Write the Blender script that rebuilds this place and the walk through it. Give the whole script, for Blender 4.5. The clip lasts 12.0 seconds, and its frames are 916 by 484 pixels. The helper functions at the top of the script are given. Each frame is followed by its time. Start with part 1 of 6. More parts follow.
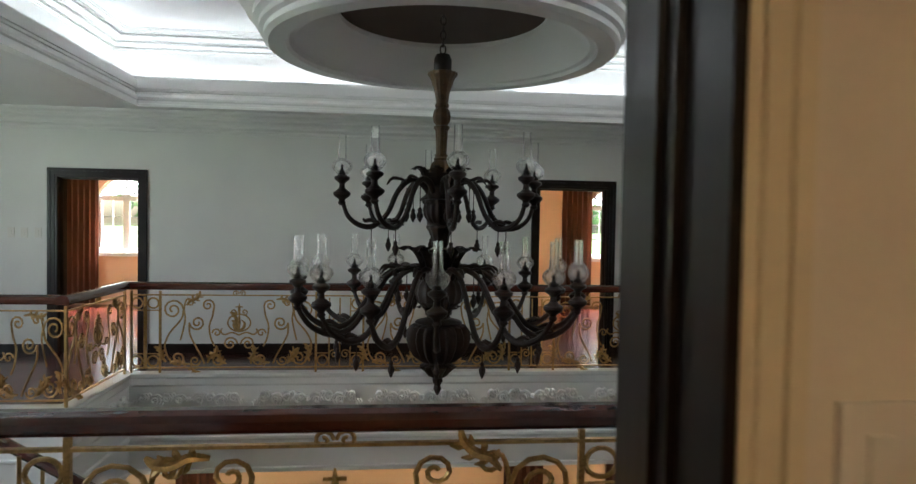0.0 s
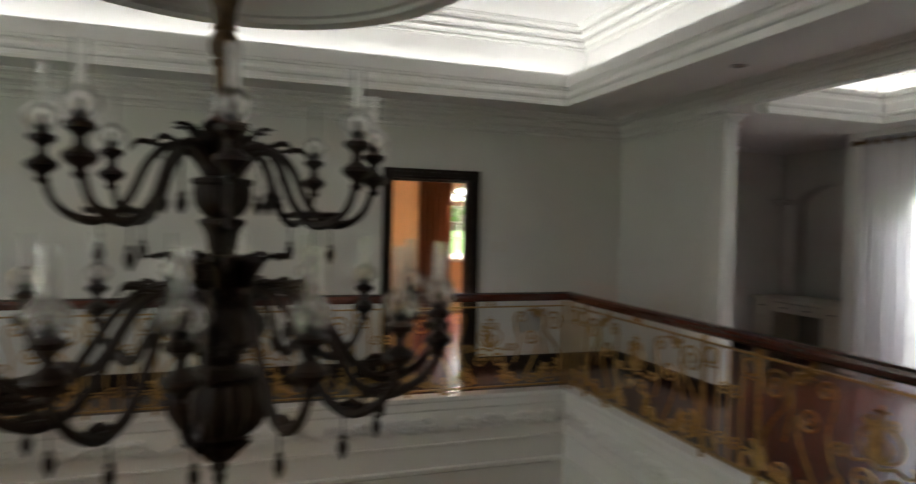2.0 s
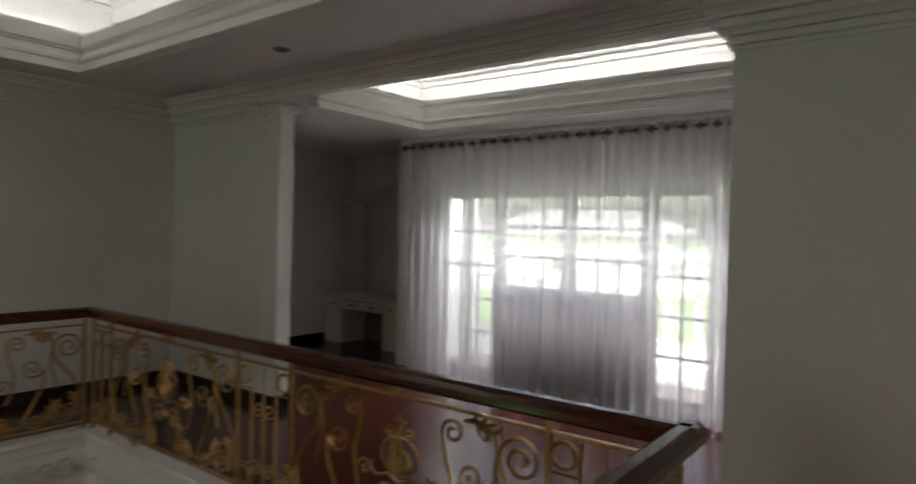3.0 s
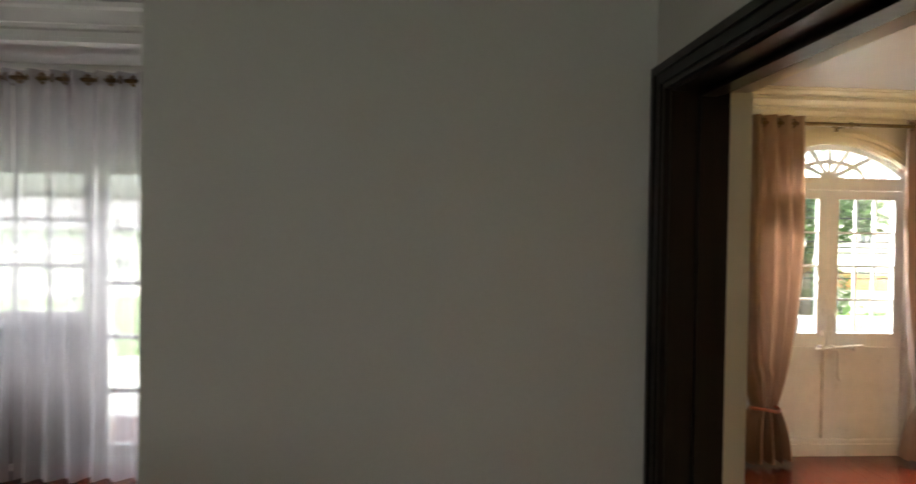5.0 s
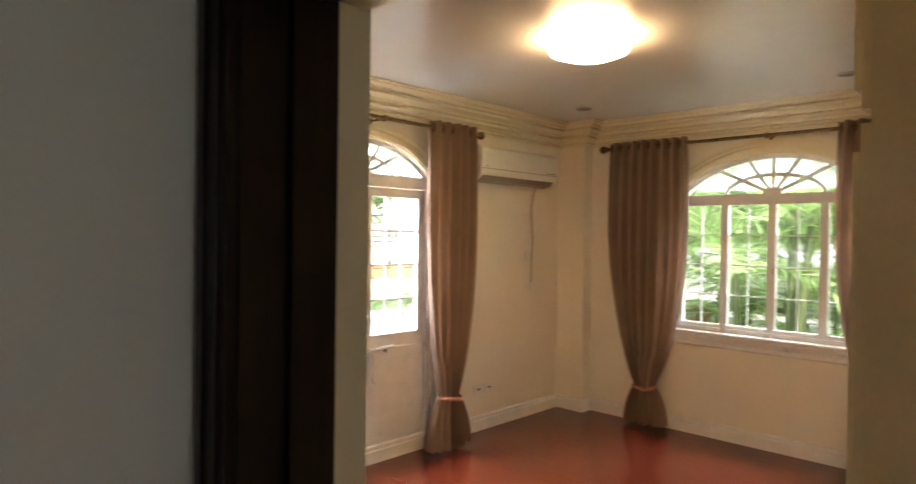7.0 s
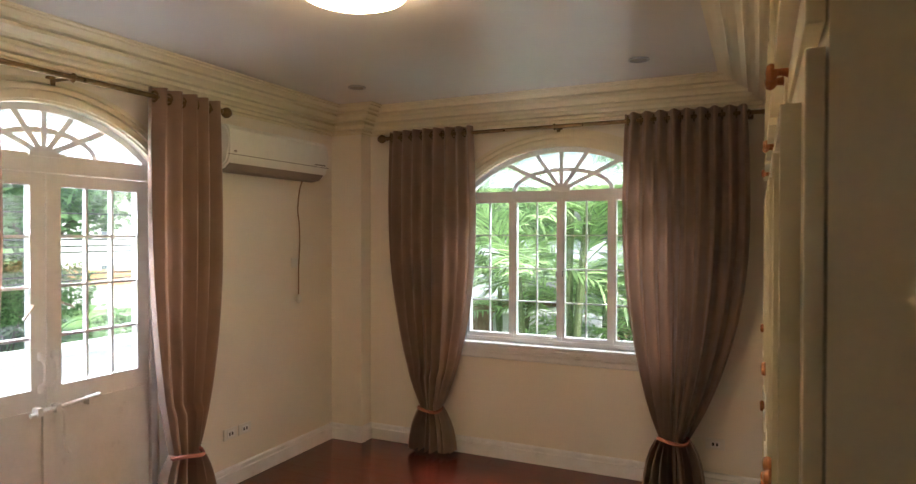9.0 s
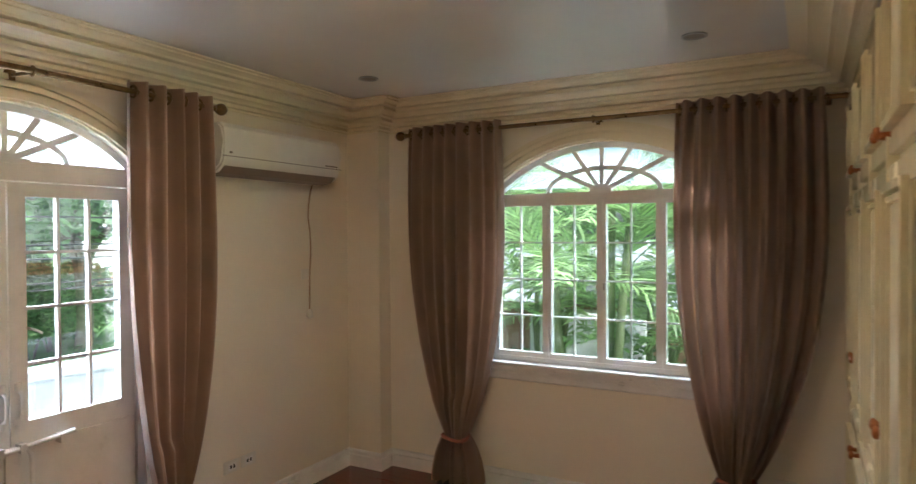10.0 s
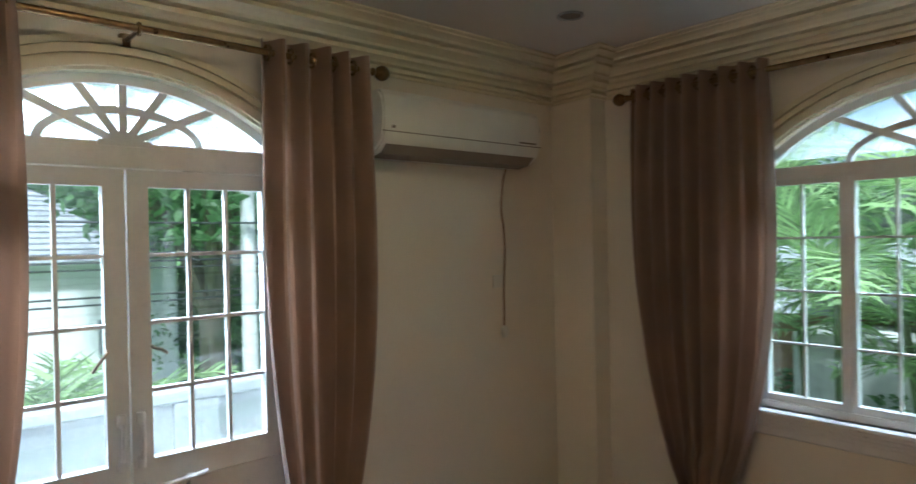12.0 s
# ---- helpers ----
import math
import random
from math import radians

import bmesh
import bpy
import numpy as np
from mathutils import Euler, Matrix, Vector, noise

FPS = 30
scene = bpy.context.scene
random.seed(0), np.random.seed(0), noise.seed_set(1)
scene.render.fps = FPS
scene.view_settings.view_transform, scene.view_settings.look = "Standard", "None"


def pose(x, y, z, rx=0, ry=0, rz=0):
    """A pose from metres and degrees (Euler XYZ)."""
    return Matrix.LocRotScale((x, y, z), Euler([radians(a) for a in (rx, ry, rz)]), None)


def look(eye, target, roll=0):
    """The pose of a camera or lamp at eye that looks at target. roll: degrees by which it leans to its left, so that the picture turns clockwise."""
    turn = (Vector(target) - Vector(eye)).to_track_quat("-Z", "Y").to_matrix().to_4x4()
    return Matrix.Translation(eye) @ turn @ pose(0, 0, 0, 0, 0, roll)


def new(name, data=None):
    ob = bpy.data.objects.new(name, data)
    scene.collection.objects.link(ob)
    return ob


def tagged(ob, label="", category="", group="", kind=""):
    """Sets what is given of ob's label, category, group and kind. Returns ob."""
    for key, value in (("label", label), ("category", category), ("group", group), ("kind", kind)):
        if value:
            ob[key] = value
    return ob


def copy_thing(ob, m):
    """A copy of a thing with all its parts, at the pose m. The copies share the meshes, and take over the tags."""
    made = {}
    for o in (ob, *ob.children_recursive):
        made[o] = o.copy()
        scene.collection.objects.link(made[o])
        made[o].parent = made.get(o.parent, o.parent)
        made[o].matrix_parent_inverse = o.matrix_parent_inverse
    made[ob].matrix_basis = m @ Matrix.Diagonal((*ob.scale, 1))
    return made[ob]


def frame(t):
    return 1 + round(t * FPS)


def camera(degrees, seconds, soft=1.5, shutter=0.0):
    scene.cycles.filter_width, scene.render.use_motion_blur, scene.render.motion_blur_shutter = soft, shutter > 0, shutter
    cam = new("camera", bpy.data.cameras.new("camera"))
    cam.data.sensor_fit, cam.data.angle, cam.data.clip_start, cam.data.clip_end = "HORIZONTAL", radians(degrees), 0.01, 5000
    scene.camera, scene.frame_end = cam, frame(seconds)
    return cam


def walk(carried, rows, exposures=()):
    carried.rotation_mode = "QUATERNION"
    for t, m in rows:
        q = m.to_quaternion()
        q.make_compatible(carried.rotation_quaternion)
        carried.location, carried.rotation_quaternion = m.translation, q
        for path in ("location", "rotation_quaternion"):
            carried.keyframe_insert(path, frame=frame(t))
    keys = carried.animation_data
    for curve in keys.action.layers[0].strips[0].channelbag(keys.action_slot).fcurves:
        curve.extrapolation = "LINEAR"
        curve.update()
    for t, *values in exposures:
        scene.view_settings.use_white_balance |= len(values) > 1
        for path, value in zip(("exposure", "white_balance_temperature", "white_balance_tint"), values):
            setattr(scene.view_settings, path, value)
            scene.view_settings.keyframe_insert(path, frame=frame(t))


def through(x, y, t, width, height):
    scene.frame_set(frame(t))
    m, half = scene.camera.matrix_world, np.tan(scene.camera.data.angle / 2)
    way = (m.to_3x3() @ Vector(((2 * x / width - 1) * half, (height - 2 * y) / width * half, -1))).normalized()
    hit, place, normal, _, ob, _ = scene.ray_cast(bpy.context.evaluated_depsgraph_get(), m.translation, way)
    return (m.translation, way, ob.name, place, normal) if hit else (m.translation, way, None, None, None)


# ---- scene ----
cam = camera(71.0, 12.0, soft=1.4, shutter=0.4)
PATH = [
    (0.0, pose(0.004, -0.018, 1.576, 88.38, -1.01, -6.09)),
    (0.5, pose(-0.018, 0.349, 1.574, 88.39, -0.78, -5.49)),
    (1.0, pose(-0.006, 0.739, 1.574, 88.30, -0.66, -2.53)),
    (1.5, pose(0.071, 1.034, 1.558, 88.43, -0.56, -3.48)),
    (2.0, pose(0.366, 1.224, 1.567, 88.38, -1.29, -18.63)),
    (2.5, pose(0.746, 1.337, 1.573, 88.82, -1.39, -38.42)),
    (3.0, pose(1.110, 1.508, 1.586, 89.07, -1.42, -52.95)),
    (3.5, pose(1.540, 1.557, 1.565, 89.43, -1.46, -64.07)),
    (4.5, pose(2.150, 1.570, 1.585, 89.38, -1.15, -85.00)),
    (5.5, pose(2.651, 1.439, 1.604, 89.33, -0.78, -103.23)),
    (6.0, pose(2.943, 1.467, 1.611, 89.56, -0.73, -114.61)),
    (6.5, pose(3.180, 1.370, 1.605, 89.48, -0.69, -125.55)),
    (7.0, pose(3.353, 1.220, 1.630, 89.33, -0.80, -135.96)),
    (7.5, pose(3.511, 1.103, 1.604, 89.63, -0.44, -146.60)),
    (8.5, pose(3.700, 0.690, 1.640, 89.45, -0.15, -155.00)),
    (9.5, pose(3.843, 0.200, 1.689, 89.25, 0.21, -154.26)),
    (10.0, pose(3.919, -0.051, 1.723, 89.20, 0.38, -151.44)),
    (10.5, pose(4.031, -0.247, 1.708, 89.39, 0.63, -145.06)),
    (11.0, pose(4.191, -0.472, 1.717, 89.30, 0.58, -141.31)),
    (11.5, pose(4.307, -0.702, 1.695, 89.08, 0.72, -138.69)),
    (12.0, pose(4.436, -0.942, 1.684, 89.73, 1.21, -131.03)),
]
walk(cam, PATH, ((0.0, 2.15, 6000, 11), (1.0, 1.85, 6300, 13), (2.0, 1.75, 6900, 14), (3.5, 1.3, 7000, 15), (5.5, 1.55, 7000, 15), (7.5, 1.6, 6800, 18), (9.5, 1.25, 5800, 15), (10.5, 1.15, 5600, 9), (11.2, 1.05, 5500, 8), (12.0, 0.55, 5200, 6)))

# ---- light ----
world = bpy.data.worlds.new("sky")
scene.world = world
world.use_nodes = True
sky_nodes = world.node_tree
sky = sky_nodes.nodes.new("ShaderNodeTexSky")
sky.sky_type = "NISHITA"
sky.sun_disc = False
sky.sun_elevation, sky.sun_rotation = radians(54), radians(301)
sky.air_density, sky.dust_density, sky.ozone_density = 1.0, 4.0, 1.0
sky_nodes.links.new(sky.outputs[0], sky_nodes.nodes["Background"].inputs[0])
sky_nodes.nodes["Background"].inputs[1].default_value = 0.15
sun = new("sun", bpy.data.lights.new("sun", "SUN"))
sun.data.energy, sun.data.angle, sun.data.color = 5.0, radians(4), (1.0, 0.97, 0.92)
sun.matrix_world = look((0, 0, 30), (10.0, -6.0, 30 - 16.0))


def area_lamp(name, m, sx, sy, watts, color):
    """A rectangular lamp at the pose m, shining along its own -z."""
    ob = new(name, bpy.data.lights.new(name, "AREA"))
    ob.data.shape, ob.data.size, ob.data.size_y, ob.data.energy, ob.data.color = "RECTANGLE", sx, sy, watts, color
    ob.matrix_world = m
    return ob


DAY = (0.93, 0.97, 1.0)
# added lamps outside the windows, out of sight, that boost the sky's light
area_lamp("daylight_french_door", look((7.75, -1.25, 2.75), (5.4, -3.1, 1.0)), 1.3, 0.8, 170, DAY)
area_lamp("daylight_south_window", look((5.06, -4.85, 2.85), (5.06, -3.2, 1.3)), 1.6, 0.8, 80, DAY)
area_lamp("daylight_lounge_window", look((7.7, 4.3, 2.75), (6.2, 4.3, 1.0)), 4.0, 0.8, 75, DAY)
# the stair window is unseen; it and this lamp are added for hall light
area_lamp("added_daylight_stair", pose(-6.35, 4.0, 1.55, 0, -90, 0), 1.7, 2.2, 17, DAY)
area_lamp("daylight_far_window", look((-4.75, 13.0, 2.9), (-4.75, 11.6, 1.2)), 1.0, 0.8, 420, DAY)
area_lamp("daylight_far_window", look((4.35, 13.0, 2.9), (4.35, 11.6, 1.2)), 1.0, 0.8, 420, DAY)


# ---- materials ----
def material(name, color, rough=0.6, metal=0.0, scale=8.0, vary=0.06, bump=0.02, bump_scale=60.0, stretch=(1, 1, 1), spec=0.5, random=0.0, coat=0.0, sheen=0.0):
    """A painted, wooden, metal or woven surface: colour that varies at two scales, fine relief and uneven gloss."""
    m = bpy.data.materials.new(name)
    m.use_nodes = True
    nt = m.node_tree
    p = nt.nodes["Principled BSDF"]
    tc = nt.nodes.new("ShaderNodeTexCoord")
    mp = nt.nodes.new("ShaderNodeMapping")
    mp.inputs["Scale"].default_value = stretch
    nt.links.new(tc.outputs["Object"], mp.inputs[0])
    big = nt.nodes.new("ShaderNodeTexNoise")
    big.inputs["Scale"].default_value, big.inputs["Detail"].default_value = scale, 4
    fine = nt.nodes.new("ShaderNodeTexNoise")
    fine.inputs["Scale"].default_value, fine.inputs["Detail"].default_value = bump_scale, 3
    for n in (big, fine):
        nt.links.new(mp.outputs[0], n.inputs["Vector"])
    mix = nt.nodes.new("ShaderNodeMath")
    mix.operation = "MULTIPLY_ADD"
    mix.inputs[1].default_value = 0.4
    nt.links.new(fine.outputs[0], mix.inputs[0])
    nt.links.new(big.outputs[0], mix.inputs[2])
    rng = nt.nodes.new("ShaderNodeMapRange")
    rng.inputs[1].default_value, rng.inputs[2].default_value = 0.35, 1.05
    rng.inputs[3].default_value, rng.inputs[4].default_value = 1 - vary * 2, 1 + vary * 2
    nt.links.new(mix.outputs[0], rng.inputs[0])
    value = rng.outputs[0]
    if random:
        oi = nt.nodes.new("ShaderNodeObjectInfo")
        rr = nt.nodes.new("ShaderNodeMapRange")
        rr.inputs[3].default_value, rr.inputs[4].default_value = 1 - random, 1 + random
        nt.links.new(oi.outputs["Random"], rr.inputs[0])
        mul = nt.nodes.new("ShaderNodeMath")
        mul.operation = "MULTIPLY"
        nt.links.new(value, mul.inputs[0])
        nt.links.new(rr.outputs[0], mul.inputs[1])
        value = mul.outputs[0]
    sc = nt.nodes.new("ShaderNodeVectorMath")
    sc.operation = "SCALE"
    sc.inputs[0].default_value = color
    nt.links.new(value, sc.inputs["Scale"])
    nt.links.new(sc.outputs[0], p.inputs["Base Color"])
    rg = nt.nodes.new("ShaderNodeMapRange")
    rg.inputs[3].default_value, rg.inputs[4].default_value = max(rough - 0.08, 0.02), min(rough + 0.08, 1)
    nt.links.new(big.outputs[0], rg.inputs[0])
    nt.links.new(rg.outputs[0], p.inputs["Roughness"])
    p.inputs["Metallic"].default_value = metal
    p.inputs["Specular IOR Level"].default_value = spec
    p.inputs["Coat Weight"].default_value = coat
    p.inputs["Coat Roughness"].default_value = 0.08
    p.inputs["Sheen Weight"].default_value = sheen
    if bump:
        b = nt.nodes.new("ShaderNodeBump")
        b.inputs["Strength"].default_value, b.inputs["Distance"].default_value = min(bump * 8, 1), bump * 0.05
        nt.links.new(mix.outputs[0], b.inputs["Height"])
        nt.links.new(b.outputs[0], p.inputs["Normal"])
    return m


def glowing(name, color, strength):
    m = bpy.data.materials.new(name)
    m.use_nodes = True
    p = m.node_tree.nodes["Principled BSDF"]
    p.inputs["Base Color"].default_value = (0.8, 0.8, 0.8, 1)
    p.inputs["Emission Color"].default_value = (*color, 1)
    p.inputs["Emission Strength"].default_value = strength
    return m


def glass_material(name, tint=(1, 1, 1), rough=0.0, clear=0.0, dust=0.0):
    """Glass; clear: the share of light that goes straight on, as it does through a thin pane."""
    m = bpy.data.materials.new(name)
    m.use_nodes = True
    nt = m.node_tree
    p = nt.nodes["Principled BSDF"]
    p.inputs["Base Color"].default_value = (*tint, 1)
    p.inputs["Roughness"].default_value = rough
    p.inputs["Transmission Weight"].default_value = 1
    p.inputs["IOR"].default_value = 1.45
    if clear:
        tr = nt.nodes.new("ShaderNodeBsdfTransparent")
        tr.inputs[0].default_value = (*tint, 1)
        mx = nt.nodes.new("ShaderNodeMixShader")
        mx.inputs[0].default_value = clear
        nt.links.new(p.outputs[0], mx.inputs[1])
        nt.links.new(tr.outputs[0], mx.inputs[2])
        nt.links.new(mx.outputs[0], nt.nodes["Material Output"].inputs[0])
        if dust:
            tc = nt.nodes.new("ShaderNodeTexCoord")
            no = nt.nodes.new("ShaderNodeTexNoise")
            no.inputs["Scale"].default_value, no.inputs["Detail"].default_value = 5.0, 5
            nt.links.new(tc.outputs["Object"], no.inputs["Vector"])
            rg = nt.nodes.new("ShaderNodeMapRange")
            rg.inputs[1].default_value, rg.inputs[2].default_value = 0.35, 0.7
            rg.inputs[3].default_value, rg.inputs[4].default_value = dust * 0.6, dust * 1.5
            nt.links.new(no.outputs[0], rg.inputs[0])
            tl = nt.nodes.new("ShaderNodeBsdfTranslucent")
            tl.inputs[0].default_value = (0.80, 0.82, 0.82, 1)
            film = nt.nodes.new("ShaderNodeMixShader")
            nt.links.new(rg.outputs[0], film.inputs[0])
            nt.links.new(mx.outputs[0], film.inputs[1])
            nt.links.new(tl.outputs[0], film.inputs[2])
            nt.links.new(film.outputs[0], nt.nodes["Material Output"].inputs[0])
    return m


def sheer_material():
    m = bpy.data.materials.new("sheer_voile")
    m.use_nodes = True
    nt = m.node_tree
    p = nt.nodes["Principled BSDF"]
    p.inputs["Base Color"].default_value = (0.86, 0.84, 0.86, 1)
    p.inputs["Roughness"].default_value = 0.9
    tl = nt.nodes.new("ShaderNodeBsdfTranslucent")
    tl.inputs[0].default_value = (0.85, 0.83, 0.87, 1)
    tr = nt.nodes.new("ShaderNodeBsdfTransparent")
    a = nt.nodes.new("ShaderNodeMixShader")
    a.inputs[0].default_value = 0.8
    b = nt.nodes.new("ShaderNodeMixShader")
    weave = nt.nodes.new("ShaderNodeTexNoise")
    weave.inputs["Scale"].default_value = 35
    rg = nt.nodes.new("ShaderNodeMapRange")
    rg.inputs[3].default_value, rg.inputs[4].default_value = 0.42, 0.56
    nt.links.new(weave.outputs[0], rg.inputs[0])
    nt.links.new(rg.outputs[0], b.inputs[0])
    nt.links.new(p.outputs[0], a.inputs[1])
    nt.links.new(tl.outputs[0], a.inputs[2])
    nt.links.new(a.outputs[0], b.inputs[1])
    nt.links.new(tr.outputs[0], b.inputs[2])
    nt.links.new(b.outputs[0], nt.nodes["Material Output"].inputs[0])
    return m


M_HALL = material("hall_wall_paint", (0.77, 0.765, 0.73), 0.55, scale=1.5, vary=0.03, bump=0.015, bump_scale=90)
M_CREAM = material("cream_wall_paint", (0.82, 0.76, 0.65), 0.5, scale=1.3, vary=0.03, bump=0.015, bump_scale=90)
M_PEACH = material("peach_wall_paint", (0.78, 0.55, 0.36), 0.6, scale=1.5, vary=0.03, bump=0.015)
M_CEIL = material("ceiling_paint", (0.80, 0.785, 0.77), 0.6, scale=1.2, vary=0.02, bump=0.0)
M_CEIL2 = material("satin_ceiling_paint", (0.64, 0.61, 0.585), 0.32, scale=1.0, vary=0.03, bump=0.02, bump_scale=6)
M_TRIM = material("white_plaster_trim", (0.80, 0.79, 0.765), 0.45, scale=3, vary=0.015, bump=0.0)
M_CREAMTRIM = material("cream_gloss_trim", (0.78, 0.71, 0.53), 0.38, scale=2, vary=0.02, bump=0.0)
M_WHITE = material("white_gloss_paint", (0.80, 0.80, 0.79), 0.3, scale=9, vary=0.04, bump=0.015)
M_CABINET = material("ivory_lacquer", (0.78, 0.72, 0.52), 0.25, scale=5, vary=0.05, bump=0.01)
M_DARK = material("dark_stained_wood", (0.011, 0.006, 0.004), 0.33, scale=5, vary=0.25, bump=0.02, bump_scale=40, stretch=(8, 8, 0.6), spec=0.3, coat=0.08)
M_RAIL = material("mahogany_handrail", (0.075, 0.017, 0.009), 0.2, scale=5, vary=0.25, bump=0.02, bump_scale=40, stretch=(1, 1, 8), coat=0.6)
M_FLOOR = material("mahogany_floor", (0.13, 0.024, 0.011), 0.22, scale=3, vary=0.22, bump=0.02, bump_scale=30, stretch=(8, 0.7, 1), random=0.16, coat=0.15)
M_GOLD = material("gilded_iron", (0.46, 0.30, 0.12), 0.36, metal=0.85, scale=30, vary=0.25, bump=0.08, bump_scale=120)
M_BRONZE = material("dark_carved_wood", (0.021, 0.011, 0.006), 0.46, scale=25, vary=0.35, bump=0.08, bump_scale=90, spec=0.35)
M_GILT = material("worn_gilt_wood", (0.10, 0.055, 0.02), 0.42, metal=0.3, scale=25, vary=0.35, bump=0.08, bump_scale=90)
M_CURTAIN = material("taupe_curtain_cloth", (0.40, 0.275, 0.20), 0.75, scale=3, vary=0.08, bump=0.06, bump_scale=260, sheen=0.3)
M_BROWNCURTAIN = material("brown_curtain_cloth", (0.16, 0.065, 0.035), 0.8, scale=3, vary=0.1, bump=0.05, bump_scale=200)
M_SHEER = sheer_material()
M_GREYPANEL = material("dark_grey_panel", (0.17, 0.15, 0.14), 0.9, scale=4, vary=0.08, bump=0.03)
M_BRASS = material("antique_brass", (0.20, 0.13, 0.06), 0.3, metal=0.9, scale=30, vary=0.2, bump=0.02)
M_COPPER = material("amber_knob_lacquer", (0.42, 0.16, 0.05), 0.22, metal=0.3, scale=30, vary=0.15, bump=0.0)
M_STEEL = material("brushed_steel", (0.42, 0.42, 0.42), 0.35, metal=0.9, scale=30, vary=0.1, bump=0.01)
M_PLASTIC = material("white_plastic", (0.76, 0.74, 0.68), 0.35, scale=12, vary=0.02, bump=0.0)
M_GREYPLASTIC = material("grey_plastic", (0.24, 0.20, 0.165), 0.45, scale=12, vary=0.04, bump=0.0)
M_BLACK = material("black_recess", (0.015, 0.014, 0.013), 0.6, scale=12, vary=0.1, bump=0.0)
M_LEVER = material("cream_lever_paint", (0.62, 0.52, 0.40), 0.4, bump=0.0)
M_TAN = material("tan_cord", (0.35, 0.22, 0.13), 0.8, scale=40, vary=0.1, bump=0.02)
M_ROSE = material("rose_tieback", (0.42, 0.15, 0.10), 0.6, scale=30, vary=0.1, bump=0.02)
M_GLASS = glass_material("window_glass", (0.97, 1.0, 0.98), 0.0, clear=0.9)
M_DUSTY = glass_material("dusty_fanlight_glass", (0.95, 1.0, 0.99), 0.0, clear=0.9, dust=0.13)
M_LAMPGLASS = glass_material("lamp_chimney_glass", (1, 1, 1), 0.02, clear=0.6)
M_COVE = glowing("cove_light_strip", (0.93, 1.0, 1.0), 2.5)
M_LAMP = glowing("ceiling_lamp_diffuser", (1.0, 0.70, 0.36), 16.5)
M_LAMP_DIM = glowing("dim_lamp_diffuser", (1.0, 0.72, 0.40), 15)


# ---- mesh helpers ----
def part(name, bm, mat, parent=None, label="", smooth=False):
    """Links a bmesh as one mesh object under a thing or a part."""
    me = bpy.data.meshes.new(name)
    bmesh.ops.recalc_face_normals(bm, faces=bm.faces)
    bm.to_mesh(me)
    bm.free()
    for m in mat if isinstance(mat, (list, tuple)) else (mat,):
        me.materials.append(m)
    if smooth:
        for f in me.polygons:
            f.use_smooth = True
        me.set_sharp_from_angle(angle=radians(38))
    ob = new(name, me)
    if parent:
        ob.parent = parent
    if label:
        ob["label"] = label
    return ob


def thing(name, m, label, category, group="", kind=""):
    ob = new(name)
    ob.empty_display_size = 0.1
    ob.matrix_world = m
    return tagged(ob, label, category, group, kind)


def box(bm, x0, y0, z0, x1, y1, z1, bevel=0.0):
    c = [bm.verts.new((x, y, z)) for z in (z0, z1) for y in (y0, y1) for x in (x0, x1)]
    fs = [bm.faces.new([c[i] for i in q]) for q in ((0, 2, 3, 1), (4, 5, 7, 6), (0, 1, 5, 4), (2, 6, 7, 3), (0, 4, 6, 2), (1, 3, 7, 5))]
    if bevel:
        es = {e for f in fs for e in f.edges}
        bmesh.ops.bevel(bm, geom=list(es), offset=bevel, segments=2, affect="EDGES", profile=0.6)
    return bm


def new_box(*a, bevel=0.0):
    return box(bmesh.new(), *a, bevel=bevel)


def prism(bm, quad, axis_pts):
    """A solid from a polygon and its copy shifted by a vector."""
    a = [bm.verts.new(p) for p in quad]
    b = [bm.verts.new(Vector(p) + Vector(axis_pts)) for p in quad]
    n = len(a)
    bm.faces.new(a)
    bm.faces.new(b[::-1])
    for i in range(n):
        bm.faces.new((a[i], b[i], b[(i + 1) % n], a[(i + 1) % n]))
    return bm


def lathe(bm, profile, n=24, centre=(0, 0, 0), flutes=0, depth=0.0):
    """Turns (radius, z) rows round the z axis; flutes: grooves round the body."""
    rings = []
    for r, z in profile:
        ring = []
        for i in range(n):
            a = 2 * math.pi * i / n
            rr = r * (1 - depth * (0.5 + 0.5 * math.cos(flutes * a))) if flutes else r
            ring.append(bm.verts.new((centre[0] + rr * math.cos(a), centre[1] + rr * math.sin(a), centre[2] + z)))
        rings.append(ring)
    for a, b in zip(rings, rings[1:]):
        for i in range(n):
            bm.faces.new((a[i], a[(i + 1) % n], b[(i + 1) % n], b[i]))
    bm.faces.new(rings[0][::-1])
    bm.faces.new(rings[-1])
    return bm


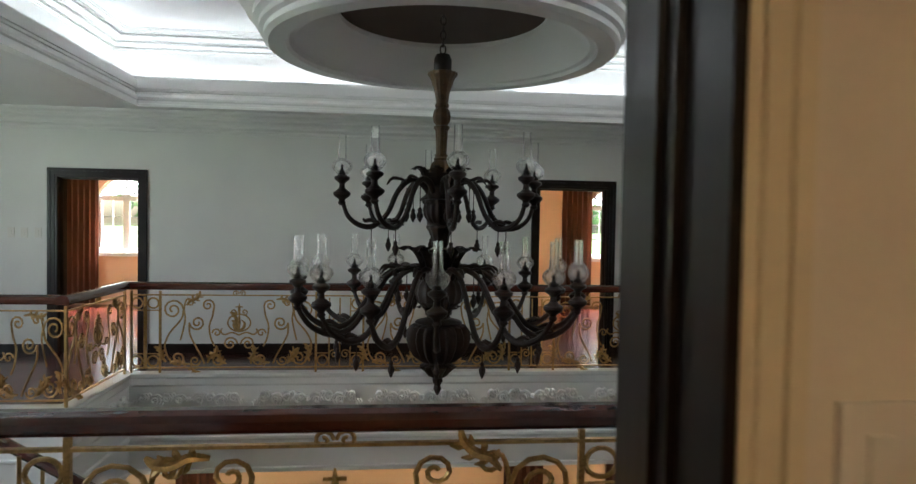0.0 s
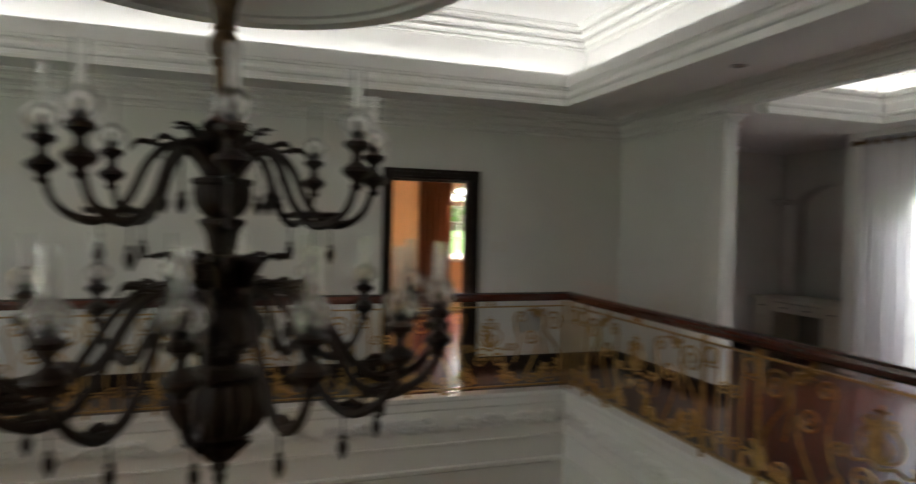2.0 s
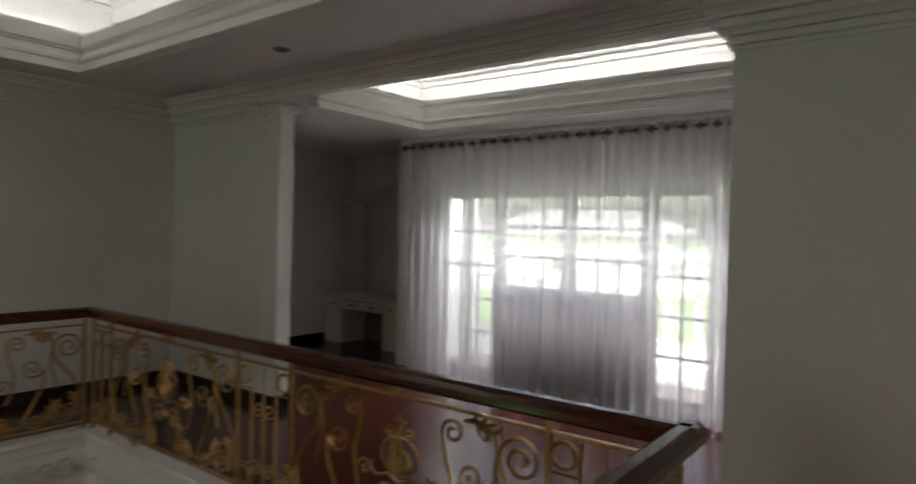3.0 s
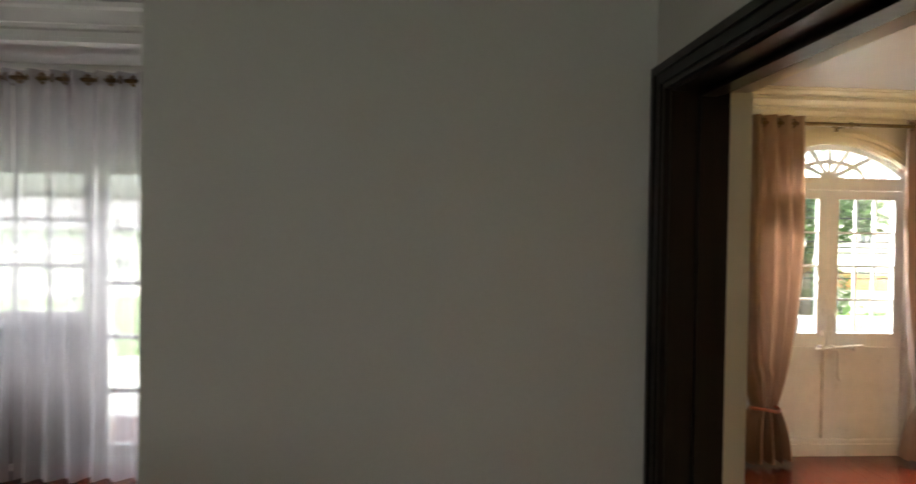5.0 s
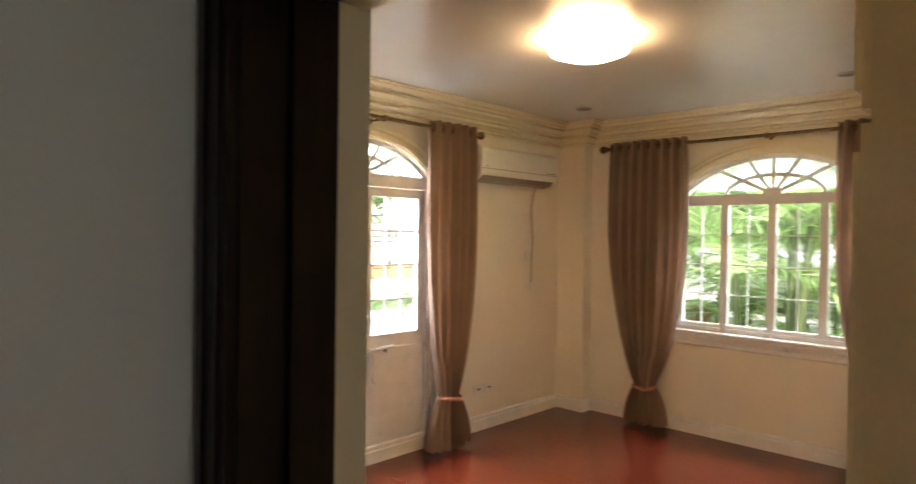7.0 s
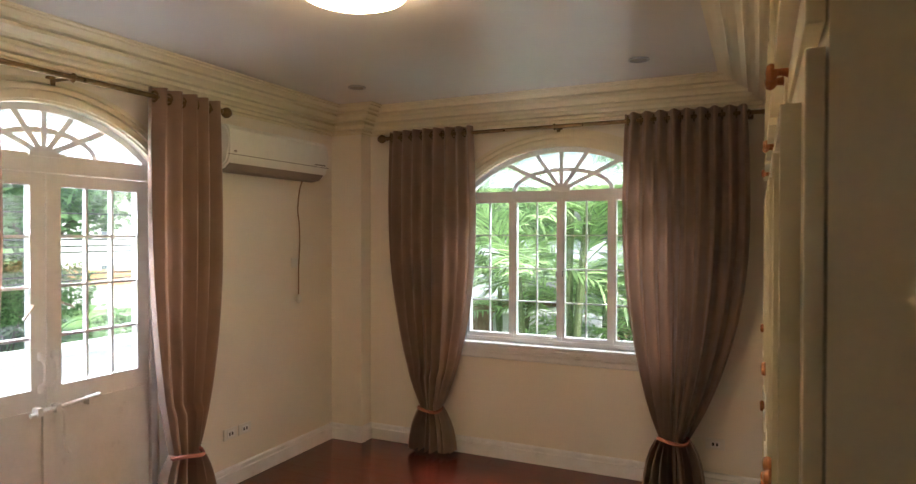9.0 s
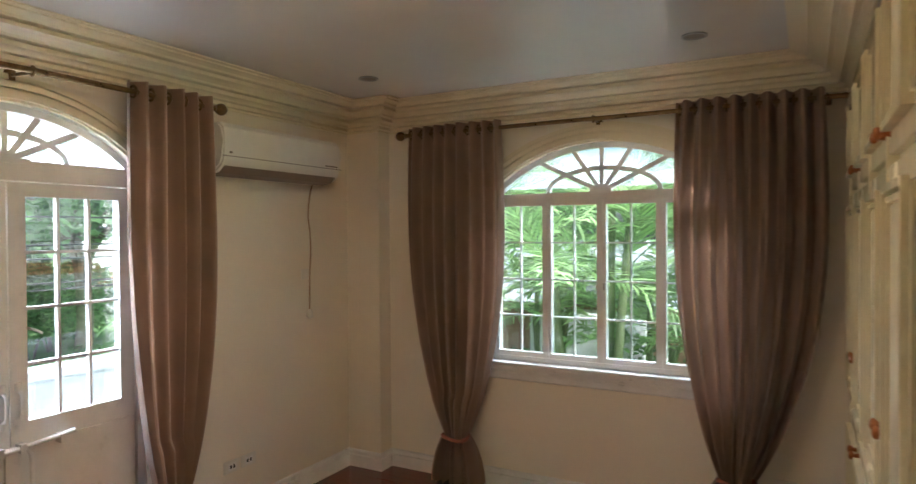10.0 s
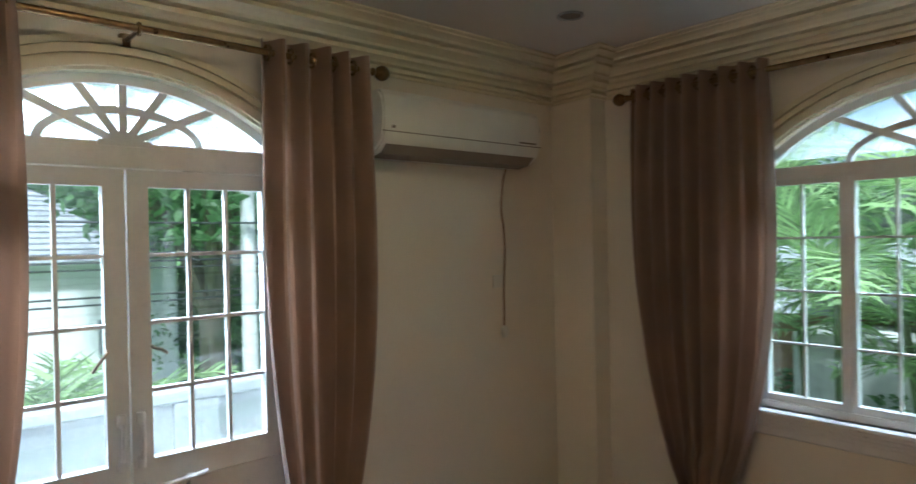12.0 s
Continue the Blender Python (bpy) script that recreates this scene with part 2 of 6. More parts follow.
def tube(bm, pts, r, n=6, flat=1.0, closed=False):
    """A bar along a line of points; r may be one radius or a list."""
    pts = [Vector(p) for p in pts]
    k = len(pts)
    rings = []
    up = Vector((0.123, 0.456, 0.88)).normalized()
    for i, p in enumerate(pts):
        a, b = (pts[i - 1], pts[(i + 1) % k]) if closed else (pts[max(i - 1, 0)], pts[min(i + 1, k - 1)])
        t = (b - a).normalized()
        s = t.cross(up)
        if s.length < 0.05:
            s = t.cross(Vector((1, 0, 0)))
        s.normalize()
        w = s.cross(t).normalized()
        rr = r[i] if isinstance(r, (list, tuple)) else r
        rings.append([bm.verts.new(p + (s * math.cos(2 * math.pi * j / n) + w * flat * math.sin(2 * math.pi * j / n)) * rr) for j in range(n)])
    pairs = list(zip(rings, rings[1:])) + ([(rings[-1], rings[0])] if closed else [])
    for a, b in pairs:
        for j in range(n):
            bm.faces.new((a[j], a[(j + 1) % n], b[(j + 1) % n], b[j]))
    if not closed:
        bm.faces.new(rings[0][::-1])
        bm.faces.new(rings[-1])
    return bm


def moulding(bm, path, profile, closed=False):
    """Sweeps a profile of (offset to the left of the path, z) along a plan line with mitred corners."""
    k = len(path)
    path = [Vector((p[0], p[1])) for p in path]
    rings = []
    for i in range(k):
        if closed:
            d0, d1 = path[i] - path[i - 1], path[(i + 1) % k] - path[i]
        else:
            d0 = path[i] - path[i - 1] if i else path[1] - path[0]
            d1 = path[i + 1] - path[i] if i < k - 1 else d0
        n0, n1 = Vector((-d0.y, d0.x)).normalized(), Vector((-d1.y, d1.x)).normalized()
        m = n0 + n1
        m = m / max(m.dot(n0), 0.2)
        rings.append([bm.verts.new((path[i].x + m.x * o, path[i].y + m.y * o, z)) for o, z in profile])
    q = len(profile)
    for a, b in list(zip(rings, rings[1:])) + ([(rings[-1], rings[0])] if closed else []):
        for j in range(q):
            bm.faces.new((a[j], a[(j + 1) % q], b[(j + 1) % q], b[j]))
    if not closed:
        bm.faces.new(rings[0])
        bm.faces.new(rings[-1][::-1])
    return bm


def arch_z(u, half, spring, rise):
    """Height of a segmental arch at u from its middle."""
    r = (half * half + rise * rise) / (2 * rise)
    return spring + rise - r + math.sqrt(max(r * r - u * u, 0))


def wall(name, p0, p1, thick, z0, z1, mats, openings=(), label="", cat="wall"):
    """A wall from p0 to p1 whose thickness lies to its left; openings: (u0, u1, z0, z1, rise of an arch). mats: right face, left face."""
    p0, p1 = Vector(p0), Vector(p1)
    d = (p1 - p0).normalized()
    n = Vector((-d.y, d.x))
    length = (p1 - p0).length
    bm = bmesh.new()

    def slab(u0, u1, a0, a1, b0, b1):
        q = [p0 + d * u0, p0 + d * u1]
        prism(bm, [(q[0].x, q[0].y, a0), (q[1].x, q[1].y, b0), (q[1].x, q[1].y, b1), (q[0].x, q[0].y, a1)], (n.x * thick, n.y * thick, 0))

    u = 0
    for u0, u1, a, b, rise in sorted(openings):
        if u0 > u:
            slab(u, u0, z0, z1, z0, z1)
        if a > z0:
            slab(u0, u1, z0, a, z0, a)
        if rise:
            half, mid, steps = (u1 - u0) / 2, (u0 + u1) / 2, 20
            for i in range(steps):
                s0, s1 = u0 + (u1 - u0) * i / steps, u0 + (u1 - u0) * (i + 1) / steps
                slab(s0, s1, arch_z(s0 - mid, half, b, rise), z1, arch_z(s1 - mid, half, b, rise), z1)
        elif b < z1:
            slab(u0, u1, b, z1, b, z1)
        u = u1
    if u < length:
        slab(u, length, z0, z1, z0, z1)
    bmesh.ops.recalc_face_normals(bm, faces=bm.faces)
    for f in bm.faces:
        if f.normal.dot(Vector((n.x, n.y, 0))) > 0.5:
            f.material_index = 1
    bmesh.ops.remove_doubles(bm, verts=bm.verts, dist=0.0004)
    ob = part(name, bm, mats)
    return tagged(ob, label or "painted plaster wall", cat, kind="structure")


def cornice(o0, z0, o1, z1):
    """Profile rows of a classical cornice from (o0, z0) to (o1, z1): beads, coves and fillets with sharp arrises."""
    rows = ((0, 0), (0.04, 0), (0.04, 0.07), (0.13, 0.09), (0.13, 0.16), (0.07, 0.165), (0.07, 0.22), (0.20, 0.225), (0.22, 0.27), (0.26, 0.31), (0.34, 0.34), (0.34, 0.42), (0.26, 0.425), (0.26, 0.485),
            (0.42, 0.49), (0.44, 0.55), (0.52, 0.61), (0.64, 0.65), (0.64, 0.72), (0.55, 0.725), (0.55, 0.785), (0.72, 0.79), (0.74, 0.85), (0.80, 0.89), (0.90, 0.91), (0.90, 0.95), (1.0, 0.96), (1.0, 1.0))
    return [(o0 + (o1 - o0) * u, z0 + (z1 - z0) * v) for u, v in rows]


def slab_object(name, x0, y0, z0, x1, y1, z1, mat, label, cat):
    return tagged(part(name, new_box(x0, y0, z0, x1, y1, z1), mat), label, cat, kind="structure")


# ---- plan ----
WY0, WY1 = 0.50, 0.73          # wall between the hall and the bedrooms
D1, D2 = (-0.74, 0.300), (3.265, 4.325)
DOOR_H = 2.06
FARY = 7.80
EX, SY = 6.93, -4.0            # bedroom's outer walls
RC = 2.645                     # bedroom ceiling
SOFFIT = 2.80
VX0, VX1, VY0, VY1 = -2.55, 3.30, 2.225, 6.63   # stairwell opening

# walls of the hall
wall("wall_bedrooms", (-6.0, WY0), (4.43, WY0), WY1 - WY0, -0.02, SOFFIT + 0.1, (M_CREAM, M_HALL),
     ((D1[0] + 6, D1[1] + 6, -0.02, DOOR_H, 0), (D2[0] + 6, D2[1] + 6, -0.02, DOOR_H, 0)), "off-white hall wall with cream bedroom side")
wall("wall_hall_east", (4.43, 2.35), (4.43, WY1), 0.26, -0.02, SOFFIT + 0.1, (M_HALL, M_HALL), (), "plain off-white hall wall")
wall("wall_bedroom_north", (4.43, WY0), (EX, WY0), 0.23, -0.02, SOFFIT + 0.1, (M_CREAM, M_HALL), (), "plain cream bedroom wall")
FD = ((-3.795, -2.885), (1.84, 2.73))
wall("wall_hall_far", (-6.0, FARY), (4.6, FARY), 0.2, -0.02, SOFFIT + 0.1, (M_HALL, M_PEACH),
     tuple((a + 6, b + 6, -0.02, 2.05, 0) for a, b in FD), "off-white hall wall with two doorways")
wall("wall_hall_end", (4.6, 8.7), (4.6, 6.3), 0.18, -0.02, SOFFIT + 0.1, (M_HALL, M_HALL), (), "plain off-white wall beside the lounge")
wall("wall_hall_west", (-6.0, 0.5), (-6.0, 8.0), 0.2, -3.2, 3.0, (M_HALL, M_HALL), ((2.3, 4.7, 0.6, 2.4, 0),), "off-white wall with an added, unseen stair window")
# bedroom
wall("wall_bedroom_east", (EX, WY1), (EX, SY - 0.2), 0.2, -0.02, 2.9, (M_CREAM, M_WHITE),
     ((WY1 + 0.93, WY1 + 2.19, -0.02, 2.03, 0.28),), "cream bedroom wall with an arched balcony doorway")
wall("wall_bedroom_south", (EX, SY), (2.9, SY), 0.2, -0.02, 2.9, (M_CREAM, M_WHITE),
     ((EX - 5.82, EX - 4.30, 0.86, 1.98, 0.31),), "cream bedroom wall with an arched window")
wall("wall_bedroom_west", (3.12, SY), (3.12, WY0), 0.2, -0.02, 2.9, (M_CREAM, M_CREAM), (), "plain cream bedroom wall")
# first bedroom, where the walk begins
wall("wall_first_room_west", (-3.2, -3.6), (-3.2, WY0), 0.2, -0.02, 2.9, (M_CREAM, M_CREAM), (), "plain cream bedroom wall")
wall("wall_first_room_south", (2.92, -3.6), (-3.2, -3.6), 0.2, -0.02, 2.9, (M_CREAM, M_CREAM), (), "plain cream bedroom wall")
# lounge
wall("wall_lounge_north", (8.0, 8.5), (4.78, 8.5), -0.2, -0.02, 3.6, (M_HALL, M_HALL), (), "plain off-white lounge wall")
wall("wall_lounge_window", (6.75, 6.45), (6.75, 0.6), 0.2, -0.02, 3.6, (M_HALL, M_WHITE), ((0.45, 4.75, 0.05, 2.12, 0),), "off-white lounge wall with a wide window")
wall("wall_lounge_return", (8.0, 6.45), (6.75, 6.45), -0.2, -0.02, 3.6, (M_HALL, M_HALL), (), "plain off-white return wall")
slab_object("wall_lounge_east", 7.75, 6.45, -0.02, 7.95, 7.2, 2.9, M_HALL, "plain off-white lounge wall", "wall")
slab_object("wall_lounge_niche", 7.95, 6.45, -0.02, 8.1, 8.7, 2.9, M_HALL, "off-white back of an arched niche", "wall")
wall("wall_lounge_arch", (7.75, 8.5), (7.75, 7.2), 0.2, -0.02, 2.9, (M_HALL, M_HALL), ((0.22, 1.3, -0.02, 1.98, 0.22),), "off-white wall with an arched niche")
# floors and ceilings
slab_object("floor_first_room", -3.2, -3.6, -0.2, 3.12, WY0, 0, M_FLOOR, "polished mahogany floor", "floor")
slab_object("floor_hall_south", -6, WY0, -0.2, 6.75, VY0 - 0.06, -0.001, M_FLOOR, "polished mahogany gallery floor", "floor")
slab_object("floor_hall_east", VX1 + 0.06, VY0 - 0.06, -0.2, 8.0, 8.6, -0.001, M_FLOOR, "polished mahogany gallery floor", "floor")
slab_object("floor_hall_north", -6, VY1 + 0.06, -0.2, VX1 + 0.06, FARY, -0.001, M_FLOOR, "polished mahogany gallery floor", "floor")
slab_object("floor_bedroom", 3.0, SY - 0.1, -0.2, EX + 0.1, WY0, -0.012, M_FLOOR, "polished mahogany plank floor", "floor")
slab_object("floor_far_rooms", -8.2, FARY, -0.2, 6.6, 12.2, 0, M_FLOOR, "polished mahogany floor", "floor")
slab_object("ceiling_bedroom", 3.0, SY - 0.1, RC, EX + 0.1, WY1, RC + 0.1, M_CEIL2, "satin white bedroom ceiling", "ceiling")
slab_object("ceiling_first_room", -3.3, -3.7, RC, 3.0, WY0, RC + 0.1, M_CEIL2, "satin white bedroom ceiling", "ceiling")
slab_object("ceiling_far_rooms", -8.3, FARY + 0.2, RC, 6.8, 12.5, 2.8, M_CEIL, "white ceiling", "ceiling")

# ---- hall ceiling: flat soffit round a raised tray ----
TX0, TX1, TY0, TY1 = -2.38, 3.10, 2.10, 6.36     # lip of the tray
OW = 0.38                                         # width of the light trough
bm = bmesh.new()
box(bm, -6, WY1, SOFFIT, 4.43, TY0, SOFFIT + 0.08)
box(bm, -6, TY1, SOFFIT, 4.43, FARY, SOFFIT + 0.08)
box(bm, -6, TY0, SOFFIT, TX0, TY1, SOFFIT + 0.08)
box(bm, TX1, TY0, SOFFIT, 4.43, TY1, SOFFIT + 0.08)
box(bm, 4.43, 6.3, SOFFIT, 4.62, FARY, SOFFIT + 0.08)
box(bm, 4.43, WY1, SOFFIT, 6.9, 2.35, SOFFIT + 0.08)
tagged(part("ceiling_hall", bm, M_CEIL), "white plaster soffit round a lit tray", "ceiling", kind="structure")
TRAY_TOP = 3.42
bm = bmesh.new()
box(bm, TX0 - OW - 0.1, TY0 - OW - 0.1, TRAY_TOP, TX1 + OW + 0.1, TY1 + OW + 0.1, TRAY_TOP + 0.08)
for q in ((TX0 - OW - 0.1, TY0 - OW - 0.1, TX0 - OW, TY1 + OW + 0.1), (TX1 + OW, TY0 - OW - 0.1, TX1 + OW + 0.1, TY1 + OW + 0.1),
          (TX0 - OW, TY0 - OW - 0.1, TX1 + OW, TY0 - OW), (TX0 - OW, TY1 + OW, TX1 + OW, TY1 + OW + 0.1)):
    box(bm, q[0], q[1], SOFFIT + 0.08, q[2], q[3], TRAY_TOP)
tagged(part("ceiling_tray", bm, M_CEIL), "white raised tray ceiling over the stairwell", "ceiling", kind="structure")


def rect(x0, y0, x1, y1):
    """A plan rectangle whose inside lies to the left of its line."""
    return [(x0, y0), (x1, y0), (x1, y1), (x0, y1)]


# stepped mouldings: profile rows are (offset into the room, z)
LIP = [(0.012, 2.63), (0.012, 2.655), (-0.004, 2.66), (-0.004, 2.69), (0.01, 2.70), (0.012, 2.72), (-0.004, 2.735), (-0.022, 2.75), (-0.03, 2.775), (-0.018, 2.78), (-0.018, 2.81), (-0.035, 2.815), (-0.05, 2.84), (-0.055, 2.87), (-0.04, 2.875), (-0.04, 2.905), (-0.07, 2.91), (-0.07, 2.93)] + [(-0.12, 2.93), (-0.14, 2.80), (-0.20, 2.78), (-0.20, 2.74), (-0.16, 2.71), (-0.14, 2.66), (-0.06, 2.63)]
TOPCROWN = cornice(0.0, 3.23, 0.22, 3.42) + [(0.22, 3.425), (0.0, 3.425)]
WALLCROWN = cornice(0.0, 2.56, 0.24, 2.80) + [(0.22, 2.803), (0.0, 2.803)]
tagged(part("trim_tray_lip", moulding(bmesh.new(), rect(TX0, TY0, TX1, TY1), LIP, True), M_TRIM), "white stepped moulding round the tray", "moulding", kind="structure")
tagged(part("trim_tray_crown", moulding(bmesh.new(), rect(TX0 - OW, TY0 - OW, TX1 + OW, TY1 + OW), TOPCROWN, True), M_TRIM), "white stepped crown in the tray", "moulding", kind="structure")
tagged(part("trim_hall_crown", moulding(bmesh.new(), [(4.60, 6.3), (4.60, FARY), (-6, FARY)], WALLCROWN), M_TRIM), "white stepped crown moulding", "moulding", kind="structure")
tagged(part("trim_hall_crown_south", moulding(bmesh.new(), [(-6, WY1), (4.43, WY1), (4.43, 2.35), (4.69, 2.35)], [(o, 2.80 - (2.80 - z) * 1.25) for o, z in WALLCROWN]), M_TRIM), "white stepped crown moulding", "moulding", kind="structure")
BEAMCROWN = [(o * 0.8, 2.803 - (2.803 - z) * 0.6) for o, z in WALLCROWN]
tagged(part("trim_beam_crown", moulding(bmesh.new(), [(4.43, 2.352), (4.43, 6.3)], BEAMCROWN), M_TRIM), "white stepped crown moulding on the beam", "moulding", kind="structure")
# beam between hall and lounge, in line with the end wall
bm = new_box(4.43, 2.352, 2.645, 4.53, 6.3, 3.3)
tagged(part("beam_lounge", bm, M_CEIL), "white plastered beam over the lounge opening", "beam", kind="structure")
# pilaster that ends the wall
pil = thing("pilaster", pose(4.68, 6.2, 0), "slim white square pilaster carrying the beam", "pilaster", kind="structure")
part("shaft", new_box(-0.075, -0.1, 0.0, 0.075, 0.1, 2.58, bevel=0.006), M_TRIM, pil)
bm = bmesh.new()
for k, (g, z0, z1) in enumerate(((0.012, 2.52, 2.545), (0.02, 2.575, 2.595), (0.035, 2.595, 2.62), (0.055, 2.62, 2.646))):
    box(bm, -0.075 - g, -0.1 - g, z0, 0.075 + g, 0.1 + g, z1)
part("capital", bm, M_TRIM, pil)
part("plinth", new_box(-0.085, -0.11, 0.0, 0.085, 0.11, 0.11, bevel=0.004), M_DARK, pil)

# lounge ceiling with its own tray
LX0, LX1, LY0, LY1, LC, LTOP = 4.55, 5.88, 1.6, 5.55, 2.66, 3.2
bm = bmesh.new()
box(bm, 4.53, LY1, LC, LX0, 8.5, LC + 0.06)
box(bm, LX1, 0.73, LC, 6.75, 8.5, LC + 0.06)
box(bm, LX0, LY1, LC, LX1, 8.5, LC + 0.06)
box(bm, LX0, 0.73, LC, LX1, LY0, LC + 0.06)
box(bm, 6.75, 6.45, LC, 8.2, 8.7, LC + 0.06)
tagged(part("ceiling_lounge", bm, M_CEIL), "white lounge ceiling round a lit tray", "ceiling", kind="structure")
bm = bmesh.new()
box(bm, LX0 - 0.02, LY0 - 0.4, LTOP, LX1 + 0.4, LY1 + 0.4, LTOP + 0.06)
for q in ((LX0 - 0.02, LY0 - 0.4, LX0 - 0.01, LY1 + 0.4), (LX1 + 0.3, LY0 - 0.4, LX1 + 0.4, LY1 + 0.4), (LX0 - 0.01, LY0 - 0.4, LX1 + 0.3, LY0 - 0.3), (LX0 - 0.01, LY1 + 0.3, LX1 + 0.3, LY1 + 0.4)):
    box(bm, q[0], q[1], LC + 0.06, q[2], q[3], LTOP)
tagged(part("ceiling_lounge_tray", bm, M_CEIL), "white raised lounge tray ceiling", "ceiling", kind="structure")
LLIP = [(o, z - 2.63 + 2.56) for o, z in LIP]
tagged(part("trim_lounge_lip", moulding(bmesh.new(), rect(LX0, LY0, LX1, LY1), LLIP), M_TRIM), "white stepped moulding round the lounge tray", "moulding", kind="structure")
tagged(part("trim_lounge_crown", moulding(bmesh.new(), rect(LX0 - 0.01, LY0 - 0.3, LX1 + 0.3, LY1 + 0.3), [(o, z - 0.22) for o, z in TOPCROWN], True), M_TRIM), "white stepped crown in the lounge tray", "moulding", kind="structure")


def light_strip(name, x0, y0, x1, y1, z):
    return tagged(part(name, new_box(x0, y0, z, x1, y1, z + 0.02, bevel=0.004), M_COVE), "glowing white light strip hidden in the ceiling trough", "light strip", "cove lights")


for q in ((TX0 - 0.31, TY0 - 0.2, TX0 - 0.25, TY1 + 0.2), (TX1 + 0.25, TY0 - 0.2, TX1 + 0.31, TY1 + 0.2), (TX0 - 0.1, TY1 + 0.25, TX1 + 0.1, TY1 + 0.31), (TX0 - 0.1, TY0 - 0.31, TX1 + 0.1, TY0 - 0.25)):
    light_strip("light_strip", *q, SOFFIT + 0.082)
light_strip("light_strip", LX1 + 0.13, LY0 + 1.0, LX1 + 0.25, LY1, LC + 0.062)
light_strip("light_strip", LX0 + 0.05, LY1 + 0.13, LX1 + 0.1, LY1 + 0.25, LC + 0.062)

# ---- edge of the stairwell: fascia with mouldings and a relief frieze ----
FZ = -0.98
VLY = 5.45          # where the well widens to the west
edge = [(VX1, VY0), (VX1, VY1), (VX0, VY1), (VX0, VLY), (-6.0, VLY)]
FASCIA = [(0.0, 0.03), (0.03, 0.03), (0.03, 0.0), (0.015, -0.02), (0.015, -0.08), (0.0, -0.10), (0.0, -0.385), (0.02, -0.39), (0.02, -0.41), (0.0, -0.42), (0.0, -0.60), (0.025, -0.61), (0.025, -0.64),
          (0.0, -0.66), (0.0, -0.93), (0.02, -0.94), (0.02, FZ), (-0.12, FZ), (-0.12, 0.03)]
tagged(part("trim_stairwell_fascia", moulding(bmesh.new(), edge, FASCIA), M_TRIM), "white panelled fascia round the stairwell", "fascia", kind="structure")
tagged(part("trim_stairwell_fascia_south", moulding(bmesh.new(), [(-6.0, VY0), (VX1, VY0)], FASCIA), M_TRIM), "white panelled fascia round the stairwell", "fascia", kind="structure")
slab_object("floor_hall_west", -6, VLY + 0.06, -0.2, VX0 - 0.06, VY1 + 0.06, -0.001, M_FLOOR, "polished mahogany gallery floor", "floor")


def spiral(cx, cz, r0, turns, start, sign=1, n=18, shrink=0.18):
    """Points of a scroll that winds inwards, in the plane of a panel."""
    pts = []
    for i in range(n + 1):
        s = i / n
        a = start + sign * turns * 2 * math.pi * s
        r = r0 * (1 - (1 - shrink) * s)
        pts.append((cx + r * math.cos(a), 0.0, cz + r * math.sin(a)))
    return pts


def frieze_unit():
    """Raised acanthus scrollwork, one repeat 1.0 m long: scrolls that turn up and down along a waving stem, with leaf tips between."""
    bm = bmesh.new()
    for s in (-1, 1):
        tube(bm, [(s * (0.02 + 0.03 * k), 0, 0.035 * math.sin(k * 0.82)) for k in range(16)], 0.012, 6)
        for k in range(4):
            up = 1 if k % 2 else -1
            x = s * (0.095 + 0.115 * k)
            tube(bm, [(p[0], 0, p[2]) for p in spiral(x, 0.012 * up, 0.048, 1.5, math.pi if s > 0 else 0, s * up, 14)], 0.015, 6)
            for j in range(3):
                q = x + s * (0.03 + 0.028 * j)
                tube(bm, [(q, 0, -0.012 * up), (q + s * 0.018, 0.004, -0.04 * up), (q + s * 0.034, 0, (-0.055 + 0.012 * j) * up)], [0.010, 0.015, 0.005], 6)
    lathe(bm, [(0.034, -0.012), (0.03, 0.008), (0.016, 0.016)], 12, (0, 0, 0), 6, 0.25)
    return bm


unit = tagged(part("frieze_ornament", frieze_unit(), M_TRIM), "white plaster scrollwork relief on the fascia", "relief ornament", "fascia frieze")
RELIEF = Matrix.Diagonal((1.0, 1.7, 1.15, 1.0))
unit.matrix_world = pose(VX0 + 0.58, VY1 - 0.004, -0.225) @ RELIEF
for i in range(1, 5):
    copy_thing(unit, pose(VX0 + 0.58 + 1.17 * i, VY1 - 0.004, -0.225) @ RELIEF)
for i in range(4):
    copy_thing(unit, pose(VX1 - 0.004, VY1 - 0.58 - 1.08 * i, -0.225, 0, 0, -90) @ RELIEF)
copy_thing(unit, pose(VX0 + 0.004, VY1 - 0.58, -0.225, 0, 0, 90) @ RELIEF)


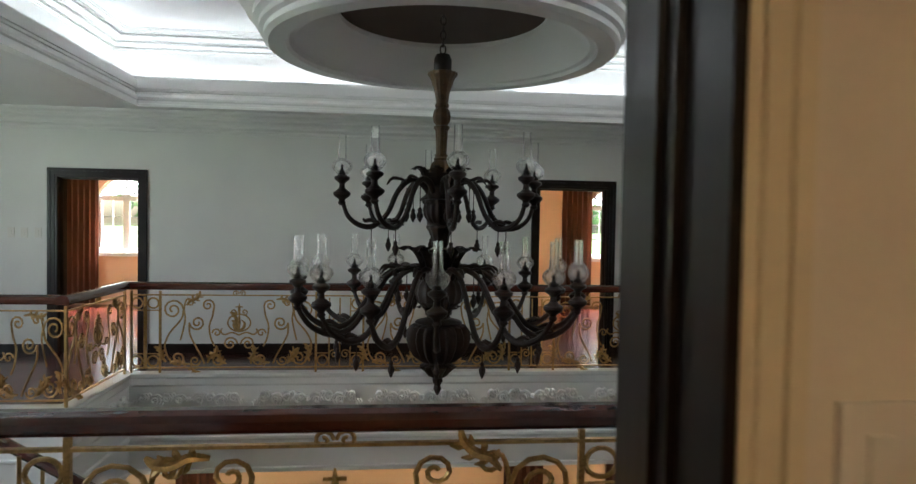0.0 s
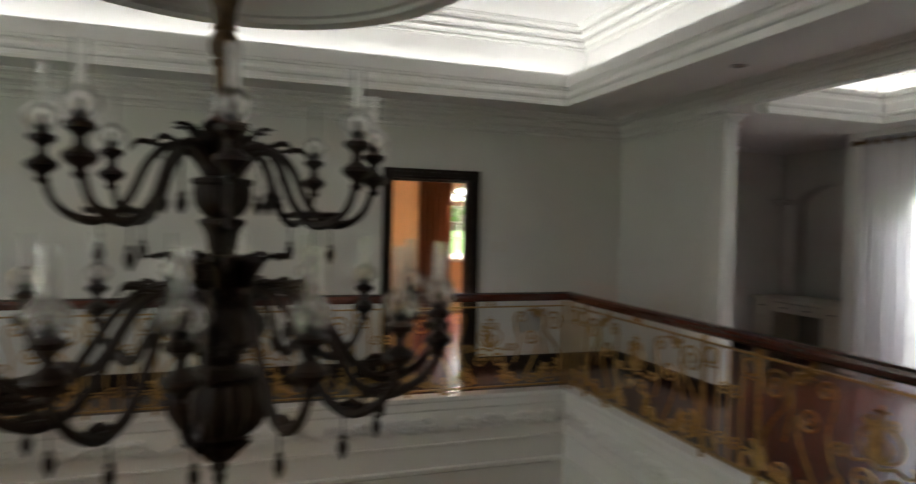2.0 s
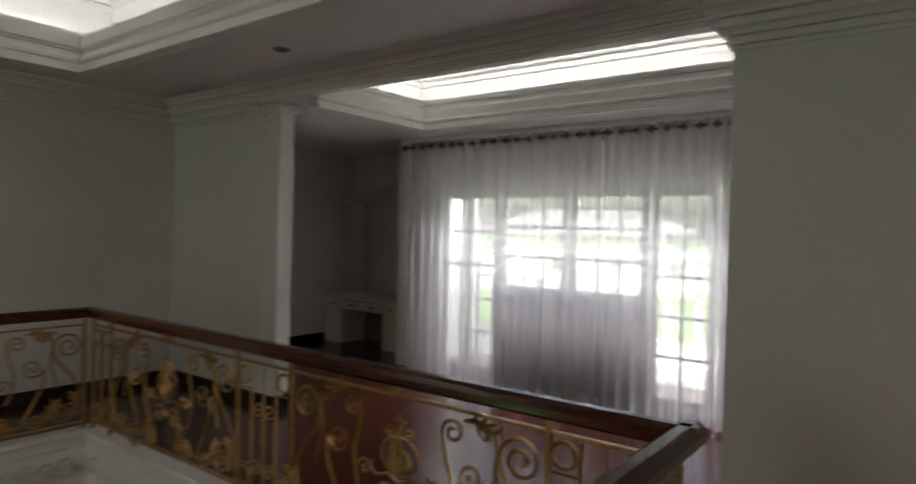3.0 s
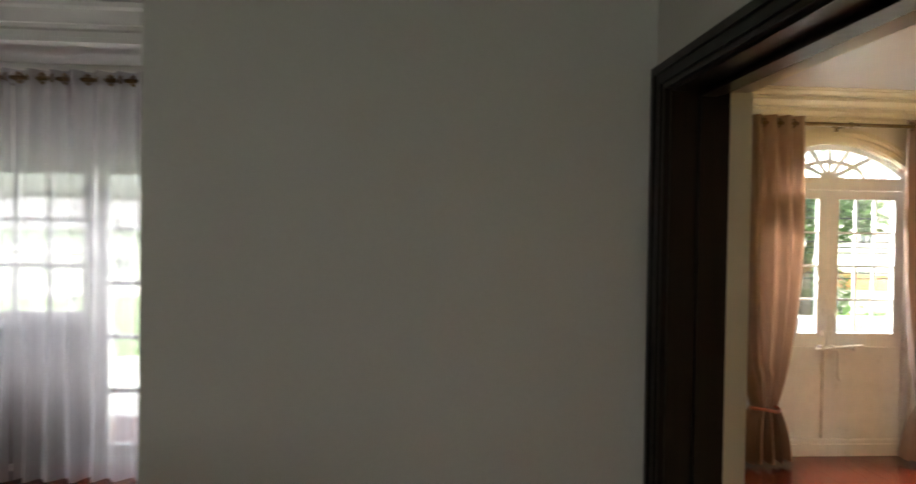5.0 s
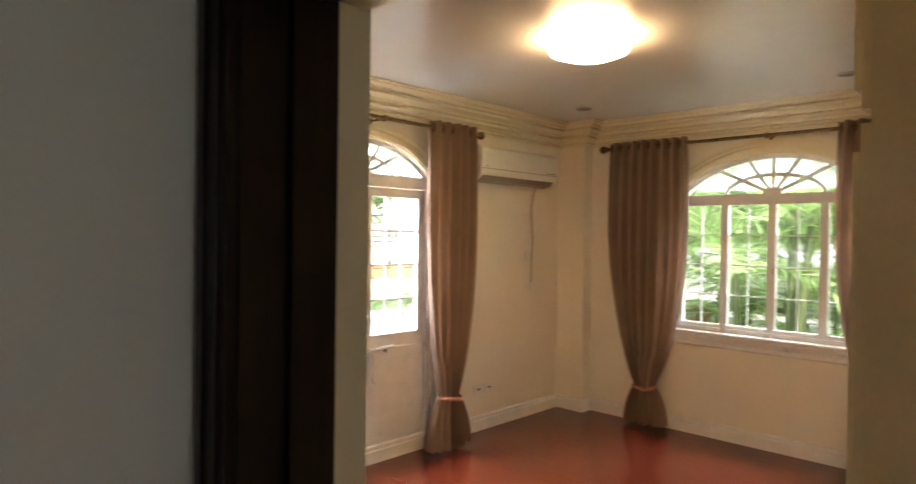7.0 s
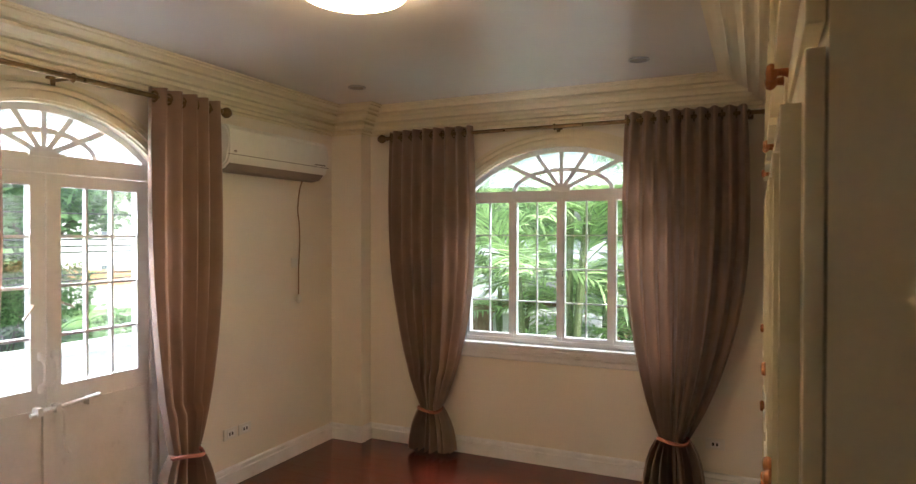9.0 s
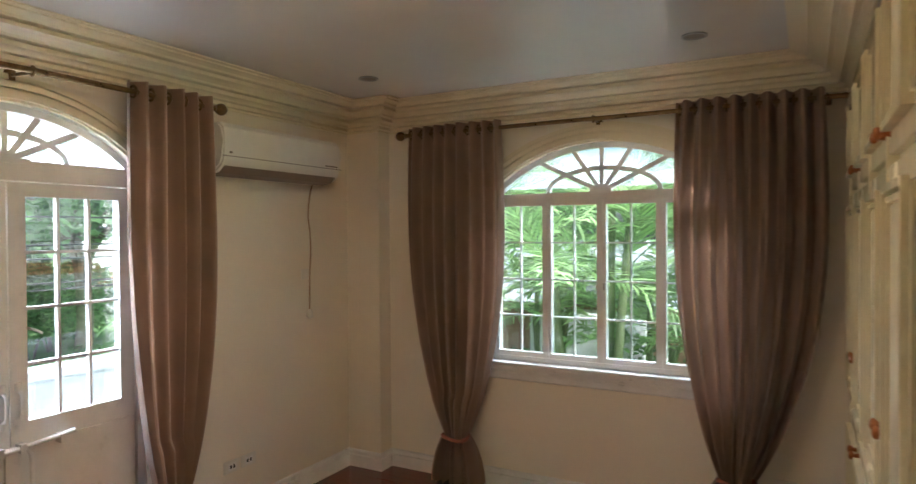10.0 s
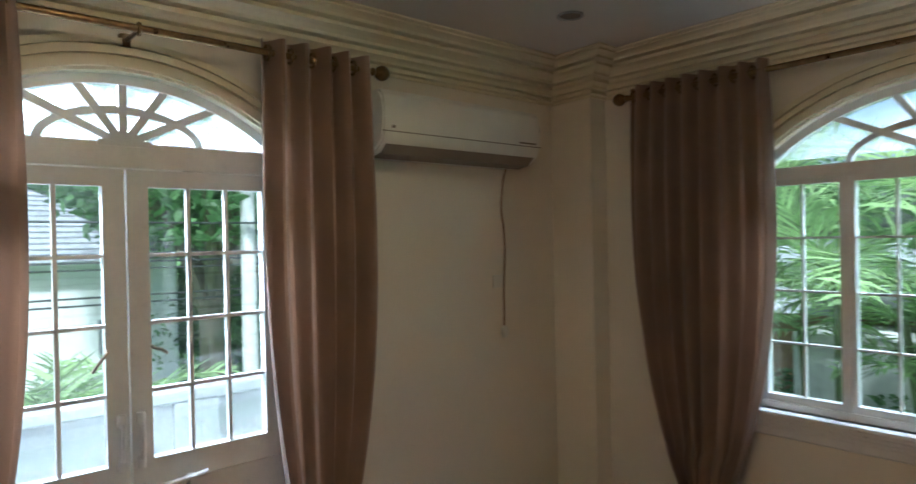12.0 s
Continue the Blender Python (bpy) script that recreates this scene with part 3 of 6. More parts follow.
# ---- door casings ----
def casing(name, x0, x1, ya, yb, h, mat_a, mat_b, label, split=None, proud=0.0, narrow=1.0, outer=1.0):
    """Jamb lining and stepped architraves of a doorway in a wall along x; ya is the side towards the smaller y."""
    t = thing(name, pose((x0 + x1) / 2, (ya + yb) / 2, 0), label, "door frame", kind="structure")
    hw, hy = (x1 - x0) / 2, (yb - ya) / 2
    ys = split - (ya + yb) / 2 if split else -hy
    for mat, y0, y1, nm in ((mat_b, ys, hy, "jamb"), (mat_a, -hy - proud, ys, "inner_jamb")):
        if y1 - y0 > 0.001:
            bm = bmesh.new()
            box(bm, -hw - 0.005, y0, 0, -hw + 0.018, y1, h)
            box(bm, hw - 0.018, y0, 0, hw + 0.005, y1, h)
            box(bm, -hw - 0.005, y0, h - 0.018, hw + 0.005, y1, h + 0.005)
            part(nm, bm, mat, t)
    for mat, y, s, nm in ((mat_b, hy, 1, "architrave"), (mat_a, -hy, -1, "inner_architrave")):
        bm = bmesh.new()
        for g0, g1, d in ((-0.012, 0.088, 0.018), (0.012, 0.075, 0.026), (0.055, 0.088, 0.034)):
            g0, g1 = (g0 * narrow, g1 * narrow) if s < 0 else (g0 * outer, g1 * outer)
            a, b = sorted((y, y + s * (d + (proud if s < 0 else 0))))
            box(bm, -hw - g1, a, 0, -hw - g0, b, h + g0)
            box(bm, hw + g0, a, 0, hw + g1, b, h + g0)
            box(bm, -hw - g1, a, h + g0, hw + g1, b, h + g1)
        part(nm, bm, mat, t)
    # rebated stop bead round the inside of the lining
    bm = bmesh.new()
    for a, b, d in ((-0.045, 0.03, 0.010), (-0.02, 0.03, 0.018)):
        box(bm, -hw + 0.018, a, 0, -hw + 0.018 + d, b, h - 0.018)
        box(bm, hw - 0.018 - d, a, 0, hw - 0.018, b, h - 0.018)
        box(bm, -hw + 0.018 + d, a, h - 0.018 - d, hw - 0.018 - d, b, h - 0.018)
    part("stop_bead", bm, mat_b, t)
    return t


casing("door_1", D1[0], D1[1], WY0, WY1, DOOR_H, M_CREAMTRIM, M_DARK, "dark-stained wooden door frame with cream inner casing", 0.484, 0.0, 0.5)
casing("door_2", D2[0], D2[1], WY0, WY1, DOOR_H, M_CREAMTRIM, M_DARK, "dark-stained wooden door frame with cream inner casing", 0.545, 0.012, 1.0, 0.75)
for i, (a, b) in enumerate(FD):
    casing("door_%d" % (i + 3), a, b, FARY, FARY + 0.2, 2.05, M_DARK, M_DARK, "dark-stained wooden door frame in the gallery wall")

# baseboards
BASE = [(0.0, 0.0), (0.022, 0.0), (0.022, 0.085), (0.014, 0.09), (0.014, 0.115), (0.006, 0.125), (0.0, 0.125)]
HALLBASE = [(0.0, 0.0), (0.018, 0.0), (0.018, 0.095), (0.008, 0.11), (0.0, 0.11)]


def baseboard(name, path, prof, mat, label):
    return tagged(part(name, moulding(bmesh.new(), path, prof), mat), label, "baseboard", kind="structure")


for k, (a, b) in enumerate(((4.6, FD[1][1] + 0.1), (FD[1][0] - 0.1, FD[0][1] + 0.1), (FD[0][0] - 0.1, -6))):
    pts = [(a, FARY), (b, FARY)] if k else [(4.6, 6.3), (4.6, FARY), (b, FARY)]
    baseboard("baseboard_hall_%d" % k, pts, HALLBASE, M_DARK, "dark wooden baseboard")
baseboard("baseboard_hall_east", [(4.43, WY1), (4.43, 2.35), (4.69, 2.35)], [(o, z) for o, z in HALLBASE], M_DARK, "dark wooden baseboard")
baseboard("baseboard_lounge", [(7.9, 8.5), (4.78, 8.5), (4.78, 6.3)], HALLBASE, M_DARK, "dark wooden baseboard")

# ---- gallery railing: mahogany handrail on gilded wrought iron ----
def smooth_line(pts, n=6):
    """A rounded line through points (Catmull-Rom)."""
    pts = [Vector(p) for p in pts]
    out = []
    for i in range(len(pts) - 1):
        a, b, c, d = pts[max(i - 1, 0)], pts[i], pts[i + 1], pts[min(i + 2, len(pts) - 1)]
        for k in range(n):
            t = k / n
            out.append(0.5 * ((2 * b) + (c - a) * t + (2 * a - 5 * b + 4 * c - d) * t * t + (3 * b - a - 3 * c + d) * t ** 3))
    return out + [pts[-1]]


def scroll_panel():
    """Mirrored scrolls of one wide panel, 1.5 m by 0.68 m, standing on z = 0."""
    bm = bmesh.new()
    for s in (-1, 1):
        def P(u, z):
            return (s * u, 0.0, z)
        def curl(u, z, r, turns, start, sign, n=16):
            return [P(x, zz) for x, _, zz in spiral(u, z, r, turns, start, sign, n)]
        tail = smooth_line([P(0.53, 0.555), P(0.555, 0.46), P(0.66, 0.33), P(0.705, 0.22), P(0.68, 0.10), P(0.64, 0.05)])
        tube(bm, curl(0.63, 0.555, 0.10, 1.7, math.pi, -1, 20)[::-1] + tail, 0.0095, 5)
        tube(bm, curl(0.585, 0.085, 0.075, 1.6, 0, -1, 18), 0.0095, 5)
        tube(bm, curl(0.40, 0.43, 0.075, 1.6, 0, -1, 18)[::-1] + smooth_line([P(0.475, 0.43), P(0.47, 0.32), P(0.415, 0.20), P(0.36, 0.10), P(0.33, 0.03)]), 0.0095, 5)
        tube(bm, curl(0.47, 0.625, 0.045, 1.3, 0, 1, 12)[::-1] + smooth_line([P(0.515, 0.625), P(0.525, 0.56), P(0.515, 0.47), P(0.535, 0.36), P(0.56, 0.26)]), 0.0085, 5)
        tube(bm, curl(0.30, 0.60, 0.06, 1.4, math.pi, -1, 14)[::-1] + smooth_line([P(0.24, 0.60), P(0.255, 0.50), P(0.285, 0.40), P(0.27, 0.28), P(0.235, 0.20)]), 0.009, 5)
        tube(bm, curl(0.215, 0.33, 0.045, 1.2, 0, 1, 12), 0.008, 5)
        tube(bm, curl(0.085, 0.225, 0.07, 1.5, math.pi, -1, 16), 0.009, 5)
        tube(bm, curl(0.20, 0.075, 0.07, 1.4, math.pi, 1, 14), 0.009, 5)
        tube(bm, smooth_line([P(0.0, 0.31), P(0.07, 0.335), P(0.14, 0.315), P(0.175, 0.345), P(0.165, 0.375)]), 0.008, 5)
        tube(bm, curl(0.05, 0.535, 0.032, 1.2, -math.pi / 2, 1, 10), 0.007, 5)
        tube(bm, smooth_line([P(0.0, 0.34), P(0.045, 0.39), P(0.05, 0.43), P(0.02, 0.46)]), [0.006, 0.009, 0.012, 0.014, 0.015, 0.016, 0.016, 0.016, 0.015, 0.014, 0.013, 0.012, 0.011, 0.010, 0.009, 0.008, 0.006, 0.005, 0.003], 5)
        tube(bm, curl(0.035, 0.715, 0.032, 1.3, math.pi, -1, 12), 0.007, 5)
        tube(bm, curl(0.42, 0.06, 0.055, 1.4, math.pi, 1, 14), 0.009, 5)
    tube(bm, [(0, 0, 0.34), (0, 0, 0.44), (0, 0, 0.50), (0, 0, 0.56), (0, 0, 0.62)], [0.008, 0.016, 0.008, 0.014, 0.004], 6)
    tube(bm, [(-0.035, 0, 0.585), (0.035, 0, 0.585)], 0.007, 5)
    tube(bm, [(0.11 * math.cos(a * math.pi / 12), 0, 0.43 + 0.085 * math.sin(a * math.pi / 12)) for a in range(24)], 0.008, 5, closed=True)
    return bm


def leaf_mesh():
    """A sweeping acanthus leaf of gilded iron, 0.19 m long: a swelling body with side lobes and a curled tip."""
    bm = bmesh.new()
    body = smooth_line([(0, 0, 0), (0.05, 0.006, 0.03), (0.10, 0.010, 0.03), (0.145, 0.006, 0.055), (0.165, 0, 0.09)], 3)
    tube(bm, body, [0.006 + 0.018 * math.sin(math.pi * min(0.08 + 0.92 * i / (len(body) - 1), 1)) for i in range(len(body))], 6, 0.6)
    for x, z, dx, dz in ((0.035, 0.02, -0.005, 0.045), (0.075, 0.03, 0.005, 0.05), (0.115, 0.035, 0.012, 0.045), (0.05, 0.02, 0.03, -0.03), (0.09, 0.025, 0.035, -0.028), (0.13, 0.04, 0.04, -0.018)):
        tube(bm, [(x, 0.008, z), (x + dx * 0.6, 0.014, z + dz * 0.6), (x + dx * 1.2, 0.006, z + dz)], [0.008, 0.013, 0.003], 5, 0.7)
    return bm


def filler_panel(w):
    """Narrow panel between two posts: rings in its corners, two upright bars and small curls."""
    bm = bmesh.new()
    h = w / 2
    for s in (-1, 1):
        for z in (0.06, 0.62):
            tube(bm, [(s * (h - 0.065) + 0.05 * math.cos(a * math.pi / 9), 0, z + 0.05 * math.sin(a * math.pi / 9)) for a in range(18)], 0.009, 5, closed=True)
        tube(bm, [(s * (h - 0.13), 0, 0), (s * (h - 0.13), 0, 0.68)], 0.008, 4)
        tube(bm, [(s * h, 0, 0.55), (s * (h - 0.13), 0, 0.55)], 0.006, 4)
        tube(bm, [(s * h, 0, 0.13), (s * (h - 0.13), 0, 0.13)], 0.006, 4)
        if w > 0.35:
            tube(bm, spiral(s * 0.055, 0.12, 0.05, 1.4, 0 if s > 0 else math.pi, s, 12), 0.007, 5)
            tube(bm, spiral(s * 0.05, 0.45, 0.05, 1.4, 0 if s > 0 else math.pi, -s, 12), 0.007, 5)
    tube(bm, [(0, 0, 0), (0, 0, 0.68)], 0.008, 4)
    return bm


panel_src, leaf_src = part("scrollwork", scroll_panel(), M_GOLD, smooth=True), part("acanthus_leaf", leaf_mesh(), M_GOLD, smooth=True)
filler_src, corner_src = part("ring_panel", filler_panel(0.47), M_GOLD, smooth=True), part("ring_panel", filler_panel(0.28), M_GOLD, smooth=True)
post_src = part("post", new_box(-0.011, -0.011, -0.075, 0.011, 0.011, 0.76, bevel=0.002), M_GOLD)
LEAVES = ((-0.69, 0.05, 100), (-0.47, 0.03, 150), (-0.30, 0.04, 35), (-0.12, 0.03, 120), (0.69, 0.05, 80), (0.47, 0.03, 30), (0.30, 0.04, 145), (0.12, 0.03, 60), (-0.50, 0.60, 20), (0.36, 0.66, -25), (0.0, 0.37, 90))


def put(src, parent, m, label=""):
    ob = src.copy()
    scene.collection.objects.link(ob)
    ob.parent = parent
    ob.matrix_local = m
    if label:
        ob["label"] = label
    return ob


def railing(x0, y0, x1, y1, label, spans, over=(0.0, 0.0), top=0.945):
    """A straight run of railing; spans: 'p' wide scroll panel, 'f' ring panel, 'c' narrow ring panel."""
    d = Vector((x1 - x0, y1 - y0))
    length = d.length
    rz = math.degrees(math.atan2(d.y, d.x))
    t = thing("gallery_railing", pose(x0, y0, 0.02, 0, 0, rz), label, "railing", "gallery railings")
    prof = [(-0.045, 0.0), (-0.052, 0.012), (-0.052, 0.04), (-0.042, 0.062), (-0.02, 0.075), (0.02, 0.075), (0.042, 0.062), (0.052, 0.04), (0.052, 0.012), (0.045, 0.0)]
    z0 = top - 0.075 - 0.02
    bm = bmesh.new()
    prism(bm, [(-over[0], a, z0 + b) for a, b in prof], (length + over[0] + over[1], 0, 0))
    part("handrail", bm, M_RAIL, t, "polished mahogany handrail")
    part("top_bar", new_box(0, -0.012, z0 - 0.062, length, 0.012, z0 - 0.050), M_GOLD, t)
    part("bottom_bar", new_box(0, -0.012, 0.055, length, 0.012, 0.067), M_GOLD, t)
    sizes = {"p": 1.5, "f": 0.47, "c": 0.28}
    total = sum(sizes[k] for k in spans)
    f, u = length / total, 0.0
    put(post_src, t, pose(0.012, 0, 0.075))
    for k in spans:
        w = sizes[k] * f
        m = pose(u + w / 2, 0, 0.067) @ Matrix.Diagonal((f, 1, 1.04, 1))
        put({"p": panel_src, "f": filler_src, "c": corner_src}[k], t, m)
        if k == "p":
            for a, z, turn in LEAVES:
                put(leaf_src, t, m @ pose(a, -0.005, z, 0, -turn, 0), "gilded acanthus leaf")
                if turn in (150, 30):
                    put(leaf_src, t, m @ pose(a, 0.02, z, 0, -turn - 70, 180), "gilded acanthus leaf")
        u += w
        put(post_src, t, pose(min(u, length - 0.012), 0, 0.075))
    return t


RZ = 0.035
railing(VX0, VY1 + RZ, VX1, VY1 + RZ, "gilded scrollwork railing with mahogany handrail across the gallery", "cpfpfp", (0.05, 0.05))
railing(VX1 + RZ, VY1, VX1 + RZ, VY0, "gilded scrollwork railing with mahogany handrail beside the lounge", "cpfpf", (0.04, 0.08))
railing(VX1 - 0.01, VY0 - RZ, -5.9, VY0 - RZ, "gilded scrollwork railing with mahogany handrail in front of the bedrooms", "cpfpfpfpc", (0.12, 0.0))
railing(VX0 - RZ, VLY, VX0 - RZ, VY1, "short gilded scrollwork railing at the head of the stairs", "p", (0.05, 0.05))
railing(-5.9, VLY + RZ, VX0 - RZ, VLY + RZ, "gilded scrollwork railing beside the stairs", "fpfp", (0.0, 0.0))
for ob in (panel_src, leaf_src, filler_src, corner_src, post_src):
    bpy.data.objects.remove(ob)

# ---- staircase and the storey below ----
LOW = -3.1
st = thing("staircase", pose(-4.0, 3.0, 0), "mahogany staircase with white risers leading down", "staircase", kind="structure")
for i in range(17):
    part("step", new_box(0.29 * i, 0, -0.18 * (i + 1) - 0.035, 0.29 * i + 0.32, 1.7, -0.18 * (i + 1), bevel=0.006), M_FLOOR, st)
    part("riser", new_box(0.29 * i, 0.02, -0.18 * (i + 1), 0.29 * i + 0.02, 1.68, -0.18 * i - 0.036), M_TRIM, st)
bm = bmesh.new()
prism(bm, [(0, 1.7, -0.05), (4.9, 1.7, -3.0), (4.9, 1.7, -3.35), (0, 1.7, -0.45)], (0, 0.06, 0))
part("stringer", bm, M_TRIM, st)
bm = bmesh.new()
tube(bm, [(-0.1, 1.72, 0.78), (0.1, 1.72, 0.74), (4.9, 1.72, -2.1)], 0.04, 8)
part("handrail", bm, M_RAIL, st, smooth=True)
for i in range(16):
    part("baluster", new_box(0.3 * i + 0.1, 1.71, -0.18 * (i + 1.2), 0.3 * i + 0.12, 1.73, 0.74 - 0.59 * 0.3 * i, bevel=0.002), M_GOLD, st)
slab_object("floor_lower", -6, -1, LOW - 0.1, 7, 10.4, LOW, M_FLOOR, "polished mahogany floor of the lower hall", "floor")
slab_object("wall_lower_north", -6.2, 10.2, LOW, 7, 10.4, -0.2, M_PEACH, "peach wall of the lower hall", "wall")
slab_object("wall_lower_east", 6.8, -1, LOW, 7.0, 10.4, -0.2, M_PEACH, "peach wall of the lower hall", "wall")
slab_object("wall_lower_south", -6.2, -1.2, LOW, 7, -1.0, -0.2, M_PEACH, "peach wall of the lower hall", "wall")
slab_object("ceiling_lower", -6, VY1 + 0.13, FZ, 7, 10.4, FZ + 0.05, M_CEIL, "white ceiling of the lower hall", "ceiling")
M_LOWLAMP = glowing("lower_lamp_diffuser", (1.0, 0.68, 0.36), 16)
for x in (-2.5, 0.6, 3.6):
    t = thing("lower_ceiling_lamp", pose(x, 8.6, FZ), "round warm ceiling lamp in the lower hall", "ceiling lamp", "lower lamps")
    part("diffuser", lathe(bmesh.new(), [(0.2, 0.0), (0.21, -0.03), (0.15, -0.07), (0.02, -0.09)], 32), M_LOWLAMP, t, smooth=True)
for x in (-3.2, 1.9, 3.6):
    t = thing("lower_hall_curtain", pose(x, 10.12, LOW), "dark brown full-length curtain in the lower hall", "curtain", "lower curtains")
    bm = bmesh.new()
    vs = [[bm.verts.new((0.028 * k, 0.03 * math.sin(k * 1.3), z)) for k in range(24)] for z in (0.03, 2.0)]
    for k in range(23):
        bm.faces.new((vs[0][k], vs[0][k + 1], vs[1][k + 1], vs[1][k]))
    bmesh.ops.solidify(bm, geom=list(bm.faces), thickness=0.006)
    part("cloth", bm, M_BROWNCURTAIN, t, smooth=True)

# ---- chandelier ----
CX, CY = 0.30, 3.75
ch = thing("chandelier", pose(CX, CY, 0), "dark carved wood two-tier chandelier with glass lamp chimneys", "chandelier")


def turned(name, rows, mat, label="", n=24, flutes=0, depth=0.0):
    return part(name, lathe(bmesh.new(), rows, n, flutes=flutes, depth=depth), mat, ch, label, smooth=True)


turned("finial", [(0.004, 0.56), (0.014, 0.575), (0.026, 0.60), (0.018, 0.62), (0.034, 0.645), (0.03, 0.672)], M_BRONZE, "", 30, 6, 0.2)
turned("acanthus_cup", [(0.03, 0.665), (0.055, 0.675), (0.075, 0.70), (0.105, 0.725), (0.112, 0.738), (0.085, 0.742), (0.055, 0.752)], M_BRONZE, "", 48, 12, 0.2)
turned("fluted_bowl", [(0.055, 0.75), (0.105, 0.765), (0.15, 0.80), (0.18, 0.85), (0.192, 0.90), (0.188, 0.945), (0.165, 0.975), (0.13, 0.985)], M_BRONZE, "deeply fluted dark wooden bowl", 120, 20, 0.13)
turned("collar", [(0.13, 0.985), (0.14, 0.995), (0.13, 1.005), (0.07, 1.02), (0.06, 1.05), (0.085, 1.07), (0.10, 1.09)], M_BRONZE)
turned("lower_hub", [(0.10, 1.09), (0.14, 1.12), (0.152, 1.17), (0.14, 1.22), (0.11, 1.255), (0.06, 1.275)], M_BRONZE, "", 64, 16, 0.06)
turned("neck", [(0.05, 1.27), (0.044, 1.32), (0.052, 1.335), (0.044, 1.35), (0.052, 1.37), (0.046, 1.39), (0.062, 1.41), (0.058, 1.425), (0.04, 1.435)], M_GILT, "worn gilt ringed neck")
turned("vase", [(0.042, 1.435), (0.052, 1.455), (0.058, 1.50), (0.072, 1.535), (0.084, 1.548), (0.084, 1.562), (0.05, 1.572)], M_BRONZE, "", 48, 12, 0.08)
turned("upper_bowl", [(0.05, 1.57), (0.075, 1.585), (0.098, 1.62), (0.104, 1.66), (0.098, 1.685), (0.11, 1.695), (0.108, 1.71), (0.07, 1.72)], M_BRONZE, "", 80, 16, 0.08)
turned("upper_hub", [(0.07, 1.72), (0.08, 1.74), (0.08, 1.79), (0.06, 1.815), (0.05, 1.825)], M_BRONZE)
turned("gilt_bulb", [(0.045, 1.825), (0.064, 1.85), (0.07, 1.885), (0.06, 1.925), (0.04, 1.945), (0.046, 1.955), (0.036, 1.965), (0.04, 1.98)], M_GILT, "worn gilt carved bulb", 48, 12, 0.08)
turned("column", [(0.030, 1.975), (0.032, 2.0), (0.037, 2.12), (0.047, 2.13), (0.047, 2.142), (0.034, 2.15)], M_GILT, "worn gilt fluted column", 48, 12, 0.12)
turned("knop", [(0.034, 2.15), (0.050, 2.17), (0.054, 2.20), (0.046, 2.235), (0.034, 2.25)], M_GILT, "", 36, 9, 0.1)
turned("trumpet", [(0.034, 2.25), (0.042, 2.258), (0.042, 2.27), (0.036, 2.28), (0.042, 2.33), (0.055, 2.375), (0.062, 2.385), (0.062, 2.40), (0.075, 2.425), (0.088, 2.44), (0.088, 2.455), (0.06, 2.462)], M_GILT, "worn gilt fluted trumpet", 60, 15, 0.07)
turned("socket", [(0.045, 2.46), (0.052, 2.475), (0.052, 2.53), (0.04, 2.56), (0.012, 2.57)], M_BRONZE)
for i in range(16):
    bm = bmesh.new()
    tube(bm, [(0.016 * math.cos(a * math.pi / 5), 0, 2.59 + 0.042 * i + 0.028 * math.sin(a * math.pi / 5)) for a in range(10)], 0.005, 5, closed=True)
    link = part("chain_link", bm, M_BRONZE, ch)
    link.rotation_euler = (0, 0, (i % 2) * math.pi / 2)


def arm_part(points, radii):
    bm = bmesh.new()
    line = smooth_line([(x, 0, z) for x, z in points], 5)
    k = len(radii) - 1
    rr = []
    for i in range(len(line)):
        s = i / (len(line) - 1) * k
        j = min(int(s), k - 1)
        rr.append(radii[j] + (radii[j + 1] - radii[j]) * (s - j))
    tube(bm, line, rr, 8)
    return bm


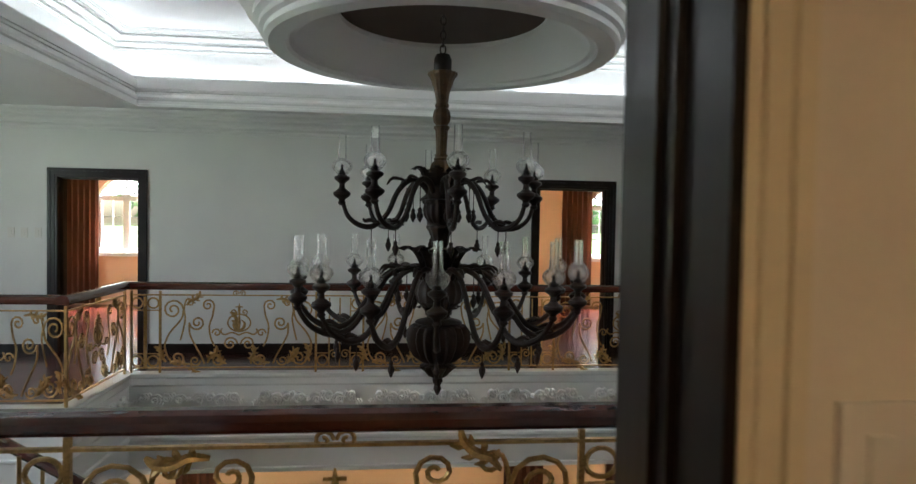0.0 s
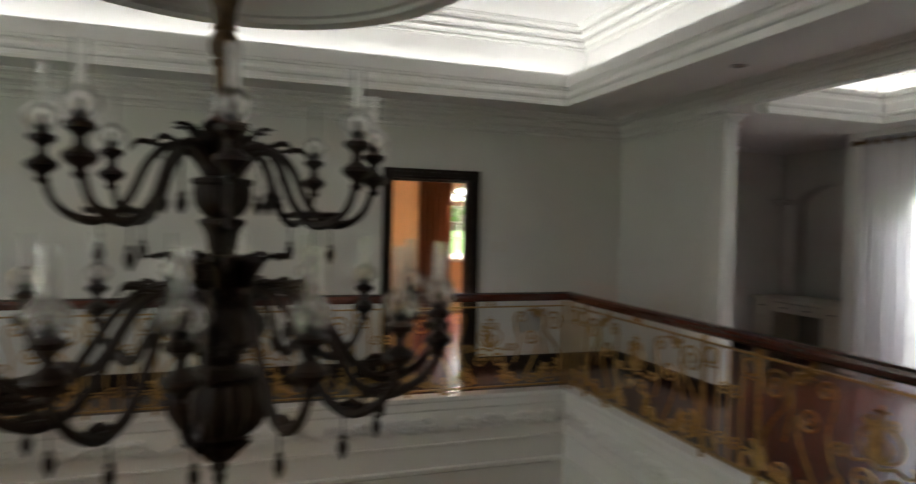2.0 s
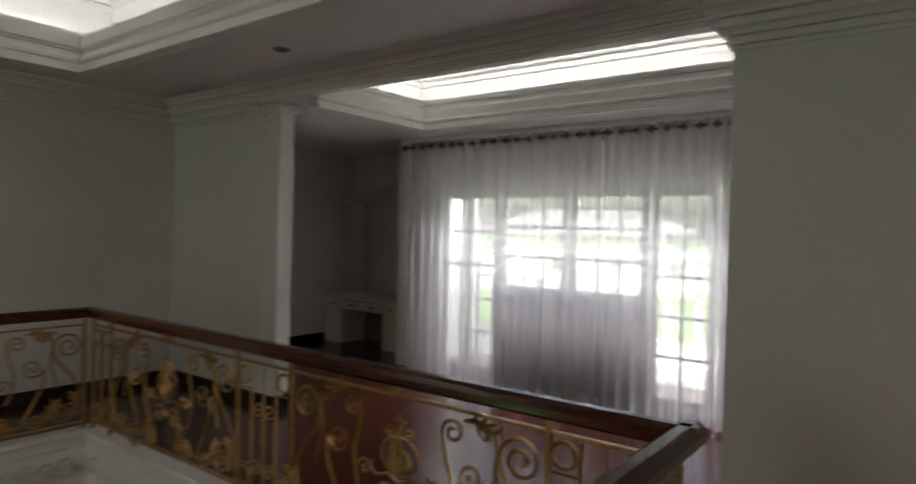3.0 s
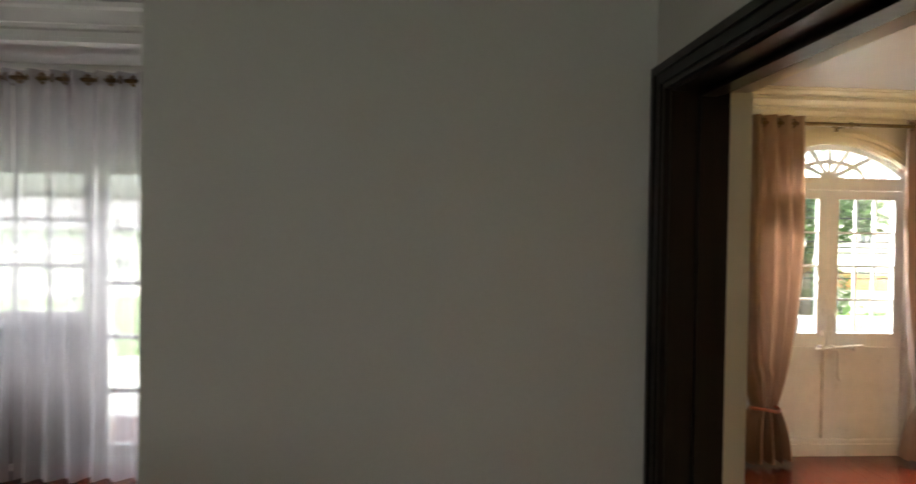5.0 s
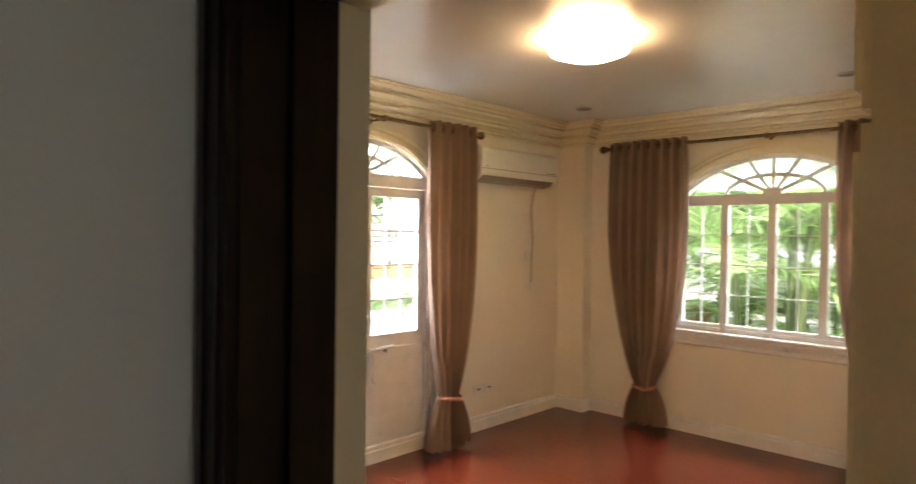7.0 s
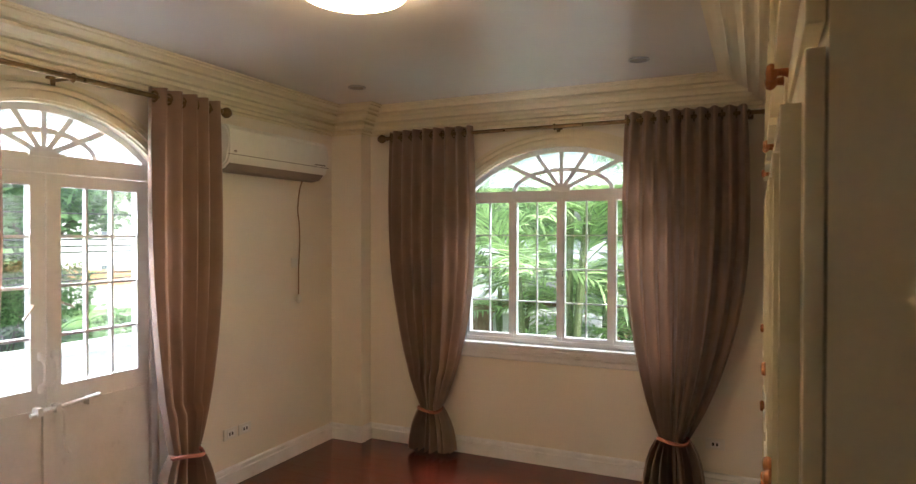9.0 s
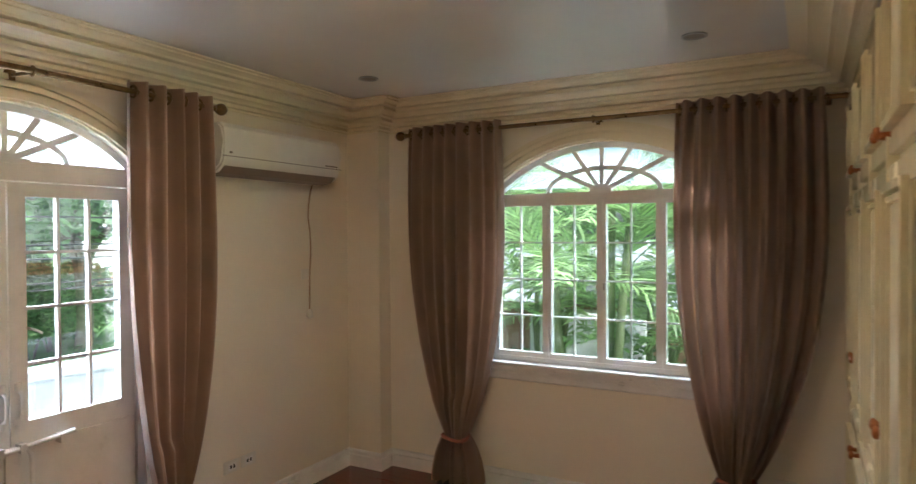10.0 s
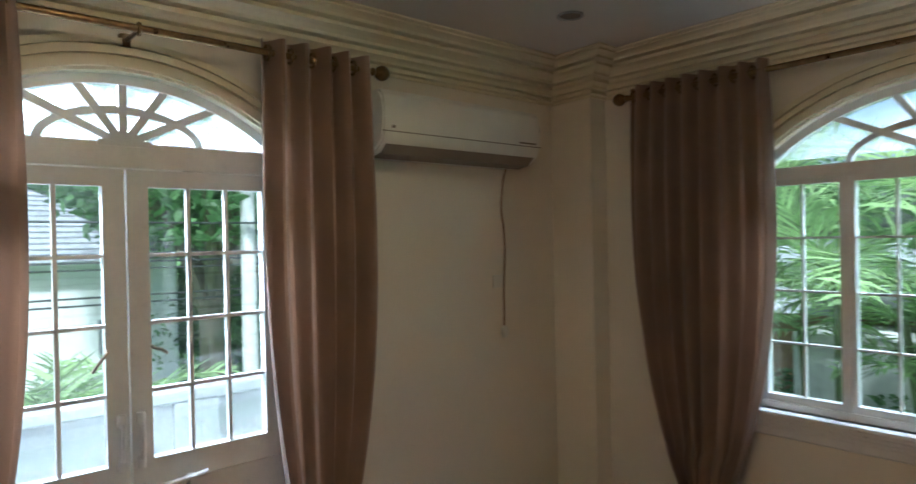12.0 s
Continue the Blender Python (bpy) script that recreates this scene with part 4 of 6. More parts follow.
def chandelier_arm(angle, points, radii, lamp_r, lamp_z, drop):
    a = part("arm", arm_part(points, radii), M_BRONZE, ch, smooth=True)
    a.rotation_euler = (0, 0, angle)
    # small carved leaf curling up from the lowest point of the arm and a spur on its shoulder
    (lx, lz), (hx, hz) = min(points, key=lambda q: q[1]), max(points[:5], key=lambda q: q[1])
    bm = bmesh.new()
    tube(bm, smooth_line([(lx - 0.05, 0, lz + 0.01), (lx + 0.01, 0, lz + 0.035), (lx + 0.05, 0, lz + 0.028), (lx + 0.055, 0, lz + 0.045)], 3), [0.008, 0.012, 0.016, 0.018, 0.017, 0.015, 0.012, 0.009, 0.007, 0.005], 6, 0.7)
    part("scroll_leaf", bm, M_BRONZE, a, smooth=True)
    bm = bmesh.new()
    tube(bm, smooth_line([(hx + 0.03, 0, hz), (hx + 0.10, 0, hz + 0.01), (hx + 0.135, 0, hz - 0.03)], 3), [0.008, 0.012, 0.014, 0.013, 0.011, 0.008, 0.004], 6, 0.7)
    part("shoulder_leaf", bm, M_BRONZE, a, smooth=True)
    cup = [(0.012, -0.115), (0.024, -0.10), (0.017, -0.088), (0.022, -0.078), (0.042, -0.066), (0.052, -0.052), (0.050, -0.040), (0.032, -0.028), (0.018, -0.016), (0.016, 0.008), (0.026, 0.02), (0.044, 0.032), (0.046, 0.046), (0.030, 0.056), (0.02, 0.06)]
    bm = lathe(bmesh.new(), cup, 20, (lamp_r, 0, lamp_z), 10, 0.05)
    part("candle_cup", bm, M_BRONZE, a, smooth=True)
    bm = lathe(bmesh.new(), [(0.015, 0.06), (0.017, 0.085), (0.007, 0.09), (0.007, 0.115), (0.002, 0.12)], 10, (lamp_r, 0, lamp_z))
    part("burner", bm, M_BLACK, a, smooth=True)
    bm = bmesh.new()
    rows = [(0.026, 0.058), (0.038, 0.07), (0.056, 0.092), (0.060, 0.108), (0.055, 0.128), (0.036, 0.146), (0.026, 0.155), (0.024, 0.18), (0.023, 0.285),
            (0.0215, 0.285), (0.0225, 0.18), (0.0245, 0.155), (0.0345, 0.145), (0.0535, 0.127), (0.0585, 0.108), (0.0545, 0.092), (0.0365, 0.071), (0.0245, 0.059)]
    n, rings = 20, []
    for r, z in rows:
        rings.append([bm.verts.new((lamp_r + r * math.cos(2 * math.pi * i / n), r * math.sin(2 * math.pi * i / n), lamp_z + z)) for i in range(n)])
    for p, q in zip(rings, rings[1:] + rings[:1]):
        for i in range(n):
            bm.faces.new((p[i], p[(i + 1) % n], q[(i + 1) % n], q[i]))
    g = part("lamp_chimney", bm, M_LAMPGLASS, a, "clear glass lamp chimney", smooth=True)
    x, z = drop
    bm = bmesh.new()
    tube(bm, [(x, 0, z), (x, 0, z - 0.07)], 0.003, 5)
    lathe(bm, [(0.004, -0.065), (0.012, -0.075), (0.009, -0.085), (0.017, -0.10), (0.018, -0.115), (0.010, -0.135), (0.003, -0.15)], 8, (x, 0, z))
    part("pendant", bm, M_BRONZE, a, "dark carved pendant drop")
    return a


LOW_ARM = [(0.07, 1.20), (0.13, 1.29), (0.22, 1.315), (0.33, 1.26), (0.42, 1.13), (0.52, 0.99), (0.63, 0.955), (0.74, 1.0), (0.805, 1.08), (0.82, 1.13)]
UP_ARM = [(0.06, 1.74), (0.11, 1.81), (0.18, 1.825), (0.25, 1.76), (0.31, 1.63), (0.39, 1.555), (0.47, 1.56), (0.535, 1.61), (0.565, 1.69)]
low_one = chandelier_arm(radians(-95), LOW_ARM, [0.016, 0.022, 0.017, 0.015, 0.014, 0.017, 0.020, 0.016, 0.013, 0.012], 0.82, 1.21, (0.60, 0.945))
up_one = chandelier_arm(radians(-86), UP_ARM, [0.016, 0.022, 0.017, 0.015, 0.014, 0.017, 0.016, 0.013, 0.012], 0.57, 1.785, (0.40, 1.545))
for src, n in ((low_one, 16), (up_one, 8)):
    for i in range(1, n):
        copy = copy_thing(src, Matrix.Rotation(src.rotation_euler.z + 2 * math.pi * i / n, 4, "Z"))
        copy.parent = ch


def carved_leaf():
    """An upright acanthus leaf, 0.15 m high, with notched lobes, a raised rib and a tip that curls outwards."""
    bm = bmesh.new()
    rows = []
    for i in range(15):
        v = i / 14
        lobe = 0.62 + 0.38 * abs(math.sin(v * math.pi * 4))
        w = 0.048 * (math.sin(math.pi * min(0.16 + 0.84 * v, 1)) ** 0.8) * lobe + 0.002
        x = 0.025 * math.sin(v * 2.2) + 0.085 * v ** 2.6
        z = 0.15 * math.sin(v * 1.75) / math.sin(1.75) if v < 0.9 else 0.15 - 0.12 * (v - 0.9)
        rows.append([bm.verts.new((x - 0.012 * abs(q) ** 1.5 + (0.008 if q == 0 else 0), w * q, z - 0.016 * abs(q) * (i % 2))) for q in (-1, -0.5, 0, 0.5, 1)])
    for p, q in zip(rows, rows[1:]):
        for k in range(4):
            bm.faces.new((p[k], p[k + 1], q[k + 1], q[k]))
    bmesh.ops.solidify(bm, geom=list(bm.faces), thickness=0.008)
    return bm


leaf = part("carved_leaf", carved_leaf(), M_BRONZE, ch, smooth=True)
for n, r, z, turn, sx, sz in ((10, 0.085, 1.265, 0.2, 1.6, 1.15), (10, 0.06, 1.275, 0.5, 1.0, 1.0), (8, 0.085, 1.79, 0.5, 0.9, 0.75), (8, 0.05, 0.985, 0.1, 0.8, 0.7)):
    for i in range(n):
        ob = leaf if (n, z, i) == (10, 1.265, 0) else leaf.copy()
        if ob is not leaf:
            scene.collection.objects.link(ob)
        a = i * 2 * math.pi / n + turn
        ob.matrix_local = Matrix.Translation((r * math.cos(a), r * math.sin(a), z)) @ Matrix.Rotation(a, 4, "Z") @ Matrix.Diagonal((sx, 1.0, sz, 1))
# three ranges of inner pendants under the hubs
for i in range(8):
    a = i * math.pi / 4 + 0.1
    for r, z in ((0.20, 1.72), (0.24, 1.235)):
        bm = bmesh.new()
        tube(bm, [(0, 0, 0.06), (0, 0, -0.06)], 0.003, 5)
        lathe(bm, [(0.004, -0.055), (0.014, -0.07), (0.01, -0.08), (0.018, -0.095), (0.018, -0.11), (0.003, -0.14)], 8)
        part("pendant", bm, M_BRONZE, ch, "dark carved pendant drop").location = (r * math.cos(a), r * math.sin(a), z)

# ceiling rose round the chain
# unlit plaster inside the rose: its shade is painted as dark brown
M_DOME = material("shade_brown_dome", (0.10, 0.075, 0.055), 0.7, scale=3, vary=0.1, bump=0.01)
rose = thing("ceiling_rose", pose(CX, CY, 0), "large round white plaster ceiling rose with stepped rings", "ceiling rose", kind="structure")
rows = [(0.60, 2.80), (0.60, 2.76), (0.64, 2.745), (0.72, 2.70), (0.79, 2.63), (0.84, 2.575), (0.87, 2.57), (0.885, 2.55), (0.98, 2.55), (1.005, 2.57), (1.005, 2.60), (1.03, 2.61), (1.03, 2.64), (1.06, 2.66),
        (1.06, 2.69), (1.10, 2.71), (1.10, 2.76), (1.15, 2.79), (1.15, 2.84), (1.20, 2.87), (1.20, 2.93), (1.27, 2.98), (1.27, 3.05), (1.34, 3.12), (1.34, 3.43), (0.9, 3.43), (0.9, 2.9)]
bm = bmesh.new()
n, rings = 72, []
for r, z in rows:
    rings.append([bm.verts.new((r * math.cos(2 * math.pi * i / n), r * math.sin(2 * math.pi * i / n), z)) for i in range(n)])
for p, q in zip(rings, rings[1:] + rings[:1]):
    for i in range(n):
        bm.faces.new((p[i], p[(i + 1) % n], q[(i + 1) % n], q[i]))
part("ring", bm, M_TRIM, rose, smooth=True)
part("dome", lathe(bmesh.new(), [(0.61, 2.79), (0.55, 2.95), (0.40, 3.12), (0.2, 3.24), (0.02, 3.27)], 48), M_DOME, rose, "plaster dome recess, its shade painted dark brown", smooth=True)


# ---- small fittings in the hall ----
def downlight(x, y, z, label="recessed steel downlight, unlit"):
    t = thing("downlight", pose(x, y, z), label, "downlight", "downlights")
    bm = bmesh.new()
    n, rings = 28, []
    for r, dz in ((0.058, 0.0), (0.06, -0.006), (0.05, -0.008), (0.044, 0.0), (0.04, 0.03)):
        rings.append([bm.verts.new((r * math.cos(2 * math.pi * i / n), r * math.sin(2 * math.pi * i / n), dz)) for i in range(n)])
    for p, q in zip(rings, rings[1:]):
        for i in range(n):
            bm.faces.new((p[i], p[(i + 1) % n], q[(i + 1) % n], q[i]))
    part("bezel", bm, M_STEEL, t, smooth=True)
    part("lens", lathe(bmesh.new(), [(0.044, -0.003), (0.044, -0.001)], 24), M_GREYPLASTIC, t)
    return t


for x, y in ((3.88, 5.15), (3.72, 3.05), (3.8, 1.6)):
    downlight(x, y, SOFFIT)
downlight(5.25, 6.8, LC)


def switch_plate(m, gangs, label, group="switches"):
    t = thing("wall_switch", m, label, "switch", group)
    w = 0.035 * gangs + 0.04
    part("plate", new_box(-w / 2, -0.009, -0.058, w / 2, 0, 0.058, bevel=0.003), M_PLASTIC, t)
    for g in range(gangs):
        x = (g - (gangs - 1) / 2) * 0.035
        part("rocker", new_box(x - 0.012, -0.014, -0.03, x + 0.012, -0.008, 0.03, bevel=0.002), M_PLASTIC, t)
    return t


for x in (-4.28, -4.14, -3.99):
    switch_plate(pose(x, FARY, 1.39), 1, "white light switch on the gallery wall")
for x in (3.02, 3.13):
    switch_plate(pose(x, FARY, 1.32), 1, "white light switch on the gallery wall")
switch_plate(pose(0.43, WY0, 1.37, 0, 0, 0), 1, "cream light switch beside the bedroom door")

# ---- bedroom: trim ----
CROWN2 = cornice(0.0, 2.455, 0.28, RC) + [(0.28, RC + 0.002), (0.0, RC + 0.002)]
PX, PY = 6.645, -3.86
inside = [(3.72, SY), (PX, SY), (PX, PY), (EX, PY), (EX, WY0), (3.12, WY0), (3.12, -0.46), (3.72, -0.46)]
slab_object("pilaster_bedroom_corner", PX, SY, 0, EX, PY, RC, M_CREAM, "cream corner pilaster", "pilaster")
tagged(part("trim_bedroom_crown", moulding(bmesh.new(), inside, CROWN2, True), M_CREAMTRIM), "cream stepped crown moulding with soft gloss", "moulding", kind="structure")
baseboard("baseboard_bedroom", [(3.72, SY), (PX, SY), (PX, PY), (EX, PY), (EX, WY0), (4.45, WY0)], BASE, M_WHITE, "white moulded baseboard")
tagged(part("trim_first_room_crown", moulding(bmesh.new(), [(-3.2, -3.6), (2.92, -3.6), (2.92, WY0), (-3.2, WY0)], CROWN2, True), M_CREAMTRIM), "cream stepped crown moulding", "moulding", kind="structure")
slab_object("wall_first_room_east", 2.92, -3.6, 0, 3.0, WY0, 2.8, M_CREAM, "plain cream bedroom wall", "wall")


# ---- arched windows ----
def bar(bm, u0, z0, u1, z1, w, y0, y1):
    """A straight glazing bar between two points of the window plane."""
    a, b = Vector((u0, z0)), Vector((u1, z1))
    d = (b - a).normalized()
    n = Vector((-d.y, d.x)) * w / 2
    prism(bm, [((a + n).x, y0, (a + n).y), ((b + n).x, y0, (b + n).y), ((b - n).x, y0, (b - n).y), ((a - n).x, y0, (a - n).y)], (0, y1 - y0, 0))


def band(bm, pts_a, pts_b, y0, y1):
    for i in range(len(pts_a) - 1):
        q = [pts_a[i], pts_a[i + 1], pts_b[i + 1], pts_b[i]]
        prism(bm, [(u, y0, z) for u, z in q], (0, y1 - y0, 0))


def arch_points(half, spring, rise, grow=0.0, n=24, trim=0.0):
    """Points along a segmental arch, set outwards by grow."""
    r = (half * half + rise * rise) / (2 * rise)
    cz = spring + rise - r
    a = math.asin(min((half - trim) / r, 1))
    return [((r + grow) * math.sin(-a + 2 * a * i / n), cz + (r + grow) * math.cos(-a + 2 * a * i / n)) for i in range(n + 1)]


def fanlight(t, half, spring, rise, base, mat, spokes=(-64, -35, 0, 35, 64), inner=(0.36, 0.15)):
    """Arched light above a transom: rim, spokes and an inner arc, with glass behind."""
    bm = bmesh.new()
    band(bm, arch_points(half, spring, rise, 0.0), arch_points(half, spring, rise, -0.035), 0.0, 0.05)
    part("fanlight_frame", bm, mat, t)
    r = (half * half + rise * rise) / (2 * rise)
    cz = spring + rise - r
    for s in spokes:
        d = Vector((math.sin(radians(s)), math.cos(radians(s))))
        o = Vector((0, base - cz))
        b = o.dot(d)
        k = -b + math.sqrt(max(b * b - o.dot(o) + (r - 0.02) ** 2, 0))
        bm = bmesh.new()
        bar(bm, 0, base, d.x * k, base + d.y * k, 0.028, 0.010, 0.038)
        part("glazing_bar", bm, mat, t)
    bm = bmesh.new()
    band(bm, [((inner[0] + g) * math.cos(math.pi * i / 20), base + (inner[1] + g) * math.sin(math.pi * i / 20)) for g in (0.014,) for i in range(21)],
         [((inner[0] - 0.014) * math.cos(math.pi * i / 20), base + (inner[1] - 0.014) * math.sin(math.pi * i / 20)) for i in range(21)], 0.014, 0.034)
    part("inner_arc", bm, mat, t)
    bm = bmesh.new()
    top = arch_points(half, spring, rise, -0.02)
    prism(bm, [(u, 0.022, z) for u, z in top if z > base] , (0, 0.004, 0))
    g = part("fan_pane", bm, M_DUSTY, t, "hazy dusty fanlight glass")
    g.visible_shadow = False


def arch_trim(t, half, z0, spring, rise, mat):
    """Stepped casing on the room side, following the arch."""
    bm = bmesh.new()
    for g0, g1, d in ((0.0, 0.115, 0.014), (0.012, 0.045, 0.030), (0.056, 0.08, 0.034), (0.09, 0.115, 0.026)):
        band(bm, arch_points(half, spring, rise, g1), arch_points(half, spring, rise, g0), -0.055 - d + 0.02, -0.03)
    part("arch_trim", bm, mat, t, "cream stepped arch trim")


def casement(t, u0, u1, z0, z1, cols, rows, mat, stile=0.05, bottom=0.05, topw=0.05, muntin=0.012, y0=0.0, y1=0.045, name="casement"):
    """A sash or door leaf: frame, glazing bars and single panes."""
    bm = bmesh.new()
    box(bm, u0, y0, z0, u0 + stile, y1, z1)
    box(bm, u1 - stile, y0, z0, u1, y1, z1)
    box(bm, u0 + stile, y0, z0, u1 - stile, y1, z0 + bottom)
    box(bm, u0 + stile, y0, z1 - topw, u1 - stile, y1, z1)
    leaf_ob = part(name, bm, mat, t)
    a, b, c, d = u0 + stile, u1 - stile, z0 + bottom, z1 - topw
    ym = (y0 + y1) / 2
    for i in range(1, cols):
        u = a + (b - a) * i / cols
        part("glazing_bar", new_box(u - muntin / 2, ym - 0.012, c, u + muntin / 2, ym + 0.012, d), mat, leaf_ob)
    for j in range(1, rows):
        z = c + (d - c) * j / rows
        part("glazing_bar", new_box(a, ym - 0.013, z - muntin / 2, b, ym + 0.013, z + muntin / 2), mat, leaf_ob)
    pw, ph = (b - a) / cols, (d - c) / rows
    src = None
    for i in range(cols):
        for j in range(rows):
            if src is None:
                src = part("pane", new_box(0, ym - 0.002, 0, pw, ym + 0.002, ph), M_GLASS, leaf_ob)
                src.visible_shadow = False
                p = src
            else:
                p = src.copy()
                scene.collection.objects.link(p)
            p.location = (a + pw * i, 0, c + ph * j)
    return leaf_ob


# balcony doors in the east wall
fd = thing("window_french_doors", pose(EX + 0.035, -1.56, 0, 0, 0, -90), "white arched french doors with a fanlight, closed", "french door", kind="structure")
H, SP, RI = 0.63, 2.03, 0.27
bm = bmesh.new()
box(bm, -H, -0.02, 0, -H + 0.04, 0.06, SP + 0.02)
box(bm, H - 0.04, -0.02, 0, H, 0.06, SP + 0.02)
box(bm, -H + 0.04, -0.012, 1.965, H - 0.04, 0.06, 2.055)
box(bm, -0.09, -0.02, 2.04, 0.09, -0.011, 2.062)
part("frame", bm, M_WHITE, fd)
fanlight(fd, H, SP, RI, 2.05, M_WHITE, inner=(0.27, 0.125))
arch_trim(fd, H, 0.0, SP, RI, M_CREAMTRIM)
for s, a, b in ((-1, -H + 0.042, -0.003), (1, 0.003, H - 0.042)):
    lf = casement(fd, a, b, 0.80, 1.96, 3, 4, M_WHITE, stile=0.073, bottom=0.10, topw=0.062, muntin=0.014, name="door_leaf")
    part("door_panel", new_box(a, 0.0, 0.02, b, 0.04, 0.797), M_WHITE, fd, "plain white lower door panel")
    bm = bmesh.new()
    u = s * 0.032
    tube(bm, smooth_line([(u, -0.006, 0.915), (u, -0.035, 0.93), (u, -0.042, 0.98), (u, -0.035, 1.03), (u, -0.006, 1.045)]), 0.008, 8)
    for z in (0.90, 1.06):
        lathe(bm, [(0.014, -0.02), (0.016, 0.0), (0.014, 0.02)], 10, (u, -0.008, z))
    part("pull_handle", bm, M_WHITE, lf, "white painted pull handle", smooth=True)
    bm = bmesh.new()
    u = s * 0.075
    tube(bm, [(u, -0.005, 1.315), (u, -0.024, 1.312), (u + s * 0.03, -0.028, 1.305 - (0.03 if s < 0 else 0.005)), (u + s * 0.05, -0.026, 1.297 - (0.05 if s < 0 else 0.012))], 0.006, 6)
    part("latch_lever", bm, M_LEVER, lf, "small cream latch lever", smooth=True)
bm = bmesh.new()
box(bm, 0.0 - 0.03, -0.02, 0.02, 0.03, -0.001, 0.80, bevel=0.004)
part("astragal", bm, M_WHITE, fd)
part("kick_board", new_box(-H + 0.042, -0.012, 0.021, -0.031, -0.001, 0.10, bevel=0.003), M_WHITE, fd)
part("kick_board", new_box(0.031, -0.012, 0.021, H - 0.042, -0.001, 0.10, bevel=0.003), M_WHITE, fd)
bm = bmesh.new()
tube(bm, [(-0.10, -0.035, 0.785), (0.26, -0.035, 0.815)], 0.011, 8)
tube(bm, smooth_line([(0.03, -0.035, 0.79), (0.055, -0.05, 0.77), (0.06, -0.05, 0.70), (0.065, -0.045, 0.60), (0.085, -0.045, 0.56)]), 0.009, 8)
for u in (-0.06, 0.03, 0.2):
    box(bm, u - 0.012, -0.05, 0.775, u + 0.012, -0.003, 0.815)
part("slide_bolt", bm, M_WHITE, fd, "white painted slide bolt", smooth=True)

# window in the south wall
sw = thing("window_south", pose(5.06, SY - 0.035, 0, 0, 0, 180), "white arched casement window with a fanlight", "window", kind="structure")
H2, SP2, RI2 = 0.76, 1.98, 0.31
bm = bmesh.new()
box(bm, -H2, -0.01, 0.86, -H2 + 0.03, 0.06, 1.98)
box(bm, H2 - 0.03, -0.01, 0.86, H2, 0.06, 1.98)
box(bm, -H2 + 0.03, -0.008, 1.925, H2 - 0.03, 0.06, 1.98)
box(bm, -H2 + 0.03, -0.008, 0.86, H2 - 0.03, 0.06, 0.895)
for u in (-0.365, 0.0, 0.365):
    box(bm, u - 0.012, -0.006, 0.895, u + 0.012, 0.058, 1.925)
box(bm, -0.07, -0.02, 1.97, 0.07, -0.009, 2.0)
part("frame", bm, M_WHITE, sw)
fanlight(sw, H2, SP2, RI2, 1.98, M_WHITE)
arch_trim(sw, H2, 0.86, SP2, RI2, M_CREAMTRIM)
for k, (a, b) in enumerate(((-0.73, -0.377), (-0.353, -0.012), (0.012, 0.353), (0.377, 0.73))):
    c = casement(sw, a, b, 0.895, 1.925, 2, 4, M_WHITE, stile=0.018, bottom=0.03, topw=0.026, muntin=0.009)
    if k in (1, 2):
        u = b - 0.012 if k == 1 else a + 0.012
        bm = bmesh.new()
        tube(bm, [(u, 0.0, 1.40), (u, -0.03, 1.40), (u, -0.034, 1.36)], 0.005, 6)
        part("latch", bm, M_STEEL, c)
SILL = [(-0.03, 0.86), (0.055, 0.86), (0.055, 0.845), (0.045, 0.84), (0.045, 0.825), (0.035, 0.82), (0.035, 0.805), (0.025, 0.80), (0.025, 0.785), (0.015, 0.78), (0.015, 0.745), (0.0, 0.735), (-0.02, 0.735)]
bm = bmesh.new()
prism(bm, [(-H2 - 0.07, -0.035 - o, z) for o, z in SILL], (2 * H2 + 0.14, 0, 0))
part("sill", bm, M_WHITE, sw, "white stepped window sill")


